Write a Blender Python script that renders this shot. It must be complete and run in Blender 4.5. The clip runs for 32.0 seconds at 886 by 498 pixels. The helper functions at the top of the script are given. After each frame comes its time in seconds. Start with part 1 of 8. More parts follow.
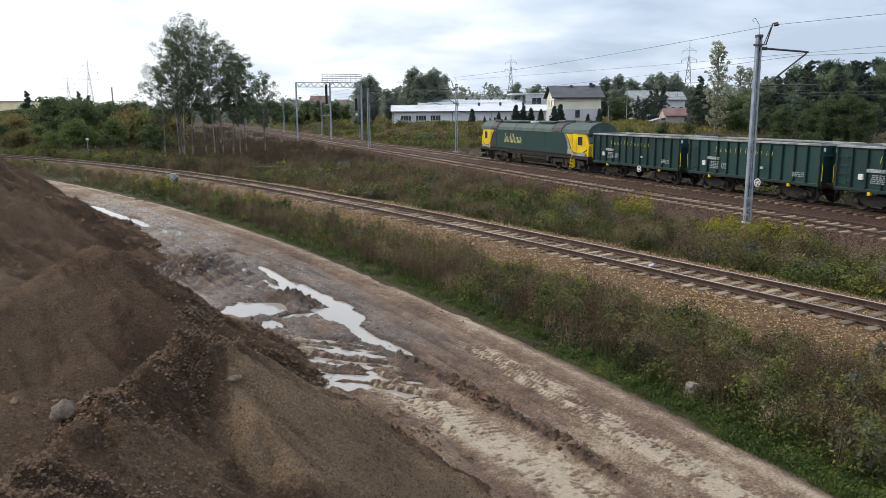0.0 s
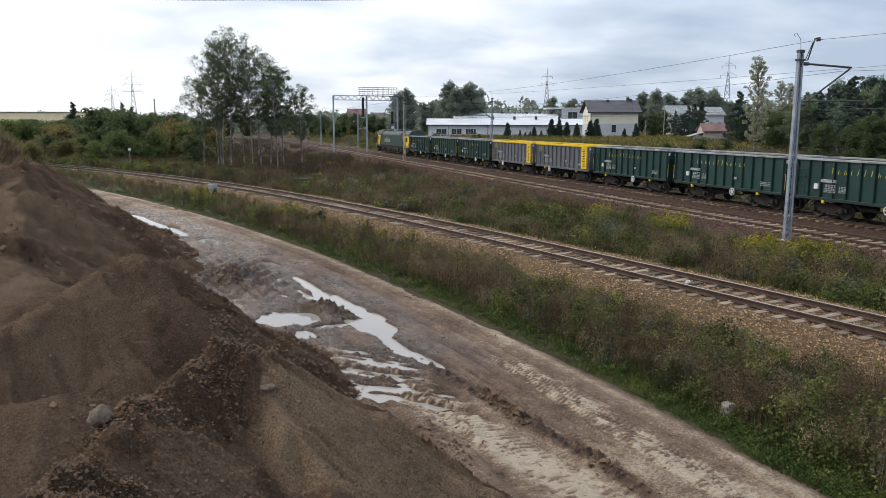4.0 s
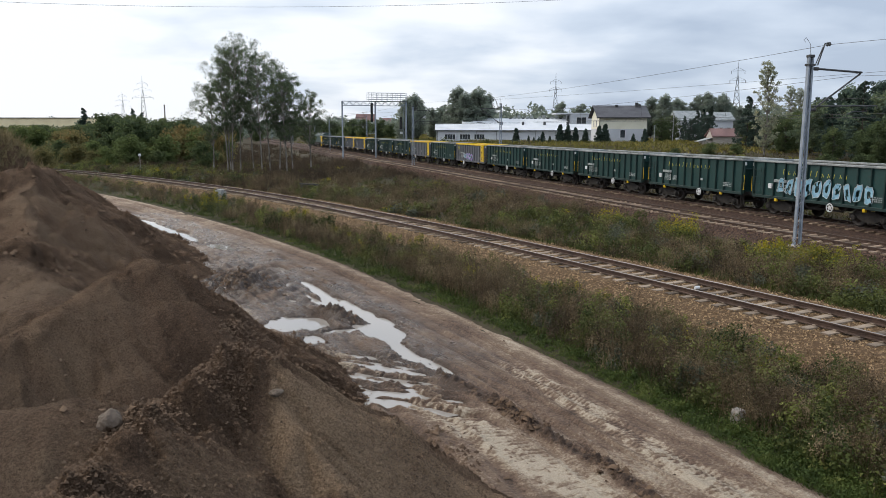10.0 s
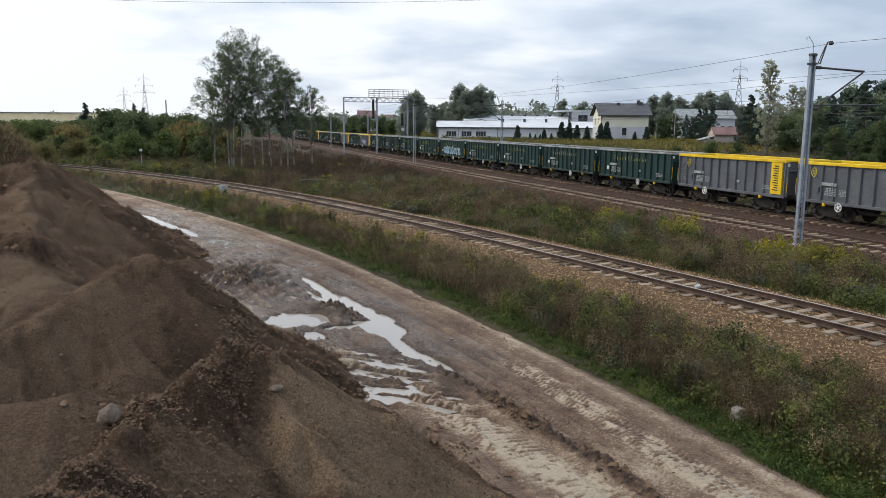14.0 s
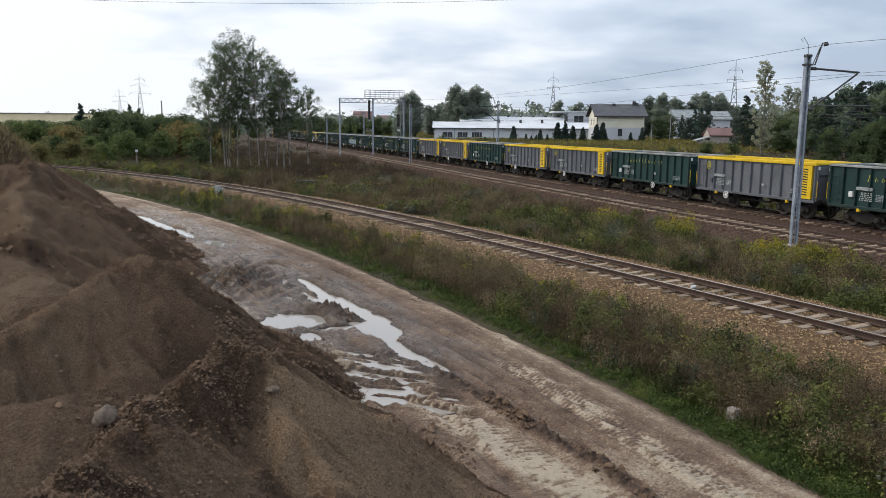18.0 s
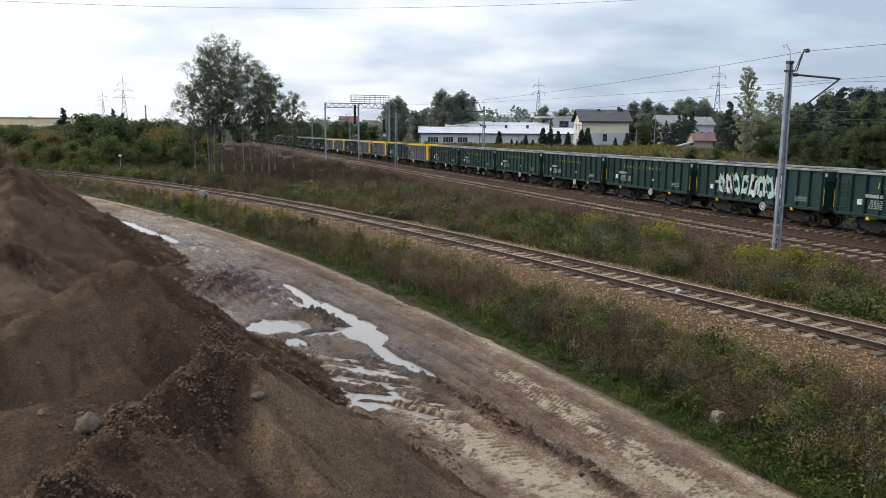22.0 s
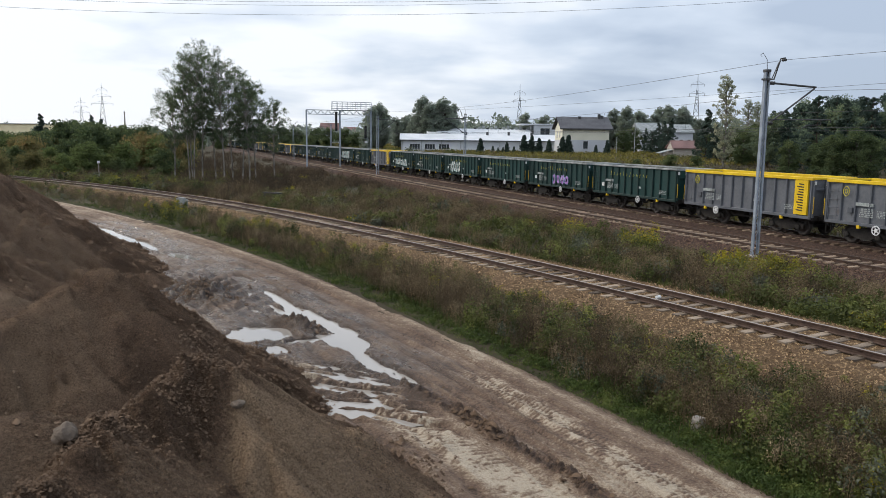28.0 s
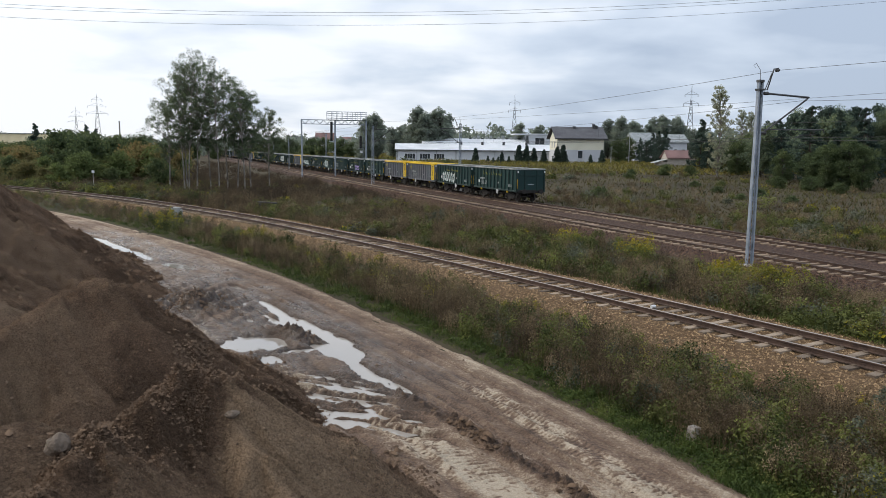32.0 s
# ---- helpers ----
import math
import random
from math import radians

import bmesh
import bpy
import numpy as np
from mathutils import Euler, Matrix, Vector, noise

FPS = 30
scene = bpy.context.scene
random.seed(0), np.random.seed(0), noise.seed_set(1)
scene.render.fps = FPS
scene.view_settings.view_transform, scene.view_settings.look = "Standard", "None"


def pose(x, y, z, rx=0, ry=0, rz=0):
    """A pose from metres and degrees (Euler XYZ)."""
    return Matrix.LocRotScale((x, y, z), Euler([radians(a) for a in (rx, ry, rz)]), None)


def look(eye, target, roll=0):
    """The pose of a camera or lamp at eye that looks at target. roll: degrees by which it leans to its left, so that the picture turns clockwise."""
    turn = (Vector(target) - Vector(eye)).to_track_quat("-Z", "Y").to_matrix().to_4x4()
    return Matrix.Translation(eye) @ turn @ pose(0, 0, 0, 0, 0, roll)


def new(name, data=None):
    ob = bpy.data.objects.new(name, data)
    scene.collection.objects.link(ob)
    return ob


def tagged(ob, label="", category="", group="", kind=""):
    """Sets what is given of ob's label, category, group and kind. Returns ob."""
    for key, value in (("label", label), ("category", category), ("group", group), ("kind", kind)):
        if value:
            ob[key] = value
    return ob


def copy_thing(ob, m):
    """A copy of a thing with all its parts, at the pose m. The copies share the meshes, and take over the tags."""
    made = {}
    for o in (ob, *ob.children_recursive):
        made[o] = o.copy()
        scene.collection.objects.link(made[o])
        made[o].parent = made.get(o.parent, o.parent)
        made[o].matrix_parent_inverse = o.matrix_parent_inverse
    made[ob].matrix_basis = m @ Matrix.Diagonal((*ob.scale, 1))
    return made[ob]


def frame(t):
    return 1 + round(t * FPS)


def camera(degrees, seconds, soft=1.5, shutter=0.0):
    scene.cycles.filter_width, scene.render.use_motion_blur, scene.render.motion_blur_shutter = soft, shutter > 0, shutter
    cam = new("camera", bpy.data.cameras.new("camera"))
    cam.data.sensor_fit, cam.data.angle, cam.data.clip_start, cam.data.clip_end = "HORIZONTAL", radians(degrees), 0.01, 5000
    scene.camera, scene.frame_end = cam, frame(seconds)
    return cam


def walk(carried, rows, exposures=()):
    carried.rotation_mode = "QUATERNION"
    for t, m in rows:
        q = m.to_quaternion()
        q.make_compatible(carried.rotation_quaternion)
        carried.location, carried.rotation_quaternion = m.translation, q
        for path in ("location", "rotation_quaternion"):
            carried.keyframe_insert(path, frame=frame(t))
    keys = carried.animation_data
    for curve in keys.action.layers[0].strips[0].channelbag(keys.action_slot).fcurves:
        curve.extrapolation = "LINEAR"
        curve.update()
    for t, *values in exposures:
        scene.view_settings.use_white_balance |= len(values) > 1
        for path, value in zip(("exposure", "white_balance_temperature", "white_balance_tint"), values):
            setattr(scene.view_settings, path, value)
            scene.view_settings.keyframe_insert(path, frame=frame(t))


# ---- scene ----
# World: x to the right, y ahead, z up; rail tops of the double track at z = 0.
cam = camera(60.32, 32.0, soft=0.5)
EYE = (0.0, 0.0, 4.87)
TURNS = [
    (0, 79.683, 0.299, -3.287), (0.5, 79.790, -0.052, -1.779), (1, 80.192, -0.150, -0.924), (1.5, 80.364, -0.188, -0.787),
    (2, 80.494, -0.186, -0.774), (2.5, 80.655, -0.143, -0.776), (3, 80.731, -0.157, -0.763), (3.5, 80.691, -0.147, -0.761),
    (5.5, 80.660, -0.037, -0.119), (6, 80.789, -0.014, -0.111), (6.5, 80.834, -0.000, -0.106), (7, 80.867, 0.045, -0.096),
    (7.5, 80.880, 0.032, -0.086), (8, 80.939, 0.003, -0.057), (8.5, 80.956, 0.026, -0.052), (9, 80.961, 0.010, -0.049),
    (9.5, 81.032, 0.000, -0.041), (10, 81.066, -0.082, -0.023), (10.5, 81.104, -0.312, 0.040), (11, 81.067, -0.400, 0.061),
    (11.5, 81.015, -0.410, 0.071), (12, 80.959, -0.426, 0.062), (12.5, 80.925, -0.418, 0.059), (13, 80.894, -0.412, 0.066),
    (13.5, 80.834, -0.400, 0.069), (14, 80.834, -0.397, 0.084), (14.5, 80.857, -0.360, 0.085), (16.5, 80.738, -0.350, 0.091),
    (17, 80.785, -0.353, 0.085), (17.5, 80.813, -0.377, 0.012), (18, 80.894, -0.399, -0.209), (18.5, 80.984, -0.432, -0.439),
    (19, 81.025, -0.431, -0.598), (19.5, 80.974, -0.445, -0.705), (20, 80.940, -0.467, -0.887), (20.5, 80.889, -0.463, -0.964),
    (21, 80.851, -0.476, -1.208), (21.5, 81.100, -0.447, -1.238), (22, 81.273, -0.480, -1.271), (22.5, 81.222, -0.470, -1.306),
    (23, 81.282, -0.510, -1.486), (23.5, 81.383, -0.534, -1.621), (24, 81.342, -0.591, -1.968), (24.5, 81.323, -0.601, -2.149),
    (25, 81.339, -0.626, -2.330), (25.5, 81.402, -0.618, -2.357), (27.5, 81.686, -0.575, -2.649), (28, 81.796, -0.595, -2.642),
    (28.5, 81.995, -0.582, -2.708), (29, 82.125, -0.668, -2.941), (29.5, 82.138, -0.641, -3.037), (30, 82.109, -0.653, -3.037),
    (30.5, 82.218, -0.621, -3.032), (31, 82.376, -0.603, -3.027), (31.5, 82.410, -0.628, -3.013), (32, 82.519, -0.612, -3.006)
]
walk(cam, [(t, pose(*EYE, rx, ry, rz)) for t, rx, ry, rz in TURNS], exposures=[(0, 0.2), (2, 0.12), (6, 0.02), (32, 0.0)])

# ---------------------------------------------------------------- light
SUN_AZ, SUN_EL = radians(-58), radians(36)      # ahead and to the left, behind thin cloud
world = bpy.data.worlds.new("world")
scene.world = world
world.use_nodes = True
wn, wl = world.node_tree.nodes, world.node_tree.links
wn.clear()


def wnode(kind, **props):
    n = wn.new(kind)
    for k, val in props.items():
        n.inputs[k].default_value = val
    return n


sky = wn.new("ShaderNodeTexSky")
sky.sky_type, sky.sun_disc = "NISHITA", False
sky.sun_elevation, sky.sun_rotation = SUN_EL, SUN_AZ
tc = wn.new("ShaderNodeTexCoord")
sep = wn.new("ShaderNodeSeparateXYZ")
wl.new(tc.outputs["Generated"], sep.inputs[0])


def wmath(op, a, b=None):
    n = wn.new("ShaderNodeMath")
    n.operation = op
    for i, val in enumerate((a, b)):
        if val is None:
            continue
        if isinstance(val, (int, float)):
            n.inputs[i].default_value = val
        else:
            wl.new(val, n.inputs[i])
    return n.outputs[0]


# Clouds lie on a flat layer: the direction is projected onto it.
up = wmath("ADD", wmath("MAXIMUM", sep.outputs["Z"], 0.0), 0.17)
comb = wn.new("ShaderNodeCombineXYZ")
wl.new(wmath("DIVIDE", sep.outputs["X"], up), comb.inputs[0])
wl.new(wmath("DIVIDE", sep.outputs["Y"], up), comb.inputs[1])
cloud = wnode("ShaderNodeTexNoise", Scale=1.5, Detail=5.0, Roughness=0.45, Distortion=0.15)
wl.new(comb.outputs[0], cloud.inputs["Vector"])
wide = wnode("ShaderNodeTexNoise", Scale=0.5, Detail=2.0, Roughness=0.5)
wl.new(comb.outputs[0], wide.inputs["Vector"])
# Thin cloud towards the sun is whiter than the rest.
side = wmath("MULTIPLY", sep.outputs["X"], -0.34)
level = wmath("ADD", wmath("ADD", wmath("MULTIPLY", cloud.outputs["Fac"], 0.62), wmath("MULTIPLY", wide.outputs["Fac"], 0.5)), side)
ramp = wn.new("ShaderNodeValToRGB")
els = ramp.color_ramp.elements
els[0].position, els[0].color = 0.36, (0.42, 0.50, 0.63, 1)
els[1].position, els[1].color = 0.62, (0.86, 0.90, 0.96, 1)
e = els.new(0.48)
e.color = (0.58, 0.66, 0.78, 1)
wl.new(level, ramp.inputs[0])
skyd = wn.new("ShaderNodeVectorMath")
skyd.operation = "SCALE"
skyd.inputs["Scale"].default_value = 0.10
wl.new(sky.outputs[0], skyd.inputs[0])
mix = wn.new("ShaderNodeMix")
mix.data_type = "RGBA"
mix.inputs["Factor"].default_value = 0.93
wl.new(skyd.outputs[0], mix.inputs[6])
wl.new(ramp.outputs[0], mix.inputs[7])
bg = wn.new("ShaderNodeBackground")
# An overcast sky grows brighter towards the zenith.
lift = wn.new("ShaderNodeVectorMath")
lift.operation = "SCALE"
wl.new(mix.outputs[2], lift.inputs[0])
wl.new(wmath("ADD", wmath("MULTIPLY", wmath("MAXIMUM", sep.outputs["Z"], 0.0), 0.55), 1.2), lift.inputs["Scale"])
bg.inputs["Strength"].default_value = 0.92
wl.new(lift.outputs[0], bg.inputs[0])
wout = wn.new("ShaderNodeOutputWorld")
wl.new(bg.outputs[0], wout.inputs[0])

sun = new("sun", bpy.data.lights.new("sun", "SUN"))
sun.data.energy, sun.data.angle, sun.data.color = 1.75, radians(16), (1.0, 0.88, 0.72)
sun_dir = Vector((math.sin(SUN_AZ) * math.cos(SUN_EL), math.cos(SUN_AZ) * math.cos(SUN_EL), math.sin(SUN_EL)))
sun.matrix_world = look(sun_dir * 50, (0, 0, 0))
scene.view_settings.exposure = 0.0

# ---------------------------------------------------------------- materials
MATS = {}


def material(name, low, high, scale=3.0, rough=0.85, metal=0.0, bump=0.3, grain=None, fine=40.0, island=0.0, objrand=0.0, spec=0.4, stretch=None, third=None, fw=0.45):
    """Two tones mixed by noise at two scales; island / objrand vary the tone piece by piece."""
    m = bpy.data.materials.new(name)
    m.use_nodes = True
    nt = m.node_tree
    n, l = nt.nodes, nt.links
    b = n["Principled BSDF"]
    b.inputs["Metallic"].default_value = metal
    b.inputs["Specular IOR Level"].default_value = spec
    co = n.new("ShaderNodeTexCoord")
    src = co.outputs["Object"]
    if stretch:
        mp = n.new("ShaderNodeMapping")
        mp.inputs["Scale"].default_value = stretch
        l.new(src, mp.inputs[0])
        src = mp.outputs[0]
    big = n.new("ShaderNodeTexNoise")
    big.inputs["Scale"].default_value, big.inputs["Detail"].default_value = scale, 5.0
    l.new(src, big.inputs["Vector"])
    small = n.new("ShaderNodeTexNoise")
    small.inputs["Scale"].default_value, small.inputs["Detail"].default_value = fine, 3.0
    l.new(src, small.inputs["Vector"])
    a = n.new("ShaderNodeMath")
    a.operation = "MULTIPLY_ADD"
    a.inputs[1].default_value, a.inputs[2].default_value = fw, -fw / 2
    l.new(small.outputs["Fac"], a.inputs[0])
    s = n.new("ShaderNodeMath")
    s.operation = "ADD"
    l.new(big.outputs["Fac"], s.inputs[0])
    l.new(a.outputs[0], s.inputs[1])
    fac = s.outputs[0]
    for amount, where, key in ((island, "ShaderNodeNewGeometry", "Random Per Island"), (objrand, "ShaderNodeObjectInfo", "Random")):
        if amount:
            o = n.new(where)
            q = n.new("ShaderNodeMath")
            q.operation = "MULTIPLY_ADD"
            q.inputs[1].default_value, q.inputs[2].default_value = amount, -amount / 2
            l.new(o.outputs[key], q.inputs[0])
            r = n.new("ShaderNodeMath")
            r.operation = "ADD"
            l.new(fac, r.inputs[0])
            l.new(q.outputs[0], r.inputs[1])
            fac = r.outputs[0]
    cr = n.new("ShaderNodeValToRGB")
    el = cr.color_ramp.elements
    el[0].position, el[0].color = 0.3, (*low, 1)
    el[1].position, el[1].color = 0.7, (*high, 1)
    if third:
        x = el.new(0.86)
        x.color = (*third, 1)
    l.new(fac, cr.inputs[0])
    l.new(cr.outputs[0], b.inputs["Base Color"])
    rr = n.new("ShaderNodeMath")
    rr.operation, rr.use_clamp = "MULTIPLY_ADD", True
    rr.inputs[1].default_value, rr.inputs[2].default_value = 0.24, rough - 0.12
    l.new(big.outputs["Fac"], rr.inputs[0])
    l.new(rr.outputs[0], b.inputs["Roughness"])
    if bump:
        bp = n.new("ShaderNodeBump")
        bp.inputs["Strength"].default_value, bp.inputs["Distance"].default_value = bump, grain or 0.02
        l.new(small.outputs["Fac"], bp.inputs["Height"])
        l.new(bp.outputs[0], b.inputs["Normal"])
    MATS[name] = m
    return m


def leafy(name, low, high, scale=0.25, third=None, trans=0.25, island=0.45):
    """Foliage: tone by patch and leaf by leaf, with some light through it."""
    m = material(name, low, high, scale=scale, rough=0.75, bump=0, fine=3.0, island=island, objrand=0.2, spec=0.25, third=third)
    n, l = m.node_tree.nodes, m.node_tree.links
    b, out = n["Principled BSDF"], n["Material Output"]
    t = n.new("ShaderNodeBsdfTranslucent")
    l.new(b.inputs["Base Color"].links[0].from_socket, t.inputs[0])
    x = n.new("ShaderNodeMixShader")
    x.inputs[0].default_value = trans
    l.new(b.outputs[0], x.inputs[1])
    l.new(t.outputs[0], x.inputs[2])
    l.new(x.outputs[0], out.inputs[0])
    return m


def link_math(nt, op, a, b=0.0, c=0.0):
    """A math node in nt; sockets or plain numbers."""
    m = nt.nodes.new("ShaderNodeMath")
    m.operation = op
    for i, val in enumerate((a, b, c)):
        if isinstance(val, (int, float)):
            m.inputs[i].default_value = val
        else:
            nt.links.new(val, m.inputs[i])
    return m.outputs[0]


def noise_out(nt, scale, detail, rough, vector):
    q = nt.nodes.new("ShaderNodeTexNoise")
    q.inputs["Scale"].default_value, q.inputs["Detail"].default_value, q.inputs["Roughness"].default_value = scale, detail, rough
    nt.links.new(vector, q.inputs["Vector"])
    return q.outputs["Fac"]


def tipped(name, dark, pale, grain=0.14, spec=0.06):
    """Soil, dark to pale by the "dry" amount of the mesh: moist and dried loads, and shade painted into them."""
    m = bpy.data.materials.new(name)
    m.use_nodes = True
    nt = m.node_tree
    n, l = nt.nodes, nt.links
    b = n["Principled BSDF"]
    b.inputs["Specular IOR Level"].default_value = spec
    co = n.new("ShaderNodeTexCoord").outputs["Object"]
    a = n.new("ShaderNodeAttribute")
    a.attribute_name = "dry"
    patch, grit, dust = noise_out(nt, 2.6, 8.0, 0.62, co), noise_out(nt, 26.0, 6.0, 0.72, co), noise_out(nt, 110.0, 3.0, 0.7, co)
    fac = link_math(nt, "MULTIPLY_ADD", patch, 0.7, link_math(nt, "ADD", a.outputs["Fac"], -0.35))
    # grit pales the colour where it lifts the bump: pits are painted darker
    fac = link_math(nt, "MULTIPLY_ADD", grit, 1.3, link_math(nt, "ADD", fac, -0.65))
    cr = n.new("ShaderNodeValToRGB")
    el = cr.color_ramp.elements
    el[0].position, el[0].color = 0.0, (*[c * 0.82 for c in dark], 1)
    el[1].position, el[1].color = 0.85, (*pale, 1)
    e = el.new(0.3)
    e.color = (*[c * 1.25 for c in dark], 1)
    l.new(fac, cr.inputs[0])
    sc = n.new("ShaderNodeVectorMath")
    sc.operation = "SCALE"
    l.new(cr.outputs[0], sc.inputs[0])
    coarse = link_math(nt, "MULTIPLY_ADD", noise_out(nt, 34.0, 5.0, 0.75, co), 2.6, -1.3)
    l.new(link_math(nt, "MAXIMUM", link_math(nt, "ADD", link_math(nt, "MULTIPLY_ADD", dust, 2.4, -0.2), coarse), 0.3), sc.inputs["Scale"])
    l.new(sc.outputs[0], b.inputs["Base Color"])
    l.new(link_math(nt, "MULTIPLY_ADD", patch, 0.2, 0.8), b.inputs["Roughness"])
    bp = n.new("ShaderNodeBump")
    bp.inputs["Strength"].default_value, bp.inputs["Distance"].default_value = 1.0, grain
    h = link_math(nt, "MULTIPLY_ADD", dust, 0.12, link_math(nt, "MULTIPLY", grit, 1.0))
    l.new(link_math(nt, "MULTIPLY_ADD", patch, 1.6, h), bp.inputs["Height"])
    l.new(bp.outputs[0], b.inputs["Normal"])
    return m


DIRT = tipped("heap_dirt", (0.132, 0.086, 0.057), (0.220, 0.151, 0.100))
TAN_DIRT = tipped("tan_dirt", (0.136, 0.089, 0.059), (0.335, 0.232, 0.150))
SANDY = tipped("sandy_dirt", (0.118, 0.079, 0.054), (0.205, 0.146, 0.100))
LUMP = material("pale_clay", (0.09, 0.066, 0.048), (0.17, 0.13, 0.098), scale=5, fine=28, bump=1.0)
CLOD = material("clods", (0.070, 0.046, 0.031), (0.160, 0.108, 0.073), scale=1.5, fine=30, bump=0.4, island=0.25, rough=0.95, spec=0.1)
PALE_ROCK = material("pale_rock", (0.2, 0.18, 0.16), (0.36, 0.33, 0.3), scale=3, fine=40, bump=0.5)
SOIL = material("soil", (0.0288, 0.0232, 0.0144), (0.076, 0.064, 0.0376), scale=0.12, fine=2.5, bump=0.6, grain=0.05, rough=0.95, spec=0.15)
BALLAST_TAN = material("tan_ballast", (0.1008, 0.06216, 0.0336), (0.4368, 0.3024, 0.1722), scale=9, fine=26, bump=1.0, grain=0.05, island=0.7, rough=0.95, spec=0.15, fw=0.9)
BALLAST_BROWN = material("rusty_ballast", (0.0378, 0.02184, 0.01596), (0.1596, 0.09912, 0.0714), scale=8, fine=24, bump=1.0, grain=0.05, island=0.5, rough=0.95, spec=0.2, fw=0.9)
RAIL = material("rusty_rail", (0.035, 0.02, 0.015), (0.09, 0.055, 0.04), scale=4, fine=30, rough=0.75, bump=0.2)
RAIL_DARK = material("brown_rail_head", (0.032, 0.021, 0.017), (0.075, 0.052, 0.041), scale=0.5, rough=0.6, metal=0.2, bump=0)
RAIL_TOP = material("worn_rail_head", (0.2, 0.17, 0.155), (0.36, 0.33, 0.31), scale=0.3, rough=0.5, metal=0.4, bump=0)
SLEEPER = material("concrete_sleeper", (0.1275, 0.08755, 0.0612), (0.34, 0.255, 0.1827), scale=1.2, fine=30, objrand=0.6, rough=0.9)
SLEEPER_OLD = material("weathered_sleeper", (0.0935, 0.0697, 0.051), (0.323, 0.255, 0.1913), scale=1.5, fine=30, objrand=0.6, rough=0.9)
STEEL_BLUE = material("galvanised_mast", (0.2, 0.24, 0.29), (0.34, 0.38, 0.44), scale=1.5, fine=20, rough=0.55, metal=0.25, bump=0.1)
PYLON = material("pylon_steel", (0.10, 0.11, 0.125), (0.17, 0.18, 0.2), scale=0.5, rough=0.6, metal=0.2, bump=0)
STEEL_DARK = material("dark_steel", (0.035, 0.037, 0.04), (0.09, 0.09, 0.092), scale=2, fine=20, rough=0.6, metal=0.3, bump=0.1)
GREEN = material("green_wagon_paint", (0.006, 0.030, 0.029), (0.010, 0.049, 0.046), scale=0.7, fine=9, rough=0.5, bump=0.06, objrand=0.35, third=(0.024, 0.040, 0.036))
# Ribs take a darkened wall paint that stands in for the shade beside them.
GREEN_DARKENED = material("darkened_green_paint", (0.003, 0.018, 0.017), (0.007, 0.030, 0.028), scale=1.2, fine=9, rough=0.55, bump=0.05)
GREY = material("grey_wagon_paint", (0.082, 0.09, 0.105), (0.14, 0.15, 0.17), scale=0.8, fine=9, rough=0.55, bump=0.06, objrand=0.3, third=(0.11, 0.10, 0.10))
GREY_DARKENED = material("darkened_grey_paint", (0.075, 0.083, 0.098), (0.115, 0.125, 0.145), scale=1.2, fine=9, rough=0.55, bump=0.05)
YELLOW = material("yellow_paint", (0.62, 0.40, 0.008), (0.80, 0.56, 0.012), scale=1.5, fine=12, rough=0.5, bump=0.05)
DULL_YELLOW = material("faded_yellow_lettering", (0.38, 0.36, 0.04), (0.62, 0.55, 0.06), scale=2, fine=14, rough=0.7, bump=0)
CAPPING = material("scuffed_capping", (0.17, 0.19, 0.19), (0.38, 0.40, 0.40), scale=1.5, fine=12, rough=0.6, metal=0.2, bump=0.1)
RUSTY_IN = material("wagon_inside", (0.05, 0.055, 0.05), (0.16, 0.145, 0.125), scale=1.0, fine=8, rough=0.9)
LOAD = material("spoil_residue", (0.07, 0.055, 0.04), (0.16, 0.13, 0.1), scale=1.5, fine=10, rough=0.95, bump=0.8)
# Lighter copy of the body green, with roof light put into the colour.
ROOF_GREEN_LIT = material("lit_green_roof", (0.022, 0.045, 0.042), (0.05, 0.085, 0.08), scale=1.2, fine=9, rough=0.6, bump=0.1)
CREAM_LETTER = material("cream_lettering", (0.45, 0.43, 0.16), (0.62, 0.58, 0.24), scale=2, fine=14, rough=0.6, bump=0)
BOGIE = material("grimy_bogie", (0.010, 0.009, 0.009), (0.034, 0.030, 0.027), scale=3, fine=14, rough=0.85, bump=0.3)
WHEEL = material("wheel_steel", (0.022, 0.019, 0.018), (0.06, 0.052, 0.048), scale=3, fine=14, rough=0.6, metal=0.3, bump=0.1)
WHITE = material("white_paint", (0.55, 0.56, 0.57), (0.78, 0.78, 0.78), scale=2, fine=10, rough=0.6, bump=0.05)
MARK = material("white_stencil", (0.18, 0.21, 0.21), (0.40, 0.43, 0.43), scale=6, fine=20, rough=0.7, bump=0)
BLACK = material("black_paint", (0.008, 0.008, 0.009), (0.02, 0.02, 0.021), scale=2, rough=0.5, bump=0.05)
BARK = material("birch_bark", (0.07, 0.06, 0.05), (0.30, 0.28, 0.25), scale=2.2, fine=9, rough=0.9, stretch=(1, 1, 0.35))
BARK_DARK = material("dark_bark", (0.035, 0.028, 0.022), (0.09, 0.075, 0.06), scale=2.2, fine=9, rough=0.95)
LEAF_BIRCH = leafy("birch_leaves", (0.065, 0.092, 0.055), (0.145, 0.185, 0.10), third=(0.22, 0.24, 0.12), trans=0.5)
LEAF_PALE = leafy("pale_birch_leaves", (0.22, 0.245, 0.17), (0.40, 0.41, 0.28), third=(0.50, 0.45, 0.28), trans=0.5)
LEAF_DARK = leafy("dark_tree_leaves", (0.085, 0.12, 0.085), (0.19, 0.24, 0.14), third=(0.28, 0.30, 0.16), trans=0.5)
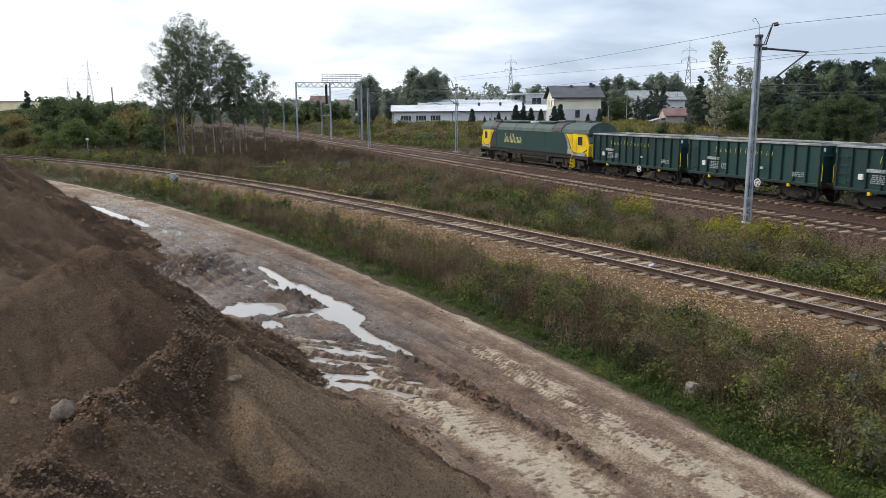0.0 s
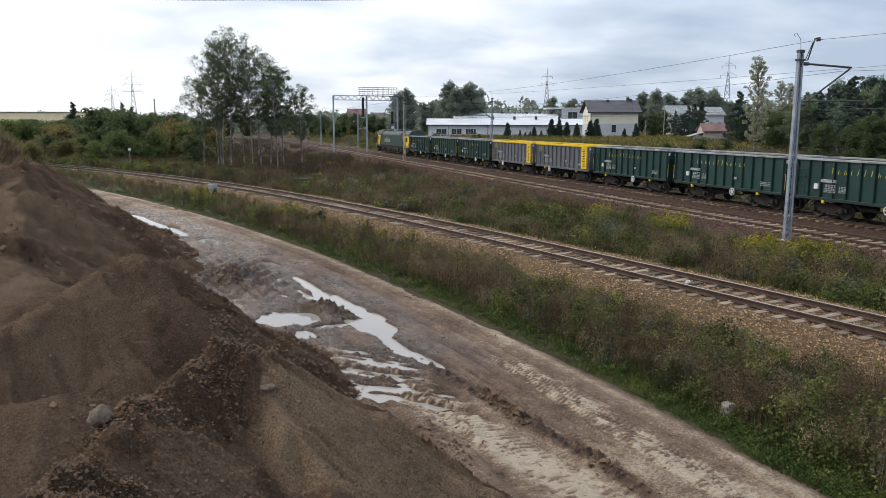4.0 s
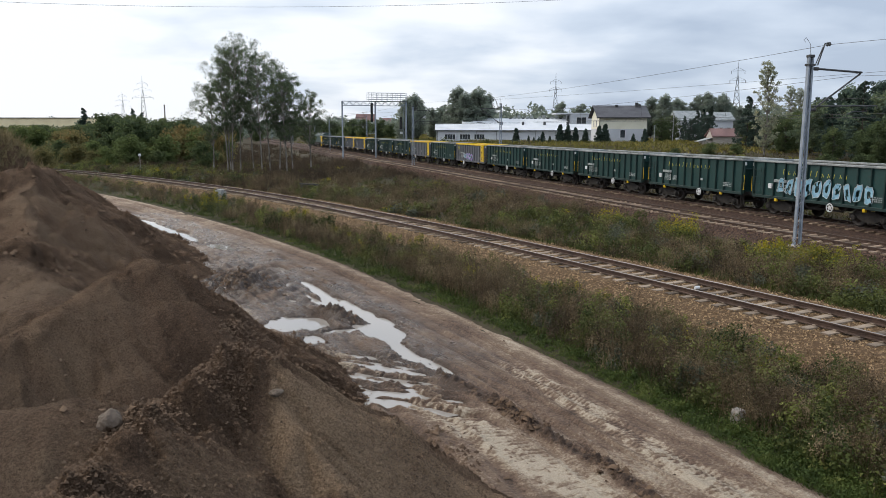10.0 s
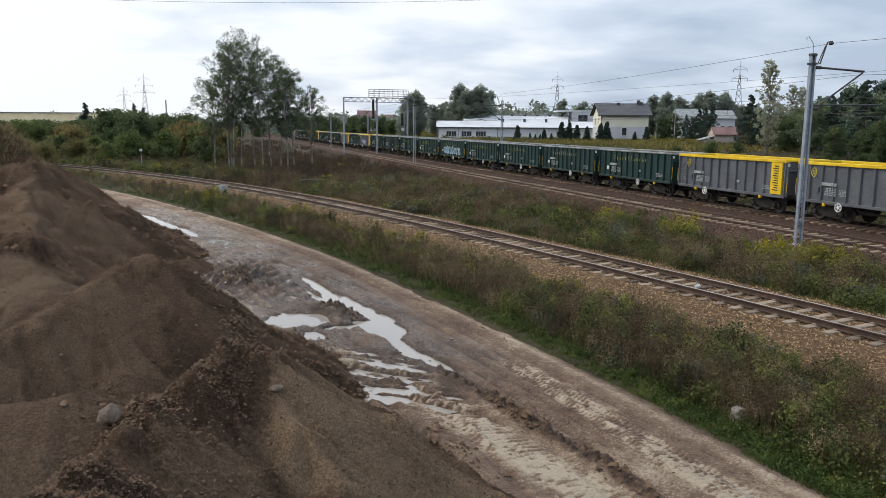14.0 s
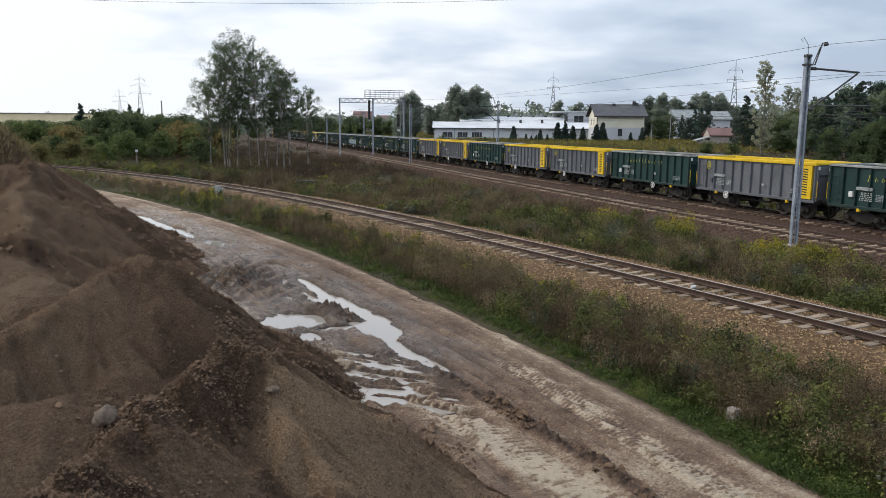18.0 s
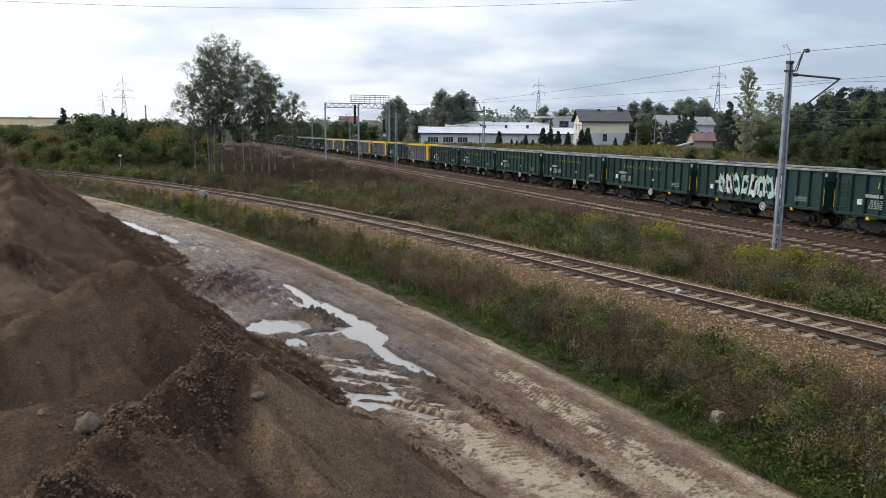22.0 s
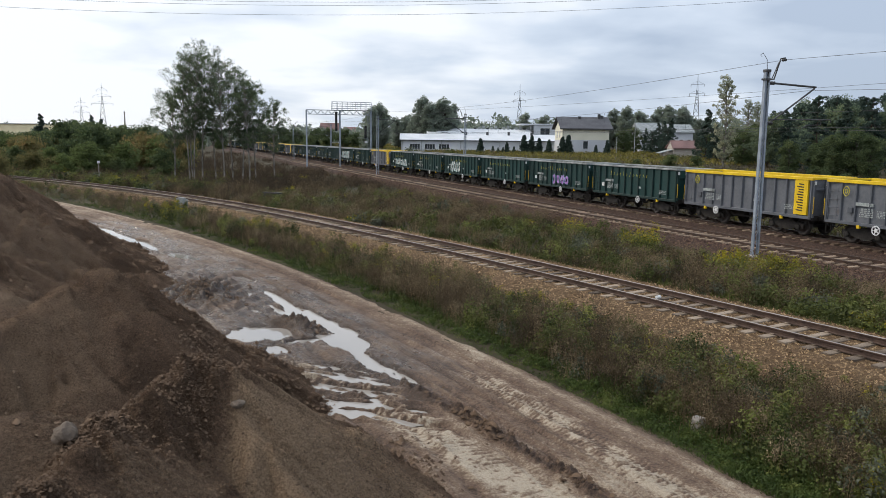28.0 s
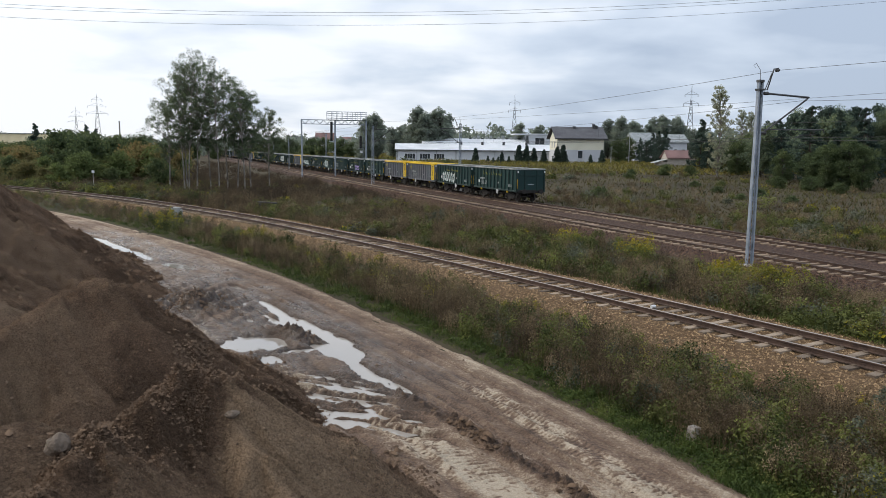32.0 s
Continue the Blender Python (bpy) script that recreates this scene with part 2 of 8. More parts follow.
# Distance haze is put into the colour of these paler, greyer leaves.
LEAF_HAZED = leafy("hazed_far_leaves", (0.17, 0.205, 0.17), (0.29, 0.335, 0.265), third=(0.36, 0.39, 0.29), trans=0.55)
LEAF_BUSH = leafy("bush_leaves", (0.050, 0.075, 0.034), (0.125, 0.160, 0.066), third=(0.22, 0.215, 0.08), trans=0.4)
LEAF_LIGHT = leafy("light_bush_leaves", (0.08, 0.11, 0.038), (0.17, 0.21, 0.07), third=(0.28, 0.27, 0.09), trans=0.4)
WEED_DARK = leafy("dark_dead_weeds", (0.041, 0.02952, 0.01804), (0.1066, 0.07708, 0.04756), scale=0.6, third=(0.1722, 0.1271, 0.0779), island=0.3)
LEAF_OLIVE = leafy("olive_bush_leaves", (0.11, 0.11, 0.045), (0.24, 0.20, 0.08), third=(0.34, 0.20, 0.09), trans=0.45)
LEAF_CONIFER = leafy("conifer_needles", (0.035, 0.06, 0.05), (0.085, 0.12, 0.09), trans=0.3)
GRASS = leafy("verge_grass", (0.0272, 0.048, 0.0096), (0.084, 0.116, 0.0256), scale=1.5, third=(0.136, 0.152, 0.04), island=0.35)
WEED_BROWN = leafy("dry_weeds", (0.0697, 0.0492, 0.02624), (0.1804, 0.1328, 0.0738), scale=1.1, third=(0.2952, 0.2255, 0.1312), island=0.35)
WEED_GREEN = leafy("green_weeds", (0.0492, 0.06232, 0.01804), (0.1517, 0.1599, 0.0451), scale=1.1, third=(0.2296, 0.2132, 0.0656), island=0.22)
WEED_STRAW = leafy("straw_weeds", (0.119, 0.08925, 0.051), (0.2465, 0.187, 0.1105), scale=1.1, third=(0.357, 0.2805, 0.17), island=0.3)
WEED_DEEP = leafy("dark_green_weeds", (0.0289, 0.0425, 0.0119), (0.08925, 0.1062, 0.0272), scale=1.1, third=(0.1445, 0.153, 0.0425), island=0.3)
WEED_LIGHT = leafy("light_green_weeds", (0.102, 0.119, 0.02975), (0.2295, 0.2465, 0.06375), scale=1.1, third=(0.306, 0.2975, 0.085), island=0.25)
WEED_GREY = leafy("grey_green_weeds", (0.0615, 0.0697, 0.0451), (0.1394, 0.1517, 0.1066), scale=1.1, third=(0.2132, 0.2214, 0.164), island=0.3)
WEED_YELLOW = leafy("goldenrod", (0.13, 0.13, 0.015), (0.30, 0.255, 0.02), scale=1.2, third=(0.46, 0.35, 0.02), island=0.35)
FIELD = leafy("meadow_grass", (0.032, 0.0336, 0.0104), (0.108, 0.0864, 0.024), scale=0.10, third=(0.216, 0.152, 0.04), island=0.25)
FIELD_FAR = leafy("far_meadow_grass", (0.10, 0.098, 0.022), (0.25, 0.205, 0.048), scale=0.06, third=(0.36, 0.28, 0.07), island=0.25)
STRAW = leafy("straw_grass", (0.13, 0.105, 0.055), (0.27, 0.215, 0.115), scale=0.4)
PLASTER_WHITE = material("pale_cladding", (0.50, 0.53, 0.57), (0.64, 0.66, 0.69), scale=0.2, fine=2, rough=0.7, bump=0.05, stretch=(1, 1, 3))
PLASTER_CREAM = material("cream_render", (0.66, 0.64, 0.52), (0.76, 0.74, 0.62), scale=0.3, fine=5, rough=0.85, bump=0.1)
WAREHOUSE = material("yellow_cream_cladding", (0.72, 0.62, 0.40), (0.84, 0.74, 0.50), scale=0.3, fine=5, rough=0.85, bump=0.1)
PLASTER_GREY = material("grey_render", (0.46, 0.48, 0.52), (0.56, 0.58, 0.61), scale=0.3, fine=5, rough=0.85, bump=0.1)
METAL_ROOF = material("white_sheet_roof", (0.50, 0.53, 0.56), (0.68, 0.70, 0.72), scale=0.3, fine=3, rough=0.5, bump=0.05)
SLATE = material("anthracite_roof", (0.06, 0.06, 0.068), (0.11, 0.11, 0.12), scale=0.5, fine=8, rough=0.7, bump=0.2)
RED_ROOF = material("dull_red_roof", (0.15, 0.085, 0.078), (0.24, 0.14, 0.13), scale=0.5, fine=8, rough=0.7)
PLANK = material("pale_planks", (0.30, 0.27, 0.24), (0.45, 0.41, 0.37), scale=0.8, fine=10, rough=0.9, stretch=(1, 1, 6))
WINDOW = material("dark_window_glass", (0.02, 0.025, 0.03), (0.06, 0.07, 0.08), scale=0.5, rough=0.15, bump=0, spec=0.6)
WIRE = material("wire", (0.05, 0.05, 0.055), (0.1, 0.1, 0.11), rough=0.6, metal=0.4, bump=0)
SPRAY = [material(nm, lo, hi, scale=3, fine=14, rough=0.6, bump=0) for nm, lo, hi in (
    ("white_spray_paint", (0.42, 0.45, 0.45), (0.68, 0.7, 0.7)), ("blue_spray_paint", (0.10, 0.26, 0.38), (0.28, 0.48, 0.60)),
    ("purple_spray_paint", (0.22, 0.10, 0.36), (0.45, 0.28, 0.62)), ("teal_spray_paint", (0.26, 0.48, 0.48), (0.5, 0.66, 0.64)))]

water = bpy.data.materials.new("puddle_water")
water.use_nodes = True
wb = water.node_tree.nodes["Principled BSDF"]
wb.inputs["Base Color"].default_value = (0.30, 0.275, 0.245, 1)
wb.inputs["Roughness"].default_value = 0.03
wb.inputs["IOR"].default_value = 1.6
wb.inputs["Specular IOR Level"].default_value = 0.5

def muddy(name):
    """Road mud: sodden, brown or crusted by the "dry" amount, painted relief shading included; glossy by the "wet"
    amount.
    """
    m = bpy.data.materials.new(name)
    m.use_nodes = True
    nt = m.node_tree
    n, l = nt.nodes, nt.links
    b = n["Principled BSDF"]
    co = n.new("ShaderNodeTexCoord").outputs["Object"]
    a, w = n.new("ShaderNodeAttribute"), n.new("ShaderNodeAttribute")
    a.attribute_name, w.attribute_name = "dry", "wet"
    patch, grit, dust = noise_out(nt, 2.2, 8.0, 0.65, co), noise_out(nt, 22.0, 6.0, 0.7, co), noise_out(nt, 95.0, 3.0, 0.7, co)
    fac = link_math(nt, "MULTIPLY_ADD", patch, 0.45, link_math(nt, "ADD", a.outputs["Fac"], -0.225))
    fac = link_math(nt, "MULTIPLY_ADD", grit, 1.5, link_math(nt, "ADD", fac, -0.75))
    cr = n.new("ShaderNodeValToRGB")
    el = cr.color_ramp.elements
    el[0].position, el[0].color = 0.0, (0.070, 0.046, 0.033, 1)
    el[1].position, el[1].color = 0.95, (0.50, 0.42, 0.32, 1)
    for at, col in ((0.20, (0.140, 0.090, 0.062)), (0.45, (0.205, 0.140, 0.096)), (0.66, (0.34, 0.262, 0.188))):
        e = el.new(at)
        e.color = (*col, 1)
    l.new(fac, cr.inputs[0])
    sc = n.new("ShaderNodeVectorMath")
    sc.operation = "SCALE"
    l.new(cr.outputs[0], sc.inputs[0])
    film = link_math(nt, "MULTIPLY", w.outputs["Fac"], link_math(nt, "MULTIPLY_ADD", patch, 1.6, 0.1))
    speck = link_math(nt, "MULTIPLY_ADD", dust, 2.0, 0.0)
    l.new(link_math(nt, "MULTIPLY", speck, link_math(nt, "MULTIPLY_ADD", film, -0.3, 1.0)), sc.inputs["Scale"])
    l.new(sc.outputs[0], b.inputs["Base Color"])
    r = link_math(nt, "MULTIPLY_ADD", film, -0.75, 0.92)
    l.new(link_math(nt, "MAXIMUM", r, 0.2), b.inputs["Roughness"])
    b.inputs["Specular IOR Level"].default_value = 0.45
    bp = n.new("ShaderNodeBump")
    bp.inputs["Strength"].default_value, bp.inputs["Distance"].default_value = 1.0, 0.07
    h = link_math(nt, "MULTIPLY_ADD", dust, 0.1, link_math(nt, "MULTIPLY", grit, 1.0))
    l.new(h, bp.inputs["Height"])
    l.new(bp.outputs[0], b.inputs["Normal"])
    return m


mud = muddy("road_mud")

# ---------------------------------------------------------------- mesh building


class Geo:
    """Collects vertices and faces of one mesh."""

    def __init__(self):
        self.v, self.f = [], []

    def add(self, v, f):
        k = len(self.v)
        self.v += [tuple(p) for p in v]
        self.f += [tuple(i + k for i in q) for q in f]
        return self

    def box(self, x0, x1, y0, y1, z0, z1, c=0.0):
        """A box, its long edges chamfered by c (all twelve)."""
        if c <= 0:
            v = [(x, y, z) for z in (z0, z1) for y in (y0, y1) for x in (x0, x1)]
            return self.add(v, [(0, 2, 3, 1), (4, 5, 7, 6), (0, 1, 5, 4), (2, 6, 7, 3), (0, 4, 6, 2), (1, 3, 7, 5)])
        v = []
        for z, i in ((z0, c), (z0 + c, 0), (z1 - c, 0), (z1, c)):
            v += [(x0 + i + (c if not i else 0), y0 + i, z), (x1 - i - (c if not i else 0), y0 + i, z), (x1 - i, y0 + i + (c if not i else 0), z), (x1 - i, y1 - i - (c if not i else 0), z),
                  (x1 - i - (c if not i else 0), y1 - i, z), (x0 + i + (c if not i else 0), y1 - i, z), (x0 + i, y1 - i - (c if not i else 0), z), (x0 + i, y0 + i + (c if not i else 0), z)]
        f = [(7, 6, 5, 4, 3, 2, 1, 0), (24, 25, 26, 27, 28, 29, 30, 31)]
        for r in range(3):
            for i in range(8):
                j = (i + 1) % 8
                f.append((r * 8 + i, r * 8 + j, r * 8 + 8 + j, r * 8 + 8 + i))
        return self.add(v, f)

    def tube(self, p, q, r, r2=None, n=6, caps=True):
        p, q = Vector(p), Vector(q)
        r2 = r if r2 is None else r2
        d = (q - p).normalized()
        a = d.orthogonal().normalized()
        b = d.cross(a)
        v = []
        for c, rad in ((p, r), (q, r2)):
            for i in range(n):
                w = 2 * math.pi * i / n
                v.append(c + (a * math.cos(w) + b * math.sin(w)) * rad)
        f = [(i, (i + 1) % n, n + (i + 1) % n, n + i) for i in range(n)]
        if caps:
            f += [tuple(range(n - 1, -1, -1)), tuple(range(n, 2 * n))]
        return self.add(v, f)

    def path(self, pts, r, n=5):
        """One bent tube through pts."""
        pts = [Vector(p) for p in pts]
        v, a = [], None
        for i, c in enumerate(pts):
            d = (pts[min(i + 1, len(pts) - 1)] - pts[max(i - 1, 0)]).normalized()
            a = d.orthogonal().normalized() if a is None else (a - d * a.dot(d)).normalized()
            b = d.cross(a)
            v += [c + (a * math.cos(2 * math.pi * k / n) + b * math.sin(2 * math.pi * k / n)) * r for k in range(n)]
        m = len(pts)
        f = [(j * n + k, j * n + (k + 1) % n, (j + 1) * n + (k + 1) % n, (j + 1) * n + k) for j in range(m - 1) for k in range(n)]
        f += [tuple(range(n - 1, -1, -1)), tuple(range((m - 1) * n, m * n))]
        return self.add(v, f)

    def lathe(self, prof, at=(0, 0, 0), axis="y", n=18):
        """Profile rows (radius, along) turned about an axis."""
        v = []
        for r, h in prof:
            for i in range(n):
                w = 2 * math.pi * i / n
                a, b = r * math.cos(w), r * math.sin(w)
                v.append({"y": (at[0] + a, at[1] + h, at[2] + b), "x": (at[0] + h, at[1] + a, at[2] + b), "z": (at[0] + a, at[1] + b, at[2] + h)}[axis])
        m = len(prof)
        f = [(k * n + i, k * n + (i + 1) % n, (k + 1) * n + (i + 1) % n, (k + 1) * n + i) for k in range(m - 1) for i in range(n)]
        f += [tuple(range(n)), tuple(range((m - 1) * n, m * n))]
        return self.add(v, f)

    def prism(self, prof, y0, y1, axis="y"):
        """A closed outline (a, z) drawn out along y (a = x) or along x (a = y)."""
        n = len(prof)
        mk = (lambda a, z, h: (a, h, z)) if axis == "y" else (lambda a, z, h: (h, a, z))
        v = [mk(a, z, y0) for a, z in prof] + [mk(a, z, y1) for a, z in prof]
        f = [(i, (i + 1) % n, n + (i + 1) % n, n + i) for i in range(n)] + [tuple(range(n - 1, -1, -1)), tuple(range(n, 2 * n))]
        return self.add(v, f)

    def mesh(self, name, mat, smooth=False):
        me = bpy.data.meshes.new(name)
        me.from_pydata(self.v, [], self.f)
        me.materials.append(mat)
        bm = bmesh.new()
        bm.from_mesh(me)
        bmesh.ops.recalc_face_normals(bm, faces=bm.faces)
        bm.to_mesh(me)
        bm.free()
        if smooth:
            me.shade_smooth()
        return me


def array_mesh(name, verts, faces, mat, smooth=False):
    """A mesh from arrays; faces all of one size."""
    verts, faces = np.asarray(verts, np.float32), np.asarray(faces, np.int32)
    me = bpy.data.meshes.new(name)
    k = faces.shape[1]
    me.vertices.add(len(verts))
    me.vertices.foreach_set("co", verts.ravel())
    me.loops.add(faces.size)
    me.loops.foreach_set("vertex_index", faces.ravel())
    me.polygons.add(len(faces))
    me.polygons.foreach_set("loop_start", np.arange(0, faces.size, k, dtype=np.int32))
    me.update(calc_edges=True)
    me.validate()
    me.materials.append(mat)
    if smooth:
        me.shade_smooth()
    return me


def part(name, geo, mat, parent, label="", smooth=False, at=None):
    """One mesh object under a thing or a part."""
    me = geo.mesh(name, mat, smooth) if isinstance(geo, Geo) else geo
    ob = new(name, me)
    ob.parent = parent
    if at is not None:
        ob.matrix_basis = at
    if label:
        tagged(ob, label)
    return ob


def thing(name, label, category, m=None, group="", kind=""):
    ob = new(name)
    ob.empty_display_size = 0.2
    if m is not None:
        ob.matrix_basis = m
    return tagged(ob, label, category, group, kind)


def fbm(x, y, scale, seed, octaves=4, gain=0.5):
    """Smooth lattice noise on arrays, about -1 to 1."""
    out, amp, tot = np.zeros_like(x, dtype=float), 1.0, 0.0
    for o in range(octaves):
        a, b = x * scale + 17.3 * o + seed * 7.1, y * scale - 9.7 * o + seed * 3.3
        i, j = np.floor(a), np.floor(b)
        u, w = a - i, b - j
        u, w = u * u * (3 - 2 * u), w * w * (3 - 2 * w)

        def val(p, q):
            s = np.sin(p * 127.1 + q * 311.7 + seed * 74.7 + o * 13.1) * 43758.5453
            return (s - np.floor(s)) * 2 - 1
        out += amp * ((val(i, j) * (1 - u) + val(i + 1, j) * u) * (1 - w) + (val(i, j + 1) * (1 - u) + val(i + 1, j + 1) * u) * w)
        tot += amp
        amp *= gain
        scale *= 2.03
    return out / tot


def lumps(x, y, scale, seed, share=0.5):
    """Rounded clods: domes about jittered cell centres, only some cells filled; 0 to 1."""
    a, b = x * scale, y * scale
    i, j = np.floor(a), np.floor(b)
    out = np.zeros_like(a)
    for di in (-1, 0, 1):
        for dj in (-1, 0, 1):
            p, q = i + di, j + dj
            h = [np.sin(p * f + q * g + seed * 31.7) * 43758.5453 for f, g in ((127.1, 311.7), (269.5, 183.3), (419.2, 371.9))]
            h = [v - np.floor(v) for v in h]
            r = 0.28 + 0.42 * h[2]
            d2 = ((a - p - h[0]) ** 2 + (b - q - h[1]) ** 2) / (r * r)
            out = np.maximum(out, np.where(h[2] < share, np.sqrt(np.maximum(1 - d2, 0)) * r, 0))
    return out


def smooth01(x):
    x = np.clip(x, 0, 1)
    return x * x * (3 - 2 * x)


# ---------------------------------------------------------------- the plan
# Double track: straight. D runs along the train's way, N across it, towards the road.
D = Vector((-0.318, 1.0, 0)).normalized()
N = Vector((-D.y, D.x, 0))
A = Vector((23.447, 33.9, 0))
HEADING = math.degrees(math.atan2(D.y, D.x))
SPACING = 5.06


def on_track(s, off=0.0, z=0.0):
    return A + D * s + N * off + Vector((0, 0, z))


# Siding: a curve x(y); road: its verge-side edge, also x(y).
SIDING = (-3.2324e-05, 1.00453e-03, -0.548298, 21.15083)
ROAD = (-0.0045925, -0.3081965, 9.259076)


def siding_x(y):
    y = np.asarray(y, float)
    far = np.maximum(y - 90, 0)
    yc = np.minimum(y, 90)
    return np.polyval(SIDING, yc) - 1.15 * far


def road_x(y):
    y = np.asarray(y, float)
    far = np.maximum(y - 75, 0)
    return np.polyval(ROAD, np.minimum(y, 75)) - 1.0 * far


def across(x, y):
    """Distance beyond the train's track, away from the road."""
    return -((x - A.x) * N.x + (y - A.y) * N.y)


def ground_z(x, y):
    q = across(x, y)
    z = -0.42 + 2.4 * smooth01((y - 55) / 105.0) * smooth01((q - 5) / 25.0)
    z = z + 0.10 * fbm(x, y, 0.09, 5, 3)
    road = smooth01((road_x(y) - 0.7 - x) / 1.4) * smooth01((70 - y) / 10)
    return z - 0.45 * road

# ---------------------------------------------------------------- ground


def spread(a, b, step, far, grow=1.25):
    """Even steps from a to b, growing out to far on both sides."""
    mid = list(np.arange(a, b, step))
    lo, hi, s = [], [], step
    x = mid[0]
    while x > -far:
        s *= grow
        x -= s
        lo.append(x)
    x, s = mid[-1], step
    while x < far:
        s *= grow
        x += s
        hi.append(x)
    return np.array(lo[::-1] + mid + hi)


def grid_faces(nx, ny):
    i = np.arange(nx * ny).reshape(ny, nx)
    return np.stack([i[:-1, :-1], i[:-1, 1:], i[1:, 1:], i[1:, :-1]], -1).reshape(-1, 4)


gx, gy = spread(-45, 70, 0.9, 3500), spread(-15, 150, 0.9, 4000)
GX, GY = np.meshgrid(gx, gy)
ground = new("ground", array_mesh("ground", np.stack([GX, GY, ground_z(GX, GY)], -1).reshape(-1, 3), grid_faces(len(gx), len(gy)), SOIL, True))
tagged(ground, "weedy brown soil and grass beside the railway", "ground", kind="structure")

# ---------------------------------------------------------------- muddy road
ys = np.linspace(2, 82, 6000)
ex = road_x(ys)
eu = np.concatenate([[0], np.cumsum(np.hypot(np.diff(ex), np.diff(ys)))]) - 2.15


def road_point(u, w):
    """World x, y at u along the edge and w to the left of it."""
    y = np.interp(u, eu, ys)
    x = np.interp(u, eu, ex)
    d = 0.05
    x2, y2 = np.interp(u + d, eu, ex), np.interp(u + d, eu, ys)
    tx, ty = x2 - x, y2 - y
    ln = np.hypot(tx, ty)
    return x - ty / ln * w, y + tx / ln * w


# Puddles: (u, w, half length, half width, depth)
PUDDLES = [(24.4, 2.55, 1.7, 0.22, 0.13), (21.6, 2.55, 1.9, 0.40, 0.16), (19.2, 2.72, 2.0, 0.55, 0.17), (16.4, 2.85, 1.3, 0.22, 0.13), (14.9, 2.68, 0.9, 0.24, 0.12), (22.6, 3.06, 1.1, 0.14, 0.12),
           (20.2, 4.6, 0.85, 0.95, 0.14), (18.3, 4.62, 0.55, 0.26, 0.13), (18.9, 3.7, 0.2, 0.45, 0.1), (43.4, 3.25, 6.6, 0.34, 0.15), (35.4, 2.8, 1.7, 0.5, 0.12), (28.6, 2.35, 0.9, 0.2, 0.09),
           (31.0, 1.5, 1.4, 0.14, 0.09), (23.3, 1.35, 1.0, 0.1, 0.09), (26.0, 1.0, 1.3, 0.09, 0.08), (13.4, 4.4, 0.5, 0.7, 0.07)]
LEVEL = -0.475


def lugs(u, w, w0, half, pitch, slant):
    """The print of a lugged tyre about w0: bars slanting away from its middle, 0 to 1."""
    off = w - w0
    wave = np.sin(2 * np.pi * (u / pitch + slant * np.abs(off) / half * 0.5) + 2.2 * fbm(u, w, 1.1, 51, 2))
    return smooth01(wave * 0.9 + 0.5) * np.exp(-(off / half) ** 6)


def crust_a(u):
    return 3.30 + 0.13 * (u - 8.7) + 0.05 * np.sin(u * 1.3)


def crust_b(u):
    return 1.24 + 0.03 * np.sin(u * 0.8) + 0.05 * np.maximum(u - 13, 0)


def thrown_line(u):
    return 2.57 + 0.07 * (u - 9.7) + 0.04 * np.sin(u * 2.0)


def churned(u, w):
    """Where wheels have crossed towards the heaps."""
    c = u - 1.12 * w
    return c, smooth01((c - 7.2) / 0.4) * smooth01((12.4 - c) / 0.6) * smooth01((w - 2.95) / 0.4)


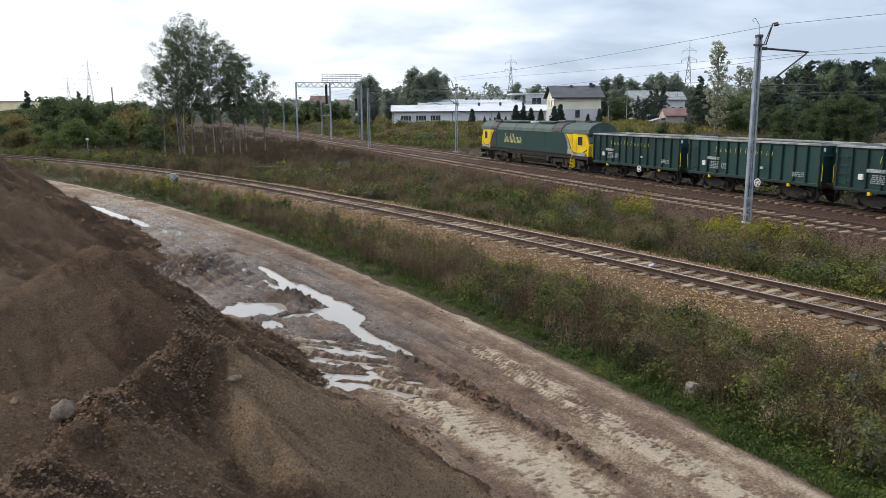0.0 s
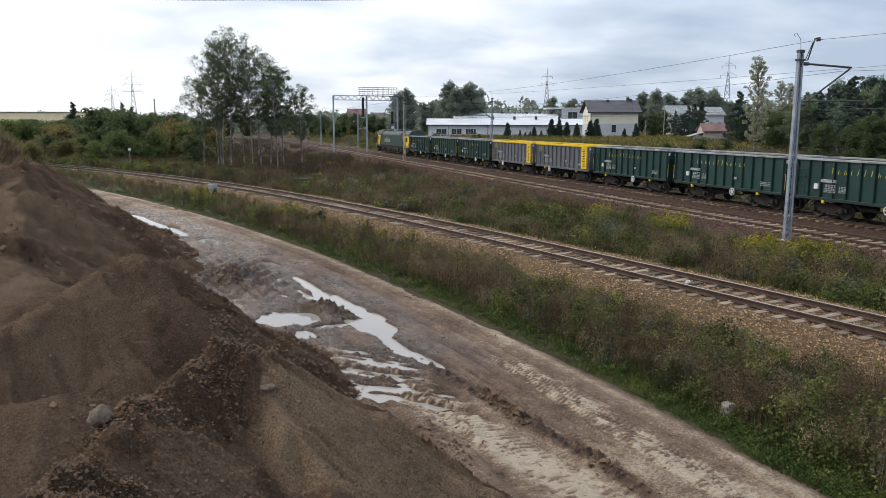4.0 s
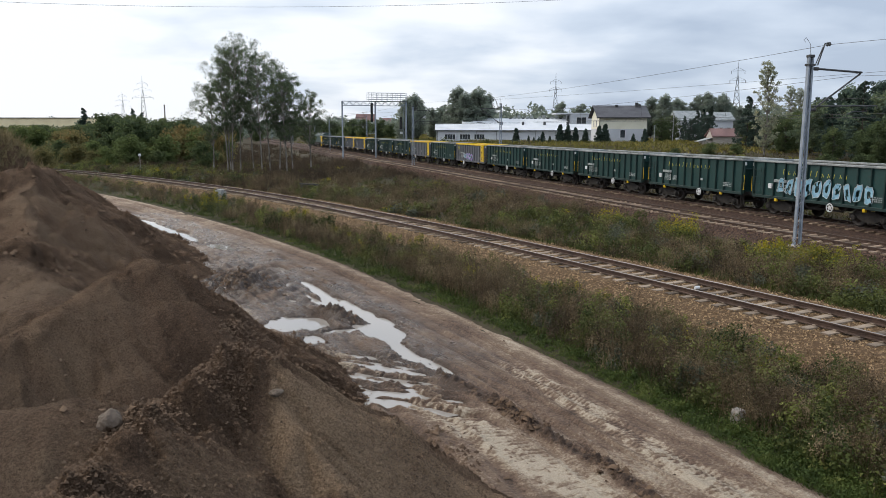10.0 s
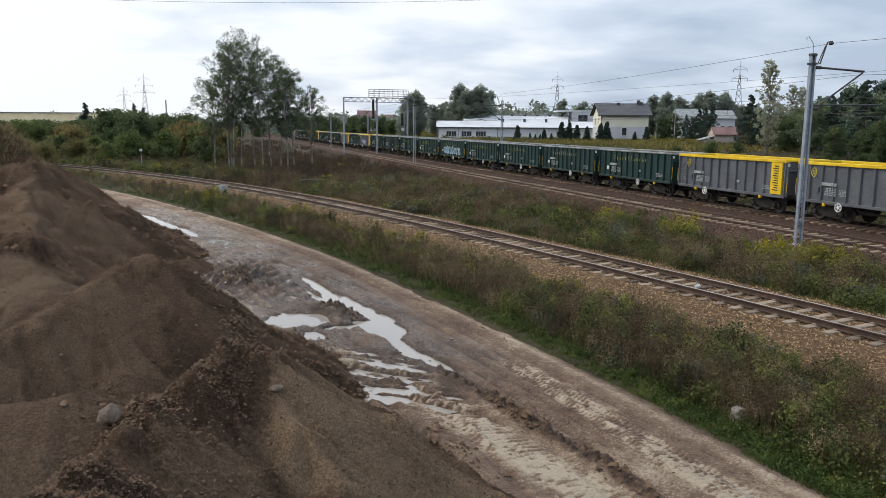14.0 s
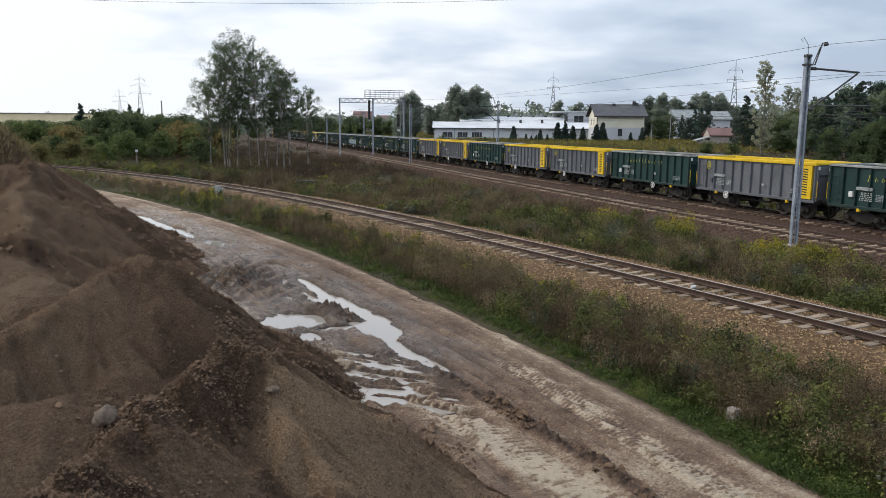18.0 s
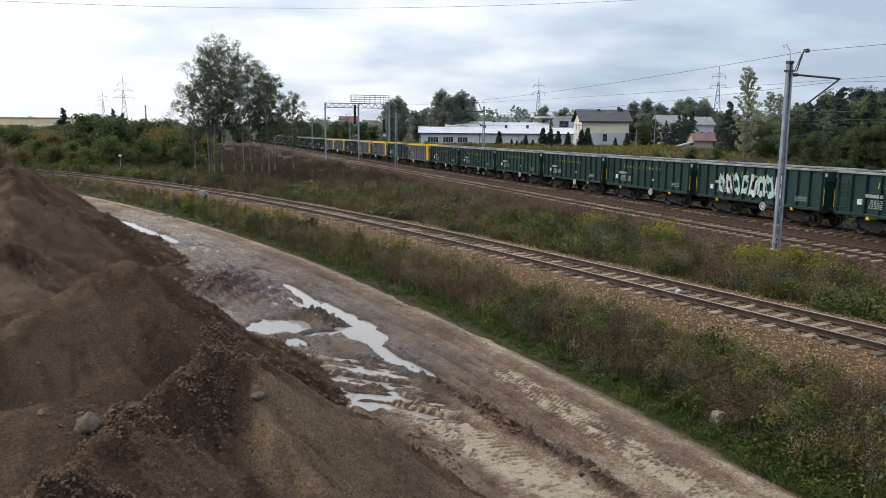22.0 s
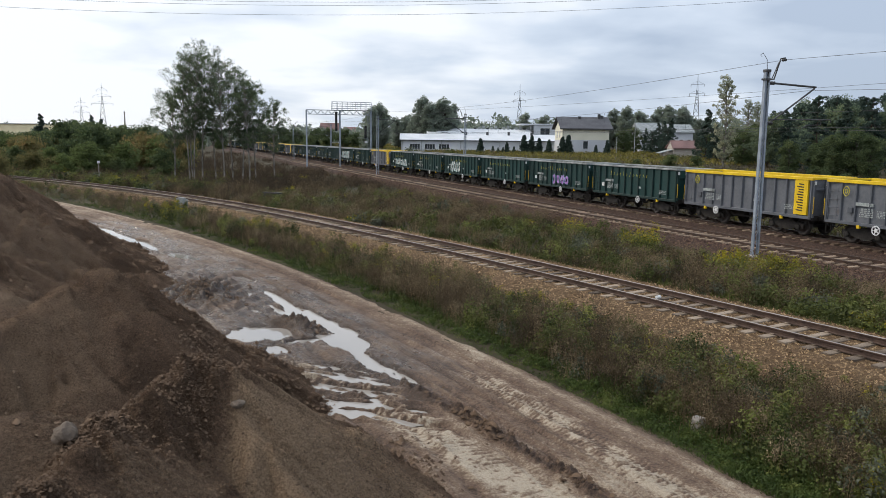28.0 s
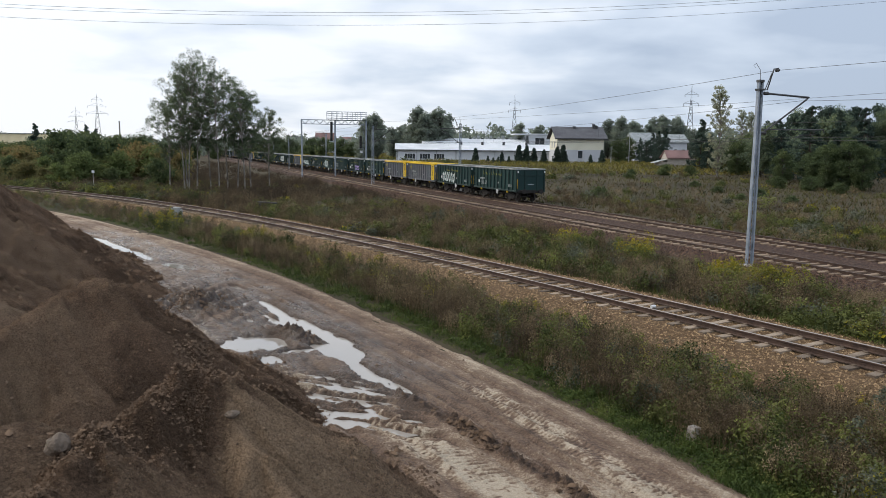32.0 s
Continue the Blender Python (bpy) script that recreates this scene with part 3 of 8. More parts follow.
def road_height(u, w):
    z = -0.385 + 0.02 * fbm(u, w, 0.8, 3, 4)
    edge = smooth01((w + 0.5) / 0.9)
    left = smooth01((w - 2.2) / 1.0) * smooth01((u - 12.5) / 2.5)
    z = z + left * (0.07 * fbm(u, w, 1.6, 8, 5, 0.6) + 0.07 * fbm(u * 0.35, w, 3.0, 4, 4))
    # narrow wheel lines along the way
    for w0, wd, dp in ((0.45, 0.05, 0.02), (0.72, 0.06, 0.025), (1.0, 0.10, 0.03), (1.62, 0.10, 0.035), (1.9, 0.05, 0.03), (2.15, 0.08, 0.035), (2.35, 0.05, 0.03), (3.0, 0.08, 0.03), (3.9, 0.10, 0.035), (4.6, 0.12, 0.04), (5.2, 0.18, 0.05)):
        wob = w0 + 0.16 * np.sin(u * 0.21 + w0 * 5) + 0.06 * np.sin(u * 0.6 + w0)
        z = z - dp * np.exp(-((w - wob) / wd) ** 2) + 0.6 * dp * np.exp(-((np.abs(w - wob) - wd * 1.7) / (wd * 0.6)) ** 2)
    near = smooth01((17 - u) / 4)
    z = z + near * ((0.3 + 0.9 * smooth01(0.5 + 1.6 * fbm(u, w, 1.2, 43, 3))) * (0.022 * lugs(u, w, crust_a(u), 0.42, 0.15, 1.1) + 0.020 * lugs(u, w, crust_b(u), 0.30, 0.12, -1.0)))
    z = z + 0.016 * lugs(u, w, 0.72 + 0.02 * np.sin(u * 0.5), 0.13, 0.085, 1.0) + 0.016 * lugs(u, w, 1.78 + 0.05 * np.sin(u * 0.4), 0.15, 0.09, -1.0)
    z = z + 0.02 * lugs(u, w, 2.25 + 0.04 * np.sin(u * 0.4), 0.2, 0.14, 1.0) * smooth01((14 - u) / 2)
    # churned cross ruts by the heaps
    c, churn = churned(u, w)
    bend = 0.3 * fbm(u, w, 0.7, 19, 3) + 0.10 * fbm(u, w, 2.6, 18, 3)
    z = z + churn * (0.06 * np.sin((c + bend) * 5.984 - 4.56) + 0.04 * np.sin((c + bend) * 15.3 + 2.0 * fbm(u, w, 0.8, 20, 2)) - 0.072 + 0.05 * fbm(u, w, 4.0, 29, 4, 0.7))
    churn2 = np.exp(-((u - 27.5) / 3.8) ** 2) * smooth01((w - 2.6) / 0.6)
    z = z + churn2 * (0.085 * np.sin((u * 0.8 + w * 0.9) * 8.0 + 2.2 * fbm(u, w, 0.9, 2, 3)) + 0.05 * fbm(u, w, 2.5, 30, 4))
    # the ridge of thrown-up mud, the clod bank and the dark mound
    line = np.exp(-((w - thrown_line(u)) / 0.16) ** 2) * smooth01((u - 6.5) / 2) * smooth01((15.0 - u) / 1.2)
    bank = np.exp(-((u - 20.4 - 1.6 * (w - 3.3)) / 0.55) ** 2 - ((w - 3.25) / 0.5) ** 2)
    mound = np.exp(-((u - 26.2) / 1.5) ** 2 - ((w - 4.6) / 0.75) ** 2)
    rough = lumps(u, w, 5.0, 3, 0.6) + 0.7 * lumps(u, w, 10.0, 5, 0.6)
    z = z + line * (0.07 + 0.22 * rough) + bank * (0.20 + 0.35 * rough) + mound * (0.34 + 0.25 * rough)
    z = np.where(w < 2.1, np.maximum(z, LEVEL + 0.02), z - 0.012 * left * smooth01((34 - u) / 6))
    for u0, w0, lu, lw, dp in PUDDLES:
        r = np.sqrt(((u - u0) / lu) ** 2 + ((w - w0 - 0.08 * np.sin(u * 0.9)) / lw) ** 2) + 0.30 * fbm(u, w, 1.6, 11, 5, 0.6)
        z = z - dp * smooth01((1.25 - r) / 0.5) * (1 - 0.9 * bank)
    z = z + (0.016 + 0.024 * left) * fbm(u * 0.6, w, 2.4, 27, 5, 0.65) * smooth01((w - 0.3) / 0.8)
    z = z + (0.010 + 0.016 * left) * fbm(u, w, 9.0, 28, 3, 0.7) + 0.05 * lumps(u, w, 7.0, 7, 0.16) * smooth01((w - 3.4) / 0.5) + 0.03 * lumps(u, w, 9.0, 9, 0.07)
    return z * edge + (1 - edge) * -0.50


def road_dry_shade(u, w, z):
    """Tone of the mud, 0 sodden to 1 a pale crust, with the shading of ruts painted in."""
    n = fbm(u * 0.5, w, 0.9, 21, 4)
    worn = smooth01(0.42 + 2.2 * fbm(u * 0.7, w, 5.5, 41, 4, 0.85) + 0.7 * fbm(u * 0.4, w, 1.2, 42, 2))
    near = smooth01((16.5 - u) / 3)
    d = 0.25 + 0.13 * smooth01((13.5 - u) / 2) - 0.16 * smooth01((u - 12.5) / 3.0) * smooth01((34 - u) / 8) * smooth01((w - 1.0) / 0.8) + 0.30 * np.exp(-((w - 0.25) / 0.22) ** 2)
    la, lb = lugs(u, w, crust_a(u), 0.42, 0.15, 1.1), lugs(u, w, crust_b(u), 0.30, 0.12, -1.0)
    ca = np.exp(-((w - crust_a(u)) / 0.50) ** 4) * smooth01((14.2 - u) / 1.0)
    cb = np.exp(-((w - crust_b(u)) / 0.36) ** 4) * smooth01((15.5 - u) / 2.5)
    # lug bars painted paler and their gaps darker, like lit relief
    d = d + near * (ca * (0.06 + 0.64 * worn + 0.26 * (la - 0.5)) + cb * (0.04 + 0.68 * worn + 0.26 * (lb - 0.5)))
    c, churn = churned(u, w)
    d = d + 0.55 * churn * smooth01((c - 9.6) / 0.4) * (0.25 + worn)
    d = d + 0.2 * np.exp(-((w - 1.1) / 0.8) ** 2) * smooth01((u - 28) / 12)
    d = d + 0.35 * np.exp(-((u - 22) / 5) ** 2 - ((w - 5.4) / 0.9) ** 2) + 0.22 * worn * np.exp(-((u - 24) / 5) ** 2 - ((w - 1.8) / 0.3) ** 2)
    # ruts painted darker and ridges paler, as shade and light would make them
    relief = np.clip(z + 0.395, -0.1, 0.035)
    dark = np.exp(-((u - 20.4 - 1.6 * (w - 3.3)) / 0.7) ** 2 - ((w - 3.25) / 0.6) ** 2) + np.exp(-((u - 26.2) / 1.7) ** 2 - ((w - 4.6) / 0.9) ** 2)
    dark = dark + 0.75 * np.exp(-((w - thrown_line(u) - 0.05 * fbm(u, w, 2.0, 77, 3)) / 0.14) ** 2) * smooth01((u - 6.5) / 2) * smooth01((15.4 - u) / 1.5)
    return np.clip(d - 0.9 * dark + 0.3 * n + 4.0 * np.minimum(relief, 0) + 2.2 * np.maximum(relief, 0) + 0.34 * fbm(u * 0.7, w, 4.5, 33, 5, 0.75), 0, 1)


def road_wet(u, w):
    """Where a film of water lies on the mud."""
    soak = smooth01((u - 12.5) / 3.0) * smooth01((60 - u) / 15) * smooth01((w - 0.8) / 0.9) * smooth01((6.3 - w) / 1.0)
    return np.clip(soak * (0.75 + 1.2 * fbm(u * 0.5, w, 1.5, 61, 4, 0.6)), 0, 1)


us = np.concatenate([np.arange(4.5, 17, 0.024), np.arange(17, 30, 0.045), np.arange(30, 78, 0.14)])
ws = np.concatenate([np.arange(-0.9, 6.2, 0.034), np.arange(6.2, 9.5, 0.1)])
U, W = np.meshgrid(us, ws)
RX, RY = road_point(U, W)
RZ = road_height(U, W)
road = new("road", array_mesh("road", np.stack([RX, RY, RZ], -1).reshape(-1, 3), grid_faces(len(us), len(ws)), mud, True))
dry = road.data.attributes.new("dry", "FLOAT", "POINT")
dry.data.foreach_set("value", road_dry_shade(U, W, RZ).ravel().astype(np.float32))
damp = road.data.attributes.new("wet", "FLOAT", "POINT")
damp.data.foreach_set("value", road_wet(U, W).ravel().astype(np.float32))
tagged(road, "rutted muddy dirt road with pale dried tracks", "road", kind="structure")

for i, (u0, w0, u1, w1) in enumerate(((12.0, 2.0, 26.5, 6.2), (26.6, 2.2, 37.5, 4.6), (37.6, 2.3, 53.0, 4.4))):
    pu, pw = np.meshgrid(np.linspace(u0, u1, 40), np.linspace(w0, w1, 4))
    px, py = road_point(pu, pw)
    ob = new("puddle_water", array_mesh("puddle_water", np.stack([px, py, np.full_like(px, LEVEL)], -1).reshape(-1, 3), grid_faces(40, 4), water, True))
    tagged(ob, "still brown puddle water lying in road ruts", "water", kind="structure")

# ---------------------------------------------------------------- heaps of dirt


def heap(name, ridge, k, r0, box, res, seed, label, rough=1.0, mat=DIRT, loads=(), cloddy=0.5, streak=0.35, spurs=()):
    """A tipped heap: slopes k fall away from the ridge points (x, y, z) and its spurs. loads: (x, y, r, amount) of
    drier or moister soil, some of it painted shade.
    """
    x = np.arange(box[0], box[1], res)
    y = np.arange(box[2], box[3], res)
    X, Y = np.meshgrid(x, y)
    wx, wy = X + 0.22 * fbm(X, Y, 0.45, seed + 1, 4), Y + 0.22 * fbm(X, Y, 0.45, seed + 2, 4)
    Z = np.full_like(X, -9.0)
    ang, far = np.zeros_like(X), np.zeros_like(X)
    for line in (ridge, *spurs):
        for (ax, ay, az), (bx, by, bz) in zip(line, line[1:]):
            dx, dy = bx - ax, by - ay
            t = np.clip(((wx - ax) * dx + (wy - ay) * dy) / (dx * dx + dy * dy), 0, 1)
            ex_, ey_ = wx - ax - t * dx, wy - ay - t * dy
            d = np.hypot(ex_, ey_)
            # the foot of a heap runs out more gently than its flank
            h = az + (bz - az) * t - k * (np.sqrt(d * d + r0 * r0) - r0)
            h = np.where(h < 0.25, 0.25 + (h - 0.25) * 0.75, h)
            ang = np.where(h > Z, np.arctan2(ey_, ex_) * 1.6 + (ax + dx * t) * 1.1 + (ay + dy * t) * 0.9, ang)
            far = np.where(h > Z, d, far)
            Z = np.maximum(Z, h)
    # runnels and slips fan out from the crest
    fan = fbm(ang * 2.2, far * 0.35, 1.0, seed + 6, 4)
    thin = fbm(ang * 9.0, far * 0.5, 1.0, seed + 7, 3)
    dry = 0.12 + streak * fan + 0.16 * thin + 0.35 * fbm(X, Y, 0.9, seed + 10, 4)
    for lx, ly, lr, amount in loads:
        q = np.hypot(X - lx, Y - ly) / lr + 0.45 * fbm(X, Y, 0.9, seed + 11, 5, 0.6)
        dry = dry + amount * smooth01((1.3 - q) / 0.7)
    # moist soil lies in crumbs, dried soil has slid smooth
    lumpy = smooth01((cloddy - dry + 0.6 * fbm(X, Y, 1.3, seed + 3, 3)) * 2.0)
    Z = Z + rough * (0.10 * fbm(X, Y, 0.6, seed, 3) + 0.15 * fan * smooth01(far / 0.5) + 0.055 * thin * smooth01(far / 0.3) + 0.07 * fbm(X, Y, 1.7, seed + 15, 4, 0.6))
    # slumps: benches down the slope, then small scarps where a crust has broken away
    bench = np.sin(6.0 * Z + 5.0 * fbm(X, Y, 0.5, seed + 23, 4))
    Z = Z + rough * 0.035 * bench * smooth01(0.5 + 1.5 * fbm(X, Y, 0.35, seed + 24, 2)) * smooth01(far / 0.6)
    step = fbm(X, Y, 0.8, seed + 21, 4)
    Z = Z - rough * 0.10 * smooth01((step - 0.14) / 0.05) * smooth01((0.62 - step) / 0.3)
    clod, crumb = lumps(X, Y, 5.0, seed + 8, 0.42), lumps(X, Y, 9.5, seed + 9, 0.6)
    Z = Z + rough * lumpy * (0.09 * fbm(X, Y, 2.2, seed + 5, 4, 0.65) + 0.13 * clod + 0.15 * crumb)
    # clods painted paler on top and darker between, so their relief shows
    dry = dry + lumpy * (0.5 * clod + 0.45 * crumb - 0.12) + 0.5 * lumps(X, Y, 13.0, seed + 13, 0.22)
    Z = Z + rough * ((0.022 + 0.02 * lumpy) * fbm(X, Y, 11.0, seed + 12, 3, 0.75) + 0.07 * lumps(X, Y, 13.0, seed + 13, 0.22) + 0.03 * fbm(X, Y, 3.5, seed + 14, 3))
    keep = Z > -0.75
    Z = np.maximum(Z, -0.85)
    F = grid_faces(len(x), len(y))
    F = F[keep.ravel()[F].any(1)]
    used = np.unique(F)
    back = np.zeros(X.size, np.int64)
    back[used] = np.arange(len(used))
    V = np.stack([X, Y, Z], -1).reshape(-1, 3)[used]
    ob = new(name, array_mesh(name, V, back[F], mat, True))
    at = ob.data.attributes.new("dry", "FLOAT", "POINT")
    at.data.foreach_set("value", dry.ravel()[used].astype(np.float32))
    tagged(ob, label, "dirt heap", group="heaps of tipped dirt beside the road")
    return ob, V, lumpy.ravel()[used]


def rubble(name, V, n, lo, hi, seed, parent, bias=None, lumpy=None):
    """Loose lumps strewn over a heap, more of them low on its faces and where it lies in crumbs."""
    rng = np.random.default_rng(seed)
    w = np.exp(-0.55 * (V[:, 2] + 0.5)) if bias is None else bias(V)
    w = w * np.clip(fbm(V[:, 0], V[:, 1], 0.8, seed, 3) + 0.3, 0.04, 1)
    if lumpy is not None:
        w = w * (0.18 + lumpy)
    pick = rng.choice(len(V), n, p=w / w.sum())
    c = V[pick] + rng.normal(0, 0.02, (n, 3))
    s = lo * (hi / lo) ** (rng.random(n) ** 2.4)
    base = np.array([(1, 0, 0), (-1, 0, 0), (0, 1, 0), (0, -1, 0), (0, 0, 0.9)], float)
    v = base[None] * rng.uniform(0.6, 1.25, (n, 5, 1)) + rng.normal(0, 0.2, (n, 5, 3))
    ang = rng.uniform(0, 6.28, n)
    ca, sa = np.cos(ang)[:, None], np.sin(ang)[:, None]
    v = np.stack([v[..., 0] * ca - v[..., 1] * sa, v[..., 0] * sa + v[..., 1] * ca, v[..., 2]], -1) * s[:, None, None] + c[:, None, :]
    f = np.array([(0, 2, 4), (2, 1, 4), (1, 3, 4), (3, 0, 4)])
    F = (f[None] + 5 * np.arange(n)[:, None, None]).reshape(-1, 3)
    ob = new(name, array_mesh(name, v.reshape(-1, 3), F, CLOD))
    ob.parent = parent
    tagged(ob, "loose lumps of soil", kind="stuff")


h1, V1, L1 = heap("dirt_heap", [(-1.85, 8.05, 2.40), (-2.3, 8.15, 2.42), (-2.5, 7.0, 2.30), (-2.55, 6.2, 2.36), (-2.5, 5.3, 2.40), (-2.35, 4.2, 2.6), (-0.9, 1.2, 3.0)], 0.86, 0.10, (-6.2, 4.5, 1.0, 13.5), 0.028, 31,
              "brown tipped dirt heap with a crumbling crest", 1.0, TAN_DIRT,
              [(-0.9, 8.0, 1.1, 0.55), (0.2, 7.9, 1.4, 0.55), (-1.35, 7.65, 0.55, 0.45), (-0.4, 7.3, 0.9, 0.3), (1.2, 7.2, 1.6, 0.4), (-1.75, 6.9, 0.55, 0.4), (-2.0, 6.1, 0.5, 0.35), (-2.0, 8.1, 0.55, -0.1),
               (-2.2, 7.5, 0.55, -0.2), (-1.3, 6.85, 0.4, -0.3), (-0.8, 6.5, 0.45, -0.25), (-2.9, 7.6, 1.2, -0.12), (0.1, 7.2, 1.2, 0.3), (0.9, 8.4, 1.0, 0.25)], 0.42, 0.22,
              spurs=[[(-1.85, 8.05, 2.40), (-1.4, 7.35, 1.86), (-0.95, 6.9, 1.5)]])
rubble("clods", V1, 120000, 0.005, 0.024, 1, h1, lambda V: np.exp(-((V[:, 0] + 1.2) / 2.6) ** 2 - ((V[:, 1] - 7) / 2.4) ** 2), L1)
# paler left flank, darker right flank and foot: shade painted into the soil
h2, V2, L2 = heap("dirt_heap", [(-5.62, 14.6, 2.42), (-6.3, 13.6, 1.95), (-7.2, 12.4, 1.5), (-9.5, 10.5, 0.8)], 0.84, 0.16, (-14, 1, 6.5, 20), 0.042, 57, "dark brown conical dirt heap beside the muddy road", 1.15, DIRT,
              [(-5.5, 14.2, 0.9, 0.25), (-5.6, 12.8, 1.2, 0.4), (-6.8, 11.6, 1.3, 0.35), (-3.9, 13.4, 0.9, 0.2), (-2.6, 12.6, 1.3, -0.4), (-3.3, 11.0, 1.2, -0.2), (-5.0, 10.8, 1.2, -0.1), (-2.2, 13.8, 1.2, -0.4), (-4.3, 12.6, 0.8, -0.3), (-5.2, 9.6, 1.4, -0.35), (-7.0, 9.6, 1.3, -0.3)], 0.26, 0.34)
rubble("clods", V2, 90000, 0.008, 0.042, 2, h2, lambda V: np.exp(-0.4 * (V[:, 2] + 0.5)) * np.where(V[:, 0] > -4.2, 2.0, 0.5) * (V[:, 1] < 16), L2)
# dark amounts towards its foot put the shade there into the colour
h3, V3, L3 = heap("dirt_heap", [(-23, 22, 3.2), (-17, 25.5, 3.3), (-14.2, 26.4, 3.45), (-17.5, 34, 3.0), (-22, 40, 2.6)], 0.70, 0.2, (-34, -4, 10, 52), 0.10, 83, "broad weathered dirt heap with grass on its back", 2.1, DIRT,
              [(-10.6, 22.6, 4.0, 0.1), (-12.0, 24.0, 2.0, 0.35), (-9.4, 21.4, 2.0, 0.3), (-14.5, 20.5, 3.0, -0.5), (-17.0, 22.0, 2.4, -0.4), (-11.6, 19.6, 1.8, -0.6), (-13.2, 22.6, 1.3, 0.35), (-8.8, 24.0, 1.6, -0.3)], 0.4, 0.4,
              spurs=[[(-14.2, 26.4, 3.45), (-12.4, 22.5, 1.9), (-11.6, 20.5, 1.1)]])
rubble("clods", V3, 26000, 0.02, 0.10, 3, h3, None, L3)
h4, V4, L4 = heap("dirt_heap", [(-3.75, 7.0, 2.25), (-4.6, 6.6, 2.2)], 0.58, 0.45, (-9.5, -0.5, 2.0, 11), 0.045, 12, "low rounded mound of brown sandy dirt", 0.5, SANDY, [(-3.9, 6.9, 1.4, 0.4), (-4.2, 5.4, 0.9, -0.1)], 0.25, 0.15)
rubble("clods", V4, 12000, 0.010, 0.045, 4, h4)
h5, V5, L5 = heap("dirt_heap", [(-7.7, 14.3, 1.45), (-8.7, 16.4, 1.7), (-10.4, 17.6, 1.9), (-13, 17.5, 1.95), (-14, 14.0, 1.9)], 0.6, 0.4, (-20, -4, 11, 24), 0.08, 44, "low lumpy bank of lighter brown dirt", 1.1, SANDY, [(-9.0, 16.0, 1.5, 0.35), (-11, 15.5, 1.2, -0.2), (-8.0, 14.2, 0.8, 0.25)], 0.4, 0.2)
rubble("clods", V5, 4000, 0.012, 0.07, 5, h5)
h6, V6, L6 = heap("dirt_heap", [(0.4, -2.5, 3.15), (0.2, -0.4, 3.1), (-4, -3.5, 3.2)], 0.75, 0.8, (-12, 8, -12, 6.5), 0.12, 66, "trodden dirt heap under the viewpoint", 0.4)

# The grassy bank behind the heaps
h7, V7, L7 = heap("grassy_bank", [(-34, 30, 4.9), (-19.2, 31.5, 4.7), (-18.2, 32, 4.5)], 1.5, 0.3, (-55, -8, 14, 60), 0.25, 91, "old bank of earth overgrown with dry grass", 0.8)

# clods thrown up on the road
rv = np.stack([RX, RY, RZ], -1).reshape(-1, 3)
ru, rw = U.ravel(), W.ravel()
thrown = 1.4 * np.exp(-((ru - 20.4 - 1.6 * (rw - 3.3)) / 0.55) ** 2 - ((rw - 3.25) / 0.5) ** 2) + 0.5 * np.exp(-((ru - 26.2) / 1.4) ** 2 - ((rw - 4.6) / 0.8) ** 2)
thrown += 0.45 * np.exp(-((rw - thrown_line(ru)) / 0.14) ** 2) * smooth01((ru - 7) / 2) * smooth01((15.2 - ru) / 1.5)
thrown += 0.5 * np.exp(-((rw - 5.4) / 0.5) ** 2) * smooth01((ru - 14.5) / 1.0) * smooth01((19.5 - ru) / 1.0) + 0.25 * np.exp(-((rw - 4.7) / 0.5) ** 2) * smooth01((ru - 6) / 1) * smooth01((12 - ru) / 1.5) + 0.003 * (rw > 0.3)
sel = rv[thrown > 0.003]
thrown = thrown[thrown > 0.003]
rubble("clods", sel, 9000, 0.008, 0.075, 21, road, lambda V: thrown)


def boulder(name, c, s, mat, label, seed):
    rng = random.Random(seed)
    bm = bmesh.new()
    bmesh.ops.create_icosphere(bm, subdivisions=3, radius=1)
    for v in bm.verts:
        k = 1 + 0.28 * noise.noise(v.co * 1.3 + Vector((seed * 3.7, 0, 0))) + 0.1 * noise.noise(v.co * 4 + Vector((0, seed, 0)))
        v.co = Vector((v.co.x * s[0], v.co.y * s[1], v.co.z * s[2])) * k
    me = bpy.data.meshes.new(name)
    bm.to_mesh(me)
    bm.free()
    me.materials.append(mat)
    ob = new(name, me)
    ob.matrix_basis = pose(*c, rz=rng.uniform(0, 360))
    return tagged(ob, label, "rock")


def drop(V, x, y):
    """Height of a heap's surface at x, y."""
    i = ((V[:, 0] - x) ** 2 + (V[:, 1] - y) ** 2).argmin()
    return float(V[i, 2])


boulder("rock", (-2.95, 6.45, max(drop(V1, -2.95, 6.45), drop(V4, -2.95, 6.45)) + 0.05), (0.12, 0.10, 0.09), LUMP, "pale lump of clay half sunk in the dirt heap", 3)
boulder("clod", (-4.62, 11.1, drop(V2, -4.62, 11.1) + 0.02), (0.10, 0.08, 0.07), CLOD, "dark lump of soil on the heap's face", 5)
boulder("rock", (-1.75, 7.7, drop(V1, -1.75, 7.7) + 0.01), (0.08, 0.07, 0.04), LUMP, "grey clay lump on the heap's crest", 8)
stone = new("marker_stone", Geo().prism([(-0.1, -0.3), (0.1, -0.3), (0.09, 0.2), (0.06, 0.25), (-0.07, 0.24), (-0.095, 0.18)], -0.085, 0.085).mesh("marker_stone", PALE_ROCK))
stone.matrix_basis = pose(5.4, 13.3, -0.42, ry=7, rz=25)
tagged(stone, "small pale marker stone in the weedy verge", "stone")

# ---------------------------------------------------------------- railway tracks


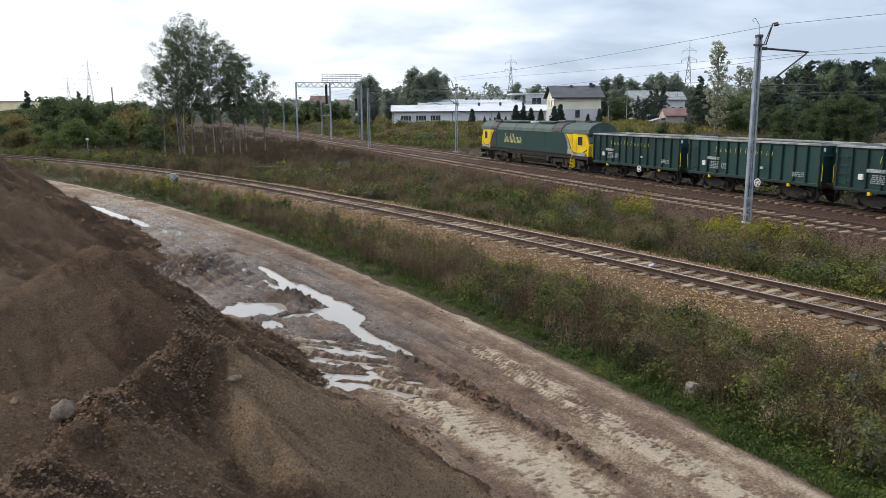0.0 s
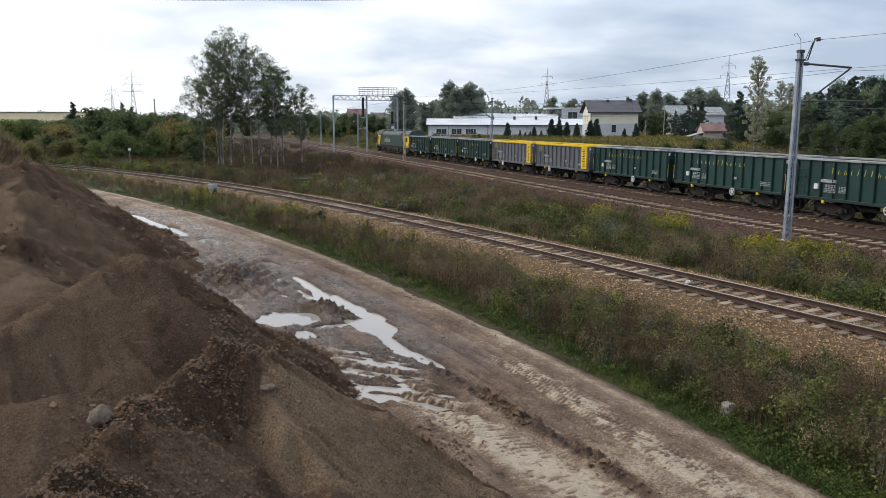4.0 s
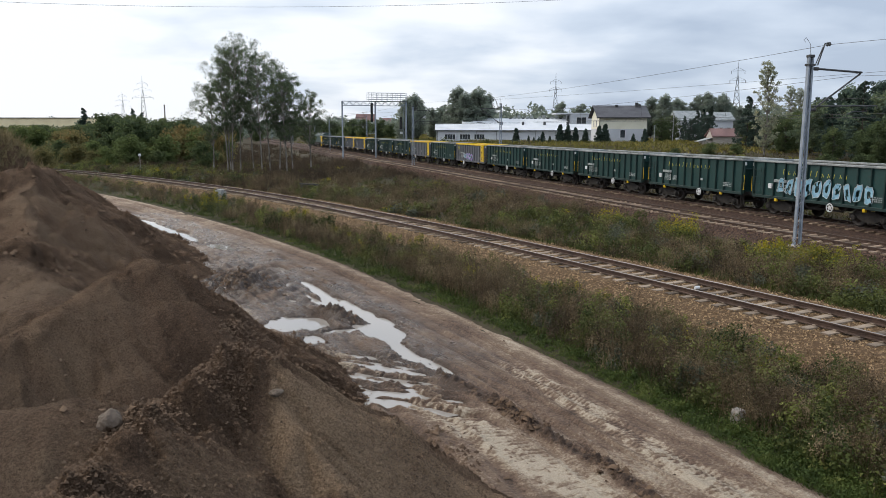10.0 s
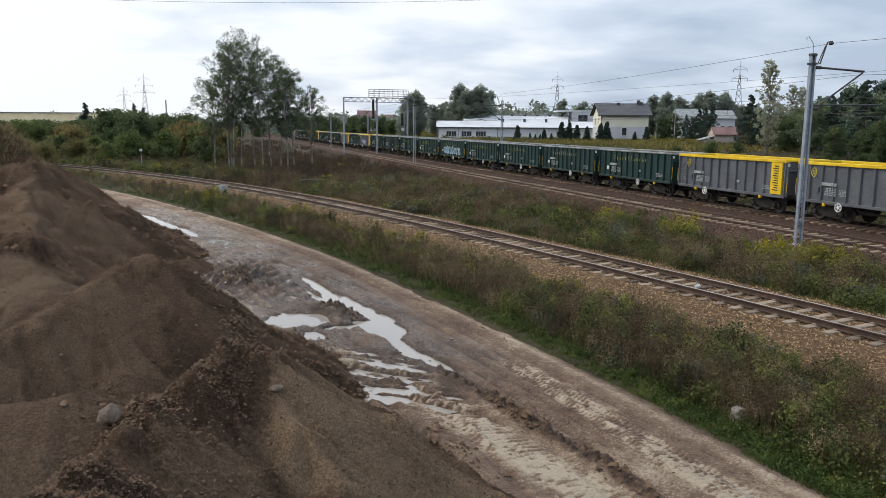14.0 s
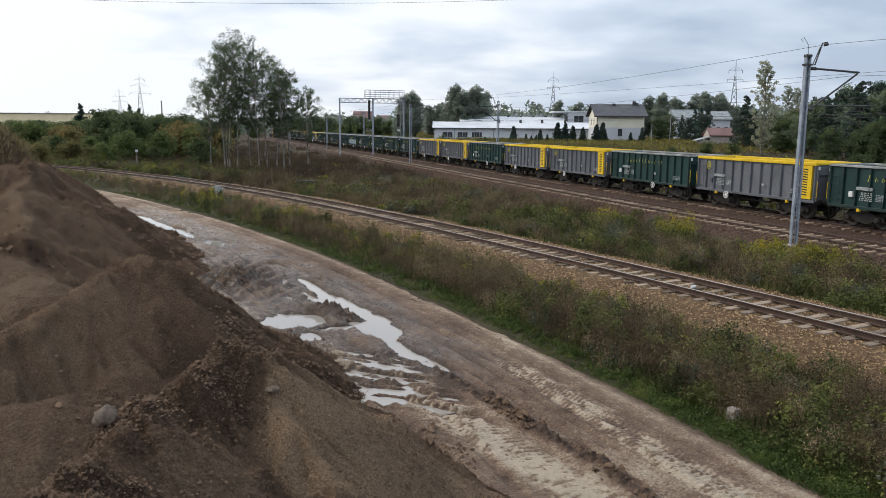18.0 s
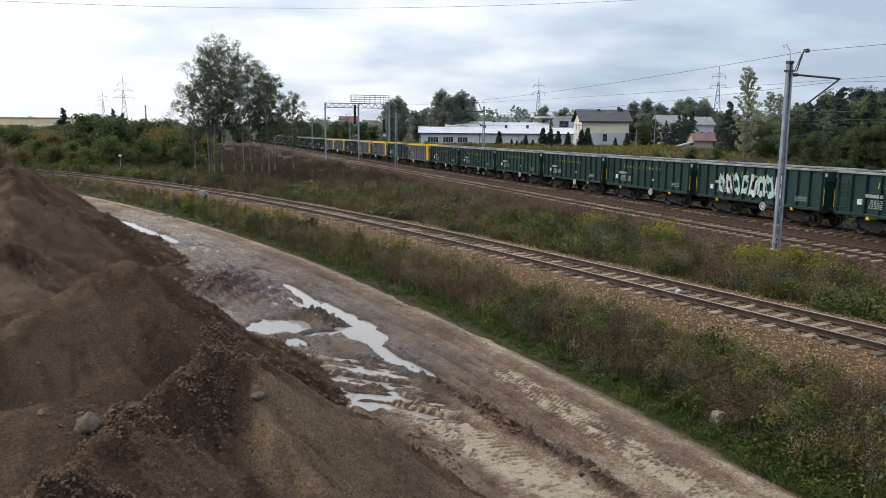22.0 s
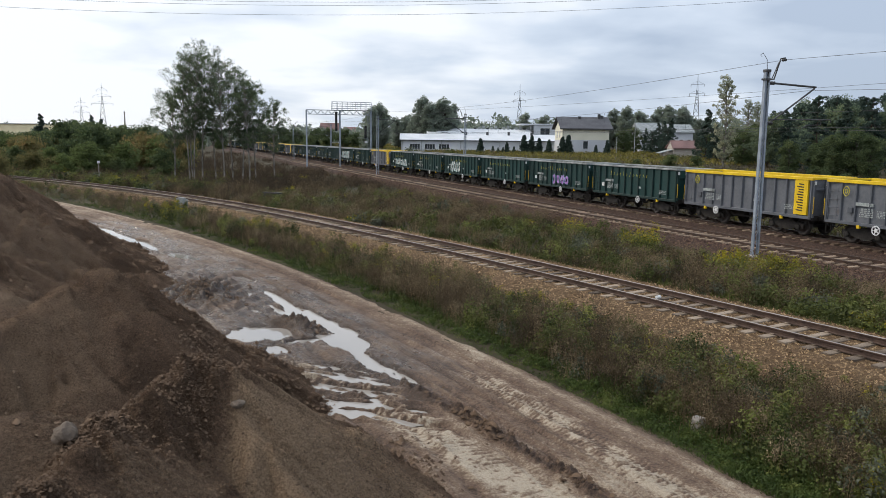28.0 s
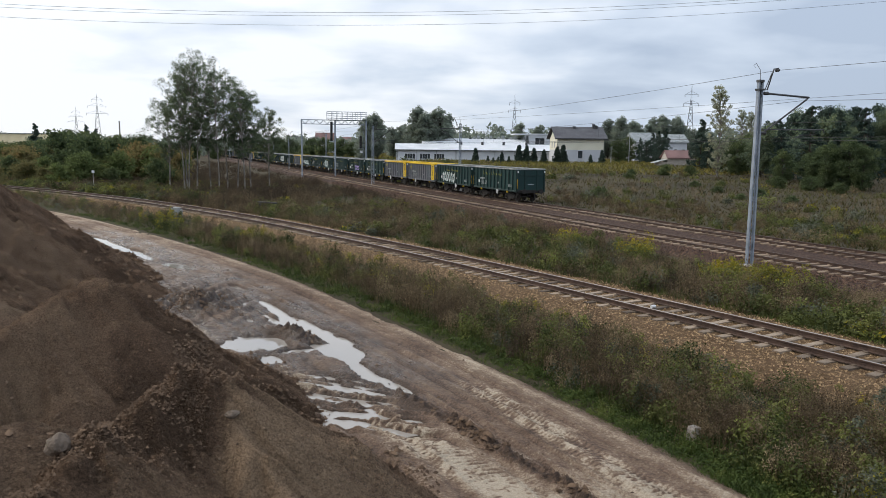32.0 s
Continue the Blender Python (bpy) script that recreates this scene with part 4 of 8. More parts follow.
def sweep(points, prof):
    """A closed profile (across, up) carried along points; returns a Geo."""
    g, n = Geo(), len(prof)
    v = []
    for i, p in enumerate(points):
        d = (points[min(i + 1, len(points) - 1)] - points[max(i - 1, 0)])
        d.z = 0
        d.normalize()
        a = Vector((-d.y, d.x, 0))
        v += [p + a * o + Vector((0, 0, h)) for o, h in prof]
    f = [(i * n + j, i * n + (j + 1) % n, (i + 1) * n + (j + 1) % n, (i + 1) * n + j) for i in range(len(points) - 1) for j in range(n)]
    f += [tuple(range(n)), tuple(range((len(points) - 1) * n, len(points) * n))]
    return g.add(v, f)


RAIL_PROF = [(-0.07, -0.172), (0.07, -0.172), (0.07, -0.158), (0.012, -0.135), (0.012, -0.05), (0.036, -0.038), (0.036, -0.008), (-0.036, -0.008), (-0.036, -0.038), (-0.012, -0.05), (-0.012, -0.135), (-0.07, -0.158)]
HEAD_PROF = [(-0.034, -0.0075), (0.034, -0.0075), (0.03, 0.0), (-0.03, 0.0)]


def sleeper_mesh(name, mat, half=1.25):
    g = Geo()
    # waisted: high under the rails, lower in the middle
    for s in (-1, 1):
        g.prism([(-0.14, 0), (0.14, 0), (0.115, 0.2), (-0.115, 0.2)], s * 0.42, s * half)
    g.prism([(-0.125, 0), (0.125, 0), (0.105, 0.196), (-0.105, 0.196)], -0.42, 0.42)
    for s in (-0.83, -0.67, 0.67, 0.83):
        g.box(-0.05, 0.05, s - 0.035, s + 0.035, 0.2, 0.235)
    return g.mesh(name, mat)


def bed(points, mat, top, foot, z_top, seed, name, label, trough=0.0):
    """Ballast bed: rough-topped bank along points."""
    offs = np.concatenate([np.linspace(-foot, -top, 7), np.linspace(-top, top, 15)[1:-1], np.linspace(top, foot, 7)])
    V = []
    for i, p in enumerate(points):
        d = points[min(i + 1, len(points) - 1)] - points[max(i - 1, 0)]
        d.normalize()
        for o in offs:
            h = z_top if abs(o) <= top else z_top - (abs(o) - top) / (foot - top) * (z_top + 0.55)
            V.append((p.x - d.y * o, p.y + d.x * o, p.z + h))
    V = np.array(V)
    V[:, 2] += 0.035 * fbm(V[:, 0], V[:, 1], 2.1, seed, 3)
    ob = new(name, array_mesh(name, V, grid_faces(len(offs), len(points)), mat, True))
    tagged(ob, label, "ballast", kind="structure")
    return V


def stones(points, lo, hi, n, size, mat, seed, name, label, z_top, top, foot):
    """Loose ballast stones strewn along a bed."""
    rng = np.random.default_rng(seed)
    P = np.array([(p.x, p.y, p.z) for p in points])
    seg = rng.uniform(lo, hi, n)
    i = np.clip((seg * (len(P) - 1)).astype(int), 0, len(P) - 2)
    t = (seg * (len(P) - 1) - i)[:, None]
    c = P[i] * (1 - t) + P[i + 1] * t
    d = P[i + 1] - P[i]
    d /= np.linalg.norm(d, axis=1)[:, None]
    o = rng.uniform(-foot, foot, n)
    h = np.where(np.abs(o) <= top, z_top, z_top - (np.abs(o) - top) / (foot - top) * (z_top + 0.55))
    c = c + np.stack([-d[:, 1] * o, d[:, 0] * o, h + 0.01], -1)
    s = size * rng.uniform(0.5, 1.3, n)
    base = np.array([(1, 0.2, -0.2), (-0.6, 0.9, -0.2), (-0.5, -0.9, -0.2), (0.1, 0.1, 0.85)])
    v = base[None] + rng.normal(0, 0.2, (n, 4, 3))
    ang = rng.uniform(0, 6.28, n)
    ca, sa = np.cos(ang)[:, None], np.sin(ang)[:, None]
    v = np.stack([v[..., 0] * ca - v[..., 1] * sa, v[..., 0] * sa + v[..., 1] * ca, v[..., 2]], -1) * s[:, None, None] + c[:, None]
    f = np.array([(0, 1, 3), (1, 2, 3), (2, 0, 3)])
    F = (f[None] + 4 * np.arange(n)[:, None, None]).reshape(-1, 3)
    ob = new(name, array_mesh(name, v.reshape(-1, 3), F, mat))
    tagged(ob, label, "gravel", kind="stuff")


def railway(points, name, label, sl_mesh, s0, s1, step, rest, head=RAIL_DARK, lift=0.0):
    """Two rails and their sleepers along points; sleepers nearest are pieces, the rest joined."""
    top = thing(name, label, "railway track")
    for off in (-0.752, 0.752):
        rail = part("rail", sweep(points, [(a + off, z) for a, z in RAIL_PROF]), RAIL, top)
        part("rail_head", sweep(points, [(a + off, z) for a, z in HEAD_PROF]), head, rail, "worn running surface")
    P = np.array([(p.x, p.y, p.z) for p in points])
    L = np.concatenate([[0], np.cumsum(np.linalg.norm(np.diff(P, axis=0), axis=1))])
    jig = random.Random(len(points))
    far = Geo()
    s = s0
    while s < L[-1] and s < rest:
        p = [np.interp(s, L, P[:, k]) for k in range(3)]
        q = [np.interp(s + 0.3, L, P[:, k]) for k in range(3)]
        ang = math.degrees(math.atan2(q[1] - p[1], q[0] - p[0]))
        m = pose(p[0], p[1], p[2] - 0.385 + lift + jig.uniform(-0.008, 0.008), rz=ang + jig.uniform(-1.2, 1.2))
        if s < s1:
            part("sleeper", sl_mesh, None, top, at=m)
        else:
            far.add([m @ Vector(c) for c in ((-0.12, -1.25, 0.2), (0.12, -1.25, 0.2), (0.12, 1.25, 0.2), (-0.12, 1.25, 0.2))], [(0, 1, 2, 3)])
        s += step
    if far.v:
        tagged(part("far_sleepers", far, SLEEPER, top), kind="stuff")
    return top


line_a = [on_track(s) for s in np.arange(-560, 900, 4.0)]
line_b = [on_track(s, SPACING) for s in np.arange(-560, 900, 4.0)]
sy = np.arange(-30, 150, 0.8)
line_c = [Vector((float(siding_x(y)), float(y), -0.02)) for y in sy]
fine_a = [on_track(s, SPACING / 2) for s in np.concatenate([np.arange(-40, 130, 0.5), np.arange(130, 900, 6)])]
bed(fine_a, BALLAST_BROWN, SPACING / 2 + 2.0, SPACING / 2 + 4.4, -0.185, 4, "double_track_bed", "rust-brown ballast bed of the double track")
bed(line_c, BALLAST_TAN, 1.75, 4.7, -0.225, 7, "siding_bed", "tan stone ballast bed of the siding")
MESH_SL = sleeper_mesh("sleeper", SLEEPER)
MESH_SL2 = sleeper_mesh("sleeper", SLEEPER_OLD)

# ---------------------------------------------------------------- the train
PITCH = 10.965                       # wagon length over buffers
BODY = PITCH / 2 - 0.46              # half length of a wagon's body


def strokes(x0, x1, z0, z1, y, n, slant=0.3, seed=1, thick=0.042):
    """A plain slanted row of strokes standing for a company's name."""
    rng = random.Random(seed)
    g = Geo()
    w = (x1 - x0) / n
    s = 1 if y > 0 else -1
    for i in range(n):
        xa = x0 + w * (i + 0.15)
        h = (z1 - z0) * (1.0 if i in (11, 7, 6, 5) else 0.66)
        dx = slant * h
        g.add([(xa, y, z0), (xa + thick, y, z0), (xa + thick - s * dx, y, z0 + h), (xa - s * dx, y, z0 + h)], [(0, 1, 2, 3)])
        # a second, shorter stroke or a dash beside it
        h2 = (z1 - z0) * rng.choice((0.0, 0.0, 0.3, 0.45))
        xb = xa - s * (thick + 0.07)
        if h2:
            g.add([(xb, y, z0 + 0.02), (xb + thick * 0.8, y, z0 + 0.02), (xb + thick * 0.8 - s * slant * h2, y, z0 + h2), (xb - s * slant * h2, y, z0 + h2)], [(0, 1, 2, 3)])
    return g


def bars(x0, x1, z0, z1, y, rows, seed):
    """Rows of short bars for small stencilled writing."""
    rng = random.Random(seed)
    g = Geo()
    h = (z1 - z0) / rows
    for r in range(rows):
        x = x0
        while x < x1 - 0.03:
            w = min(rng.uniform(0.04, 0.16), x1 - x)
            g.add([(x, y, z0 + r * h), (x + w, y, z0 + r * h), (x + w, y, z0 + r * h + h * 0.6), (x, y, z0 + r * h + h * 0.6)], [(0, 1, 2, 3)])
            x += w + rng.uniform(0.03, 0.07)
    return g


def wheel_prof():
    return [(0.06, -0.10), (0.2, -0.09), (0.22, -0.05), (0.37, -0.03), (0.385, -0.068), (0.455, -0.066), (0.462, 0.03), (0.49, 0.045), (0.49, 0.068), (0.39, 0.068), (0.36, 0.02), (0.2, 0.03), (0.06, 0.06)]


WHEEL_MESH = Geo().lathe(wheel_prof(), n=20).mesh("wheel", WHEEL, True)
WHEEL_MESH_B = Geo().lathe([(r, -h) for r, h in wheel_prof()], n=20).mesh("wheel", WHEEL, True)


def bogie(parent, x, base=0.9, name="bogie"):
    b = part(name, Geo().box(x - 0.22, x + 0.22, -0.95, 0.95, 0.55, 0.82, 0.03), BOGIE, parent)
    for s in (-1, 1):
        g = Geo()
        # side frame dips between the axle boxes
        g.prism([(x - base - 0.32, 0.42), (x - base - 0.32, 0.66), (x - base + 0.25, 0.74), (x - 0.3, 0.86), (x + 0.3, 0.86), (x + base - 0.25, 0.74), (x + base + 0.32, 0.66), (x + base + 0.32, 0.42),
                 (x + base - 0.3, 0.42), (x + 0.35, 0.30), (x - 0.35, 0.30), (x - base + 0.3, 0.42)], s * 0.98, s * 1.10)
        part("side_frame", g, BOGIE, b)
        for k in (-1, 1):
            part("axle_box", Geo().lathe([(0.15, 0), (0.15, 0.1), (0.09, 0.14)], (x + k * base, s * 1.10 if s > 0 else s * 1.10 - 0.14, 0.47), "y", 12), BOGIE, b)
        g = Geo()
        for k in (-0.2, 0, 0.2):
            g.lathe([(0.055, 0.33), (0.07, 0.4), (0.055, 0.47), (0.07, 0.54), (0.055, 0.6)], (x + k, s * 1.04, 0), "z", 8)
        part("bolster_spring", g, BOGIE, b)
    for k in (-1, 1):
        axle = part("axle", Geo().tube((x + k * base, -1.0, 0.49), (x + k * base, 1.0, 0.49), 0.08, n=10), WHEEL, b)
        part("wheel", WHEEL_MESH, None, axle, at=pose(x + k * base, -0.76, 0.49))
        part("wheel", WHEEL_MESH_B, None, axle, at=pose(x + k * base, 0.76, 0.49))
    return b


def wagon(grey):
    """Four-axle open wagon, its long side along x, nose towards +x."""
    paint, rib = (GREY, GREY_DARKENED) if grey else (GREEN, GREEN_DARKENED)
    top_z, low = 3.13, 1.06
    w = thing("open_wagon", "slate-grey open freight wagon with yellow capping" if grey else "dark green open freight wagon with grey capping", "wagon", group="wagons of the train")
    for s in (-1, 1):
        side = part("side_wall", Geo().box(-BODY, BODY, s * 1.37 - 0.03, s * 1.37 + 0.03, low, top_z - 0.1), paint, w)
        n = 12
        if s < 0:
            # the side away from the road
            g = Geo()
            for i in range(n + 1):
                x = -BODY + 0.06 + (2 * BODY - 0.12) * i / n
                g.box(x - 0.05, x + 0.05, -1.475, -1.40, low + 0.02, top_z - 0.1)
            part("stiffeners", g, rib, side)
            part("top_rail", Geo().box(-BODY - 0.02, BODY + 0.02, -1.51, -1.31, top_z - (0.16 if grey else 0.11), top_z, 0.015), YELLOW if grey else CAPPING, side)
            part("sill", Geo().box(-BODY, BODY, -1.50, -1.40, low - 0.09, low + 0.07, 0.02), rib, side)
            continue
        for i in range(n + 1):
            x = -BODY + 0.06 + (2 * BODY - 0.12) * i / n
            g = Geo().prism([(x - 0.06, s * 1.40), (x + 0.06, s * 1.40), (x + 0.035, s * 1.50), (x - 0.035, s * 1.50)], low + 0.02, top_z - 0.1)
            g.v = [(a, c, b) for a, b, c in g.v]
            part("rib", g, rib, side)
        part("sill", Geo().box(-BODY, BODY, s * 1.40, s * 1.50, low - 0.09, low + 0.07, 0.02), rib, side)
        part("top_rail", Geo().box(-BODY - 0.02, BODY + 0.02, s * 1.40 - 0.09, s * 1.40 + 0.11, top_z - (0.16 if grey else 0.11), top_z, 0.015), YELLOW if grey else CAPPING, side,
             "yellow capping" if grey else "scuffed grey capping")
        # writing: company strokes, stencils, plates
        y = s * 1.503
        if not grey:
            tagged(part("name_strokes", strokes(-1.9, 2.9, 2.38, 2.70, y, 12, 0.22, 4, 0.036), DULL_YELLOW, side, "faded yellow slanted lettering strokes"), kind="stuff")
        else:
            x0 = s * -(BODY - 0.25)
            part("name_panel", Geo().box(min(x0, x0 + s * 0.86), max(x0, x0 + s * 0.86), s * 1.40 if s > 0 else s * 1.512, s * 1.512 if s > 0 else s * 1.40, low + 0.12, top_z - 0.17), YELLOW, side, "yellow panel with dark upright strokes")
            g = Geo()
            for i in range(11):
                zz = low + 0.3 + i * 0.135
                xa = x0 + s * 0.26
                g.add([(xa, s * 1.516, zz), (xa + s * (0.34 if i % 3 else 0.44), s * 1.516, zz + 0.02), (xa + s * (0.34 if i % 3 else 0.44), s * 1.516, zz + 0.085), (xa, s * 1.516, zz + 0.065)], [(0, 1, 2, 3)])
            part("name_strokes", g, BLACK, side, "dark green strokes up the panel")
            xe = s * (BODY - 1.18)
            g = Geo()
            # two linked loops, one above the other
            g.path([(xe + (0.15 + 0.03 * math.cos(2 * a)) * math.cos(a), y, 2.58 + 0.24 * math.sin(a)) for a in np.linspace(0, 2 * math.pi, 17)], 0.02, 4)
            g.path([(xe + 0.08 * math.cos(a), y, 2.58 + 0.10 * math.sin(a)) for a in np.linspace(0, 2 * math.pi, 13)], 0.02, 4)
            part("emblem", g, DULL_YELLOW, side, "faded yellow emblem")
        lx = s * (BODY - 2.0)
        tagged(part("stencil", bars(min(lx, lx - s * 0.75), max(lx, lx - s * 0.75), 1.42, 1.86, y, 5, 2), MARK, side), kind="stuff")
        tagged(part("stencil", bars(min(lx - s * 0.95, lx - s * 1.4), max(lx - s * 0.95, lx - s * 1.4), 1.45, 1.8, y, 5, 3), MARK, side), kind="stuff")
        part("label_plate", Geo().box(min(lx + s * 0.25, lx - s * 0.7), max(lx + s * 0.25, lx - s * 0.7), min(s * 1.40, s * 1.50), max(s * 1.40, s * 1.50), 1.92, 2.08, 0.01), MARK, side, "pale stencilled number plate")
        part("document_box", Geo().box(min(lx + s * 0.42, lx + s * 0.68), max(lx + s * 0.42, lx + s * 0.68), min(s * 1.40, s * 1.51), max(s * 1.40, s * 1.51), 1.55, 1.82, 0.01), WHITE if not grey else rib, side)
        sx = s * -(BODY - 0.95)
        tagged(part("stencil", bars(min(sx, sx + s * 0.8), max(sx, sx + s * 0.8), 1.4, 1.68, y, 3, 7), MARK, side), kind="stuff")
        part("white_patch", Geo().box(min(-s * 1.0, -s * 1.25), max(-s * 1.0, -s * 1.25), min(y, y + s * 0.004), max(y, y + s * 0.004), 1.62, 1.76), MARK, side)
        # door ladder at the leading end, yellow grab rails, jacking brackets, hand wheel
        g = Geo()
        for z in (1.35, 1.75, 2.15, 2.55):
            g.tube((s * (BODY - 0.72), s * 1.53, z), (s * (BODY - 0.2), s * 1.53, z), 0.018, n=5)
            for x in (0.72, 0.2):
                g.tube((s * (BODY - x), s * 1.40, z), (s * (BODY - x), s * 1.53, z), 0.014, n=5)
        for x in (0.72, 0.2):
            g.tube((s * (BODY - x), s * 1.53, 1.2), (s * (BODY - x), s * 1.53, 2.7), 0.014, n=5)
        part("ladder", g, rib, side)
        for x in (-BODY + 0.02, BODY - 0.02):
            part("grab_rail", Geo().path([(x, s * 1.40, 1.3), (x + math.copysign(0.14, x), s * 1.44, 1.3), (x + math.copysign(0.14, x), s * 1.44, 2.15), (x, s * 1.40, 2.15)], 0.016), YELLOW, side, "yellow grab rail")
        for x in (-3.05, 3.05):
            part("jacking_bracket", Geo().box(x - 0.09, x + 0.09, s * 1.44 - 0.07, s * 1.44 + 0.07, 0.84, 1.02, 0.02), YELLOW, side, "yellow jacking bracket")
        hx = (s * -0.9) if not grey else s * 2.05
        g = Geo()
        ring = [(hx + 0.21 * math.cos(a), s * 1.5, 0.86 + 0.21 * math.sin(a)) for a in np.linspace(0, 2 * math.pi, 15)]
        g.path(ring, 0.028, 5)
        for a in range(5):
            g.tube((hx, s * 1.5, 0.86), (hx + 0.2 * math.cos(a * 1.257), s * 1.5, 0.86 + 0.2 * math.sin(a * 1.257)), 0.022, n=4)
        g.lathe([(0.09, -0.02), (0.09, 0.02)], (hx, s * 1.5, 0.86), "y", 10)
        part("hand_wheel", g, WHITE, w, "white spoked brake hand wheel")
    for s in (-1, 1):
        x = s * BODY
        end = part("end_wall", Geo().box(min(x - s * 0.06, x), max(x - s * 0.06, x), -1.34, 1.34, low, top_z - 0.1), paint, w)
        part("end_capping", Geo().box(min(x - s * 0.1, x + s * 0.06), max(x - s * 0.1, x + s * 0.06), -1.31, 1.31, top_z - 0.12, top_z, 0.012), YELLOW if grey else CAPPING, end)
        for yy in (-1.36, -0.62, 0.62, 1.36):
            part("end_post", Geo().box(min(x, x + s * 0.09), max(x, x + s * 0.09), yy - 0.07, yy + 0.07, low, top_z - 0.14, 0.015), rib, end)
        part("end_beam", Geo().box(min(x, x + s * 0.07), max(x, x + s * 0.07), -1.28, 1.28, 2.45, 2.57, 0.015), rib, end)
        part("end_label", Geo().box(min(x + s * 0.092, x + s * 0.097), max(x + s * 0.092, x + s * 0.097), 1.29, 1.43, 2.75, 2.93), WHITE, end, "small white end label")
        part("end_label", Geo().box(min(x + s * 0.092, x + s * 0.097), max(x + s * 0.092, x + s * 0.097), -1.43, -1.29, 2.75, 2.93), WHITE, end, "small white end label")
        part("end_stencil", Geo().box(min(x + s * 0.003, x + s * 0.006), max(x + s * 0.003, x + s * 0.006), -0.3, 0.3, 1.65, 1.72), MARK, end)
        part("headstock", Geo().box(min(x - s * 0.2, x + s * 0.02), max(x - s * 0.2, x + s * 0.02), -1.35, 1.35, 0.88, 1.16, 0.02), BOGIE, w)
        for yy in (-0.875, 0.875):
            buf = Geo().lathe([(0.13, 0.0), (0.13, 0.2), (0.085, 0.22), (0.085, 0.36), (0.22, 0.38), (0.22, 0.43)], (0, 0, 0), "x", 14)
            buf.v = [(x + s * a, yy + b, 1.05 + c) for a, b, c in buf.v]
            part("buffer", buf, BOGIE, w)
        part("screw_coupling", Geo().path([(x, 0, 1.02), (x + s * 0.22, 0, 0.86), (x + s * 0.44, 0, 1.0)], 0.035), BOGIE, w)
        for yy in (-0.4, 0.4):
            part("brake_hose", Geo().path([(x, yy, 0.95), (x + s * 0.12, yy, 0.72), (x + s * 0.3, yy * 0.8, 0.62), (x + s * 0.44, yy * 0.7, 0.7)], 0.03), BLACK, w)
        for yy in (-1.3, 1.3):
            part("shunter_step", Geo().path([(x - s * 0.25, yy, 0.95), (x - s * 0.25, yy, 0.42), (x + s * 0.05, yy, 0.42), (x + s * 0.05, yy, 0.95)], 0.018, 4), BOGIE, w)
    part("floor", Geo().box(-BODY + 0.05, BODY - 0.05, -1.33, 1.33, low + 0.06, low + 0.16), LOAD, w, "dirty empty wagon floor")
    lining = Geo()
    for s in (-1, 1):
        lining.box(-BODY + 0.07, BODY - 0.07, s * 1.325 - 0.008, s * 1.325 + 0.008, low + 0.17, top_z - 0.12)
        lining.box(s * (BODY - 0.085) - 0.008, s * (BODY - 0.085) + 0.008, -1.3, 1.3, low + 0.17, top_z - 0.12)
    part("inner_lining", lining, RUSTY_IN, w, "scratched dirty inner walls")
    part("underframe", Geo().box(-BODY + 0.2, BODY - 0.2, -0.3, 0.3, 0.82, low, 0.02), BOGIE, w)
    part("brake_cylinder", Geo().tube((-0.4, -0.5, 0.72), (0.35, -0.5, 0.72), 0.17, n=12), BOGIE, w)
    part("air_reservoir", Geo().tube((0.5, 0.55, 0.7), (1.5, 0.55, 0.7), 0.18, n=12), BOGIE, w)
    g = Geo()
    for s in (-1, 1):
        g.prism([(-1.7, 1.0), (-1.2, 0.62), (1.2, 0.62), (1.7, 1.0), (1.5, 1.0), (1.12, 0.72), (-1.12, 0.72), (-1.5, 1.0)], s * 0.9, s * 0.96)
    part("truss_frame", g, BOGIE, w)
    bogie(w, -3.05)
    bogie(w, 3.05)
    return w


def graffiti(w, kind, seed, x0, x1, z0, z1):
    """Fat sprayed shapes with outlines, side by side on the wall that faces the road."""
    rng = random.Random(seed)
    y = 1.506
    n = max(3, int((x1 - x0) / 0.62))
    step = (x1 - x0) / n
    word = ("white", "pale blue", "purple", "pale teal")[kind]
    for i in range(n):
        cx, cz = x0 + step * (i + 0.5), (z0 + z1) / 2 + rng.uniform(-0.06, 0.06)
        hw, hh, lean = step * rng.uniform(0.36, 0.5), (z1 - z0) / 2 * rng.uniform(0.78, 1.0), rng.uniform(-0.22, 0.22)
        kinks = [rng.uniform(0.72, 1.08) for _ in range(18)]

        def at(a, grow=1.0):
            c, q = math.cos(a), math.sin(a)
            k = kinks[int(a / (2 * math.pi) * 18) % 18] * grow
            px, pz = math.copysign(abs(c) ** 0.55, c) * hw * k, math.copysign(abs(q) ** 0.55, q) * hh * k
            return cx + px + lean * pz, cz + pz
        ring = [at(2 * math.pi * (j + 0.5) / 18) for j in range(18)]
        hole = [at(2 * math.pi * (j + 0.5) / 18, 0.42) for j in range(18)]
        gap = rng.randrange(18)
        band = [j for j in range(18) if (j - gap) % 18 > rng.choice((0, 0, 2, 3))]
        g = Geo().add([(px, y, pz) for px, pz in ring] + [(px, y, pz) for px, pz in hole], [(j, (j + 1) % 18, 18 + (j + 1) % 18, 18 + j) for j in band])
        part("graffiti_shape", g, SPRAY[kind if kind != 3 or i % 3 else 0], w, word + " sprayed graffiti")
        y += 0.0006
        line = [(px, y, pz) for px, pz in (ring + ring[:1])]
        part("graffiti_outline", Geo().path(line, 0.016, 3), SPRAY[(3 if kind == 0 else 0) if kind != 2 else 1], w)
        y += 0.0006


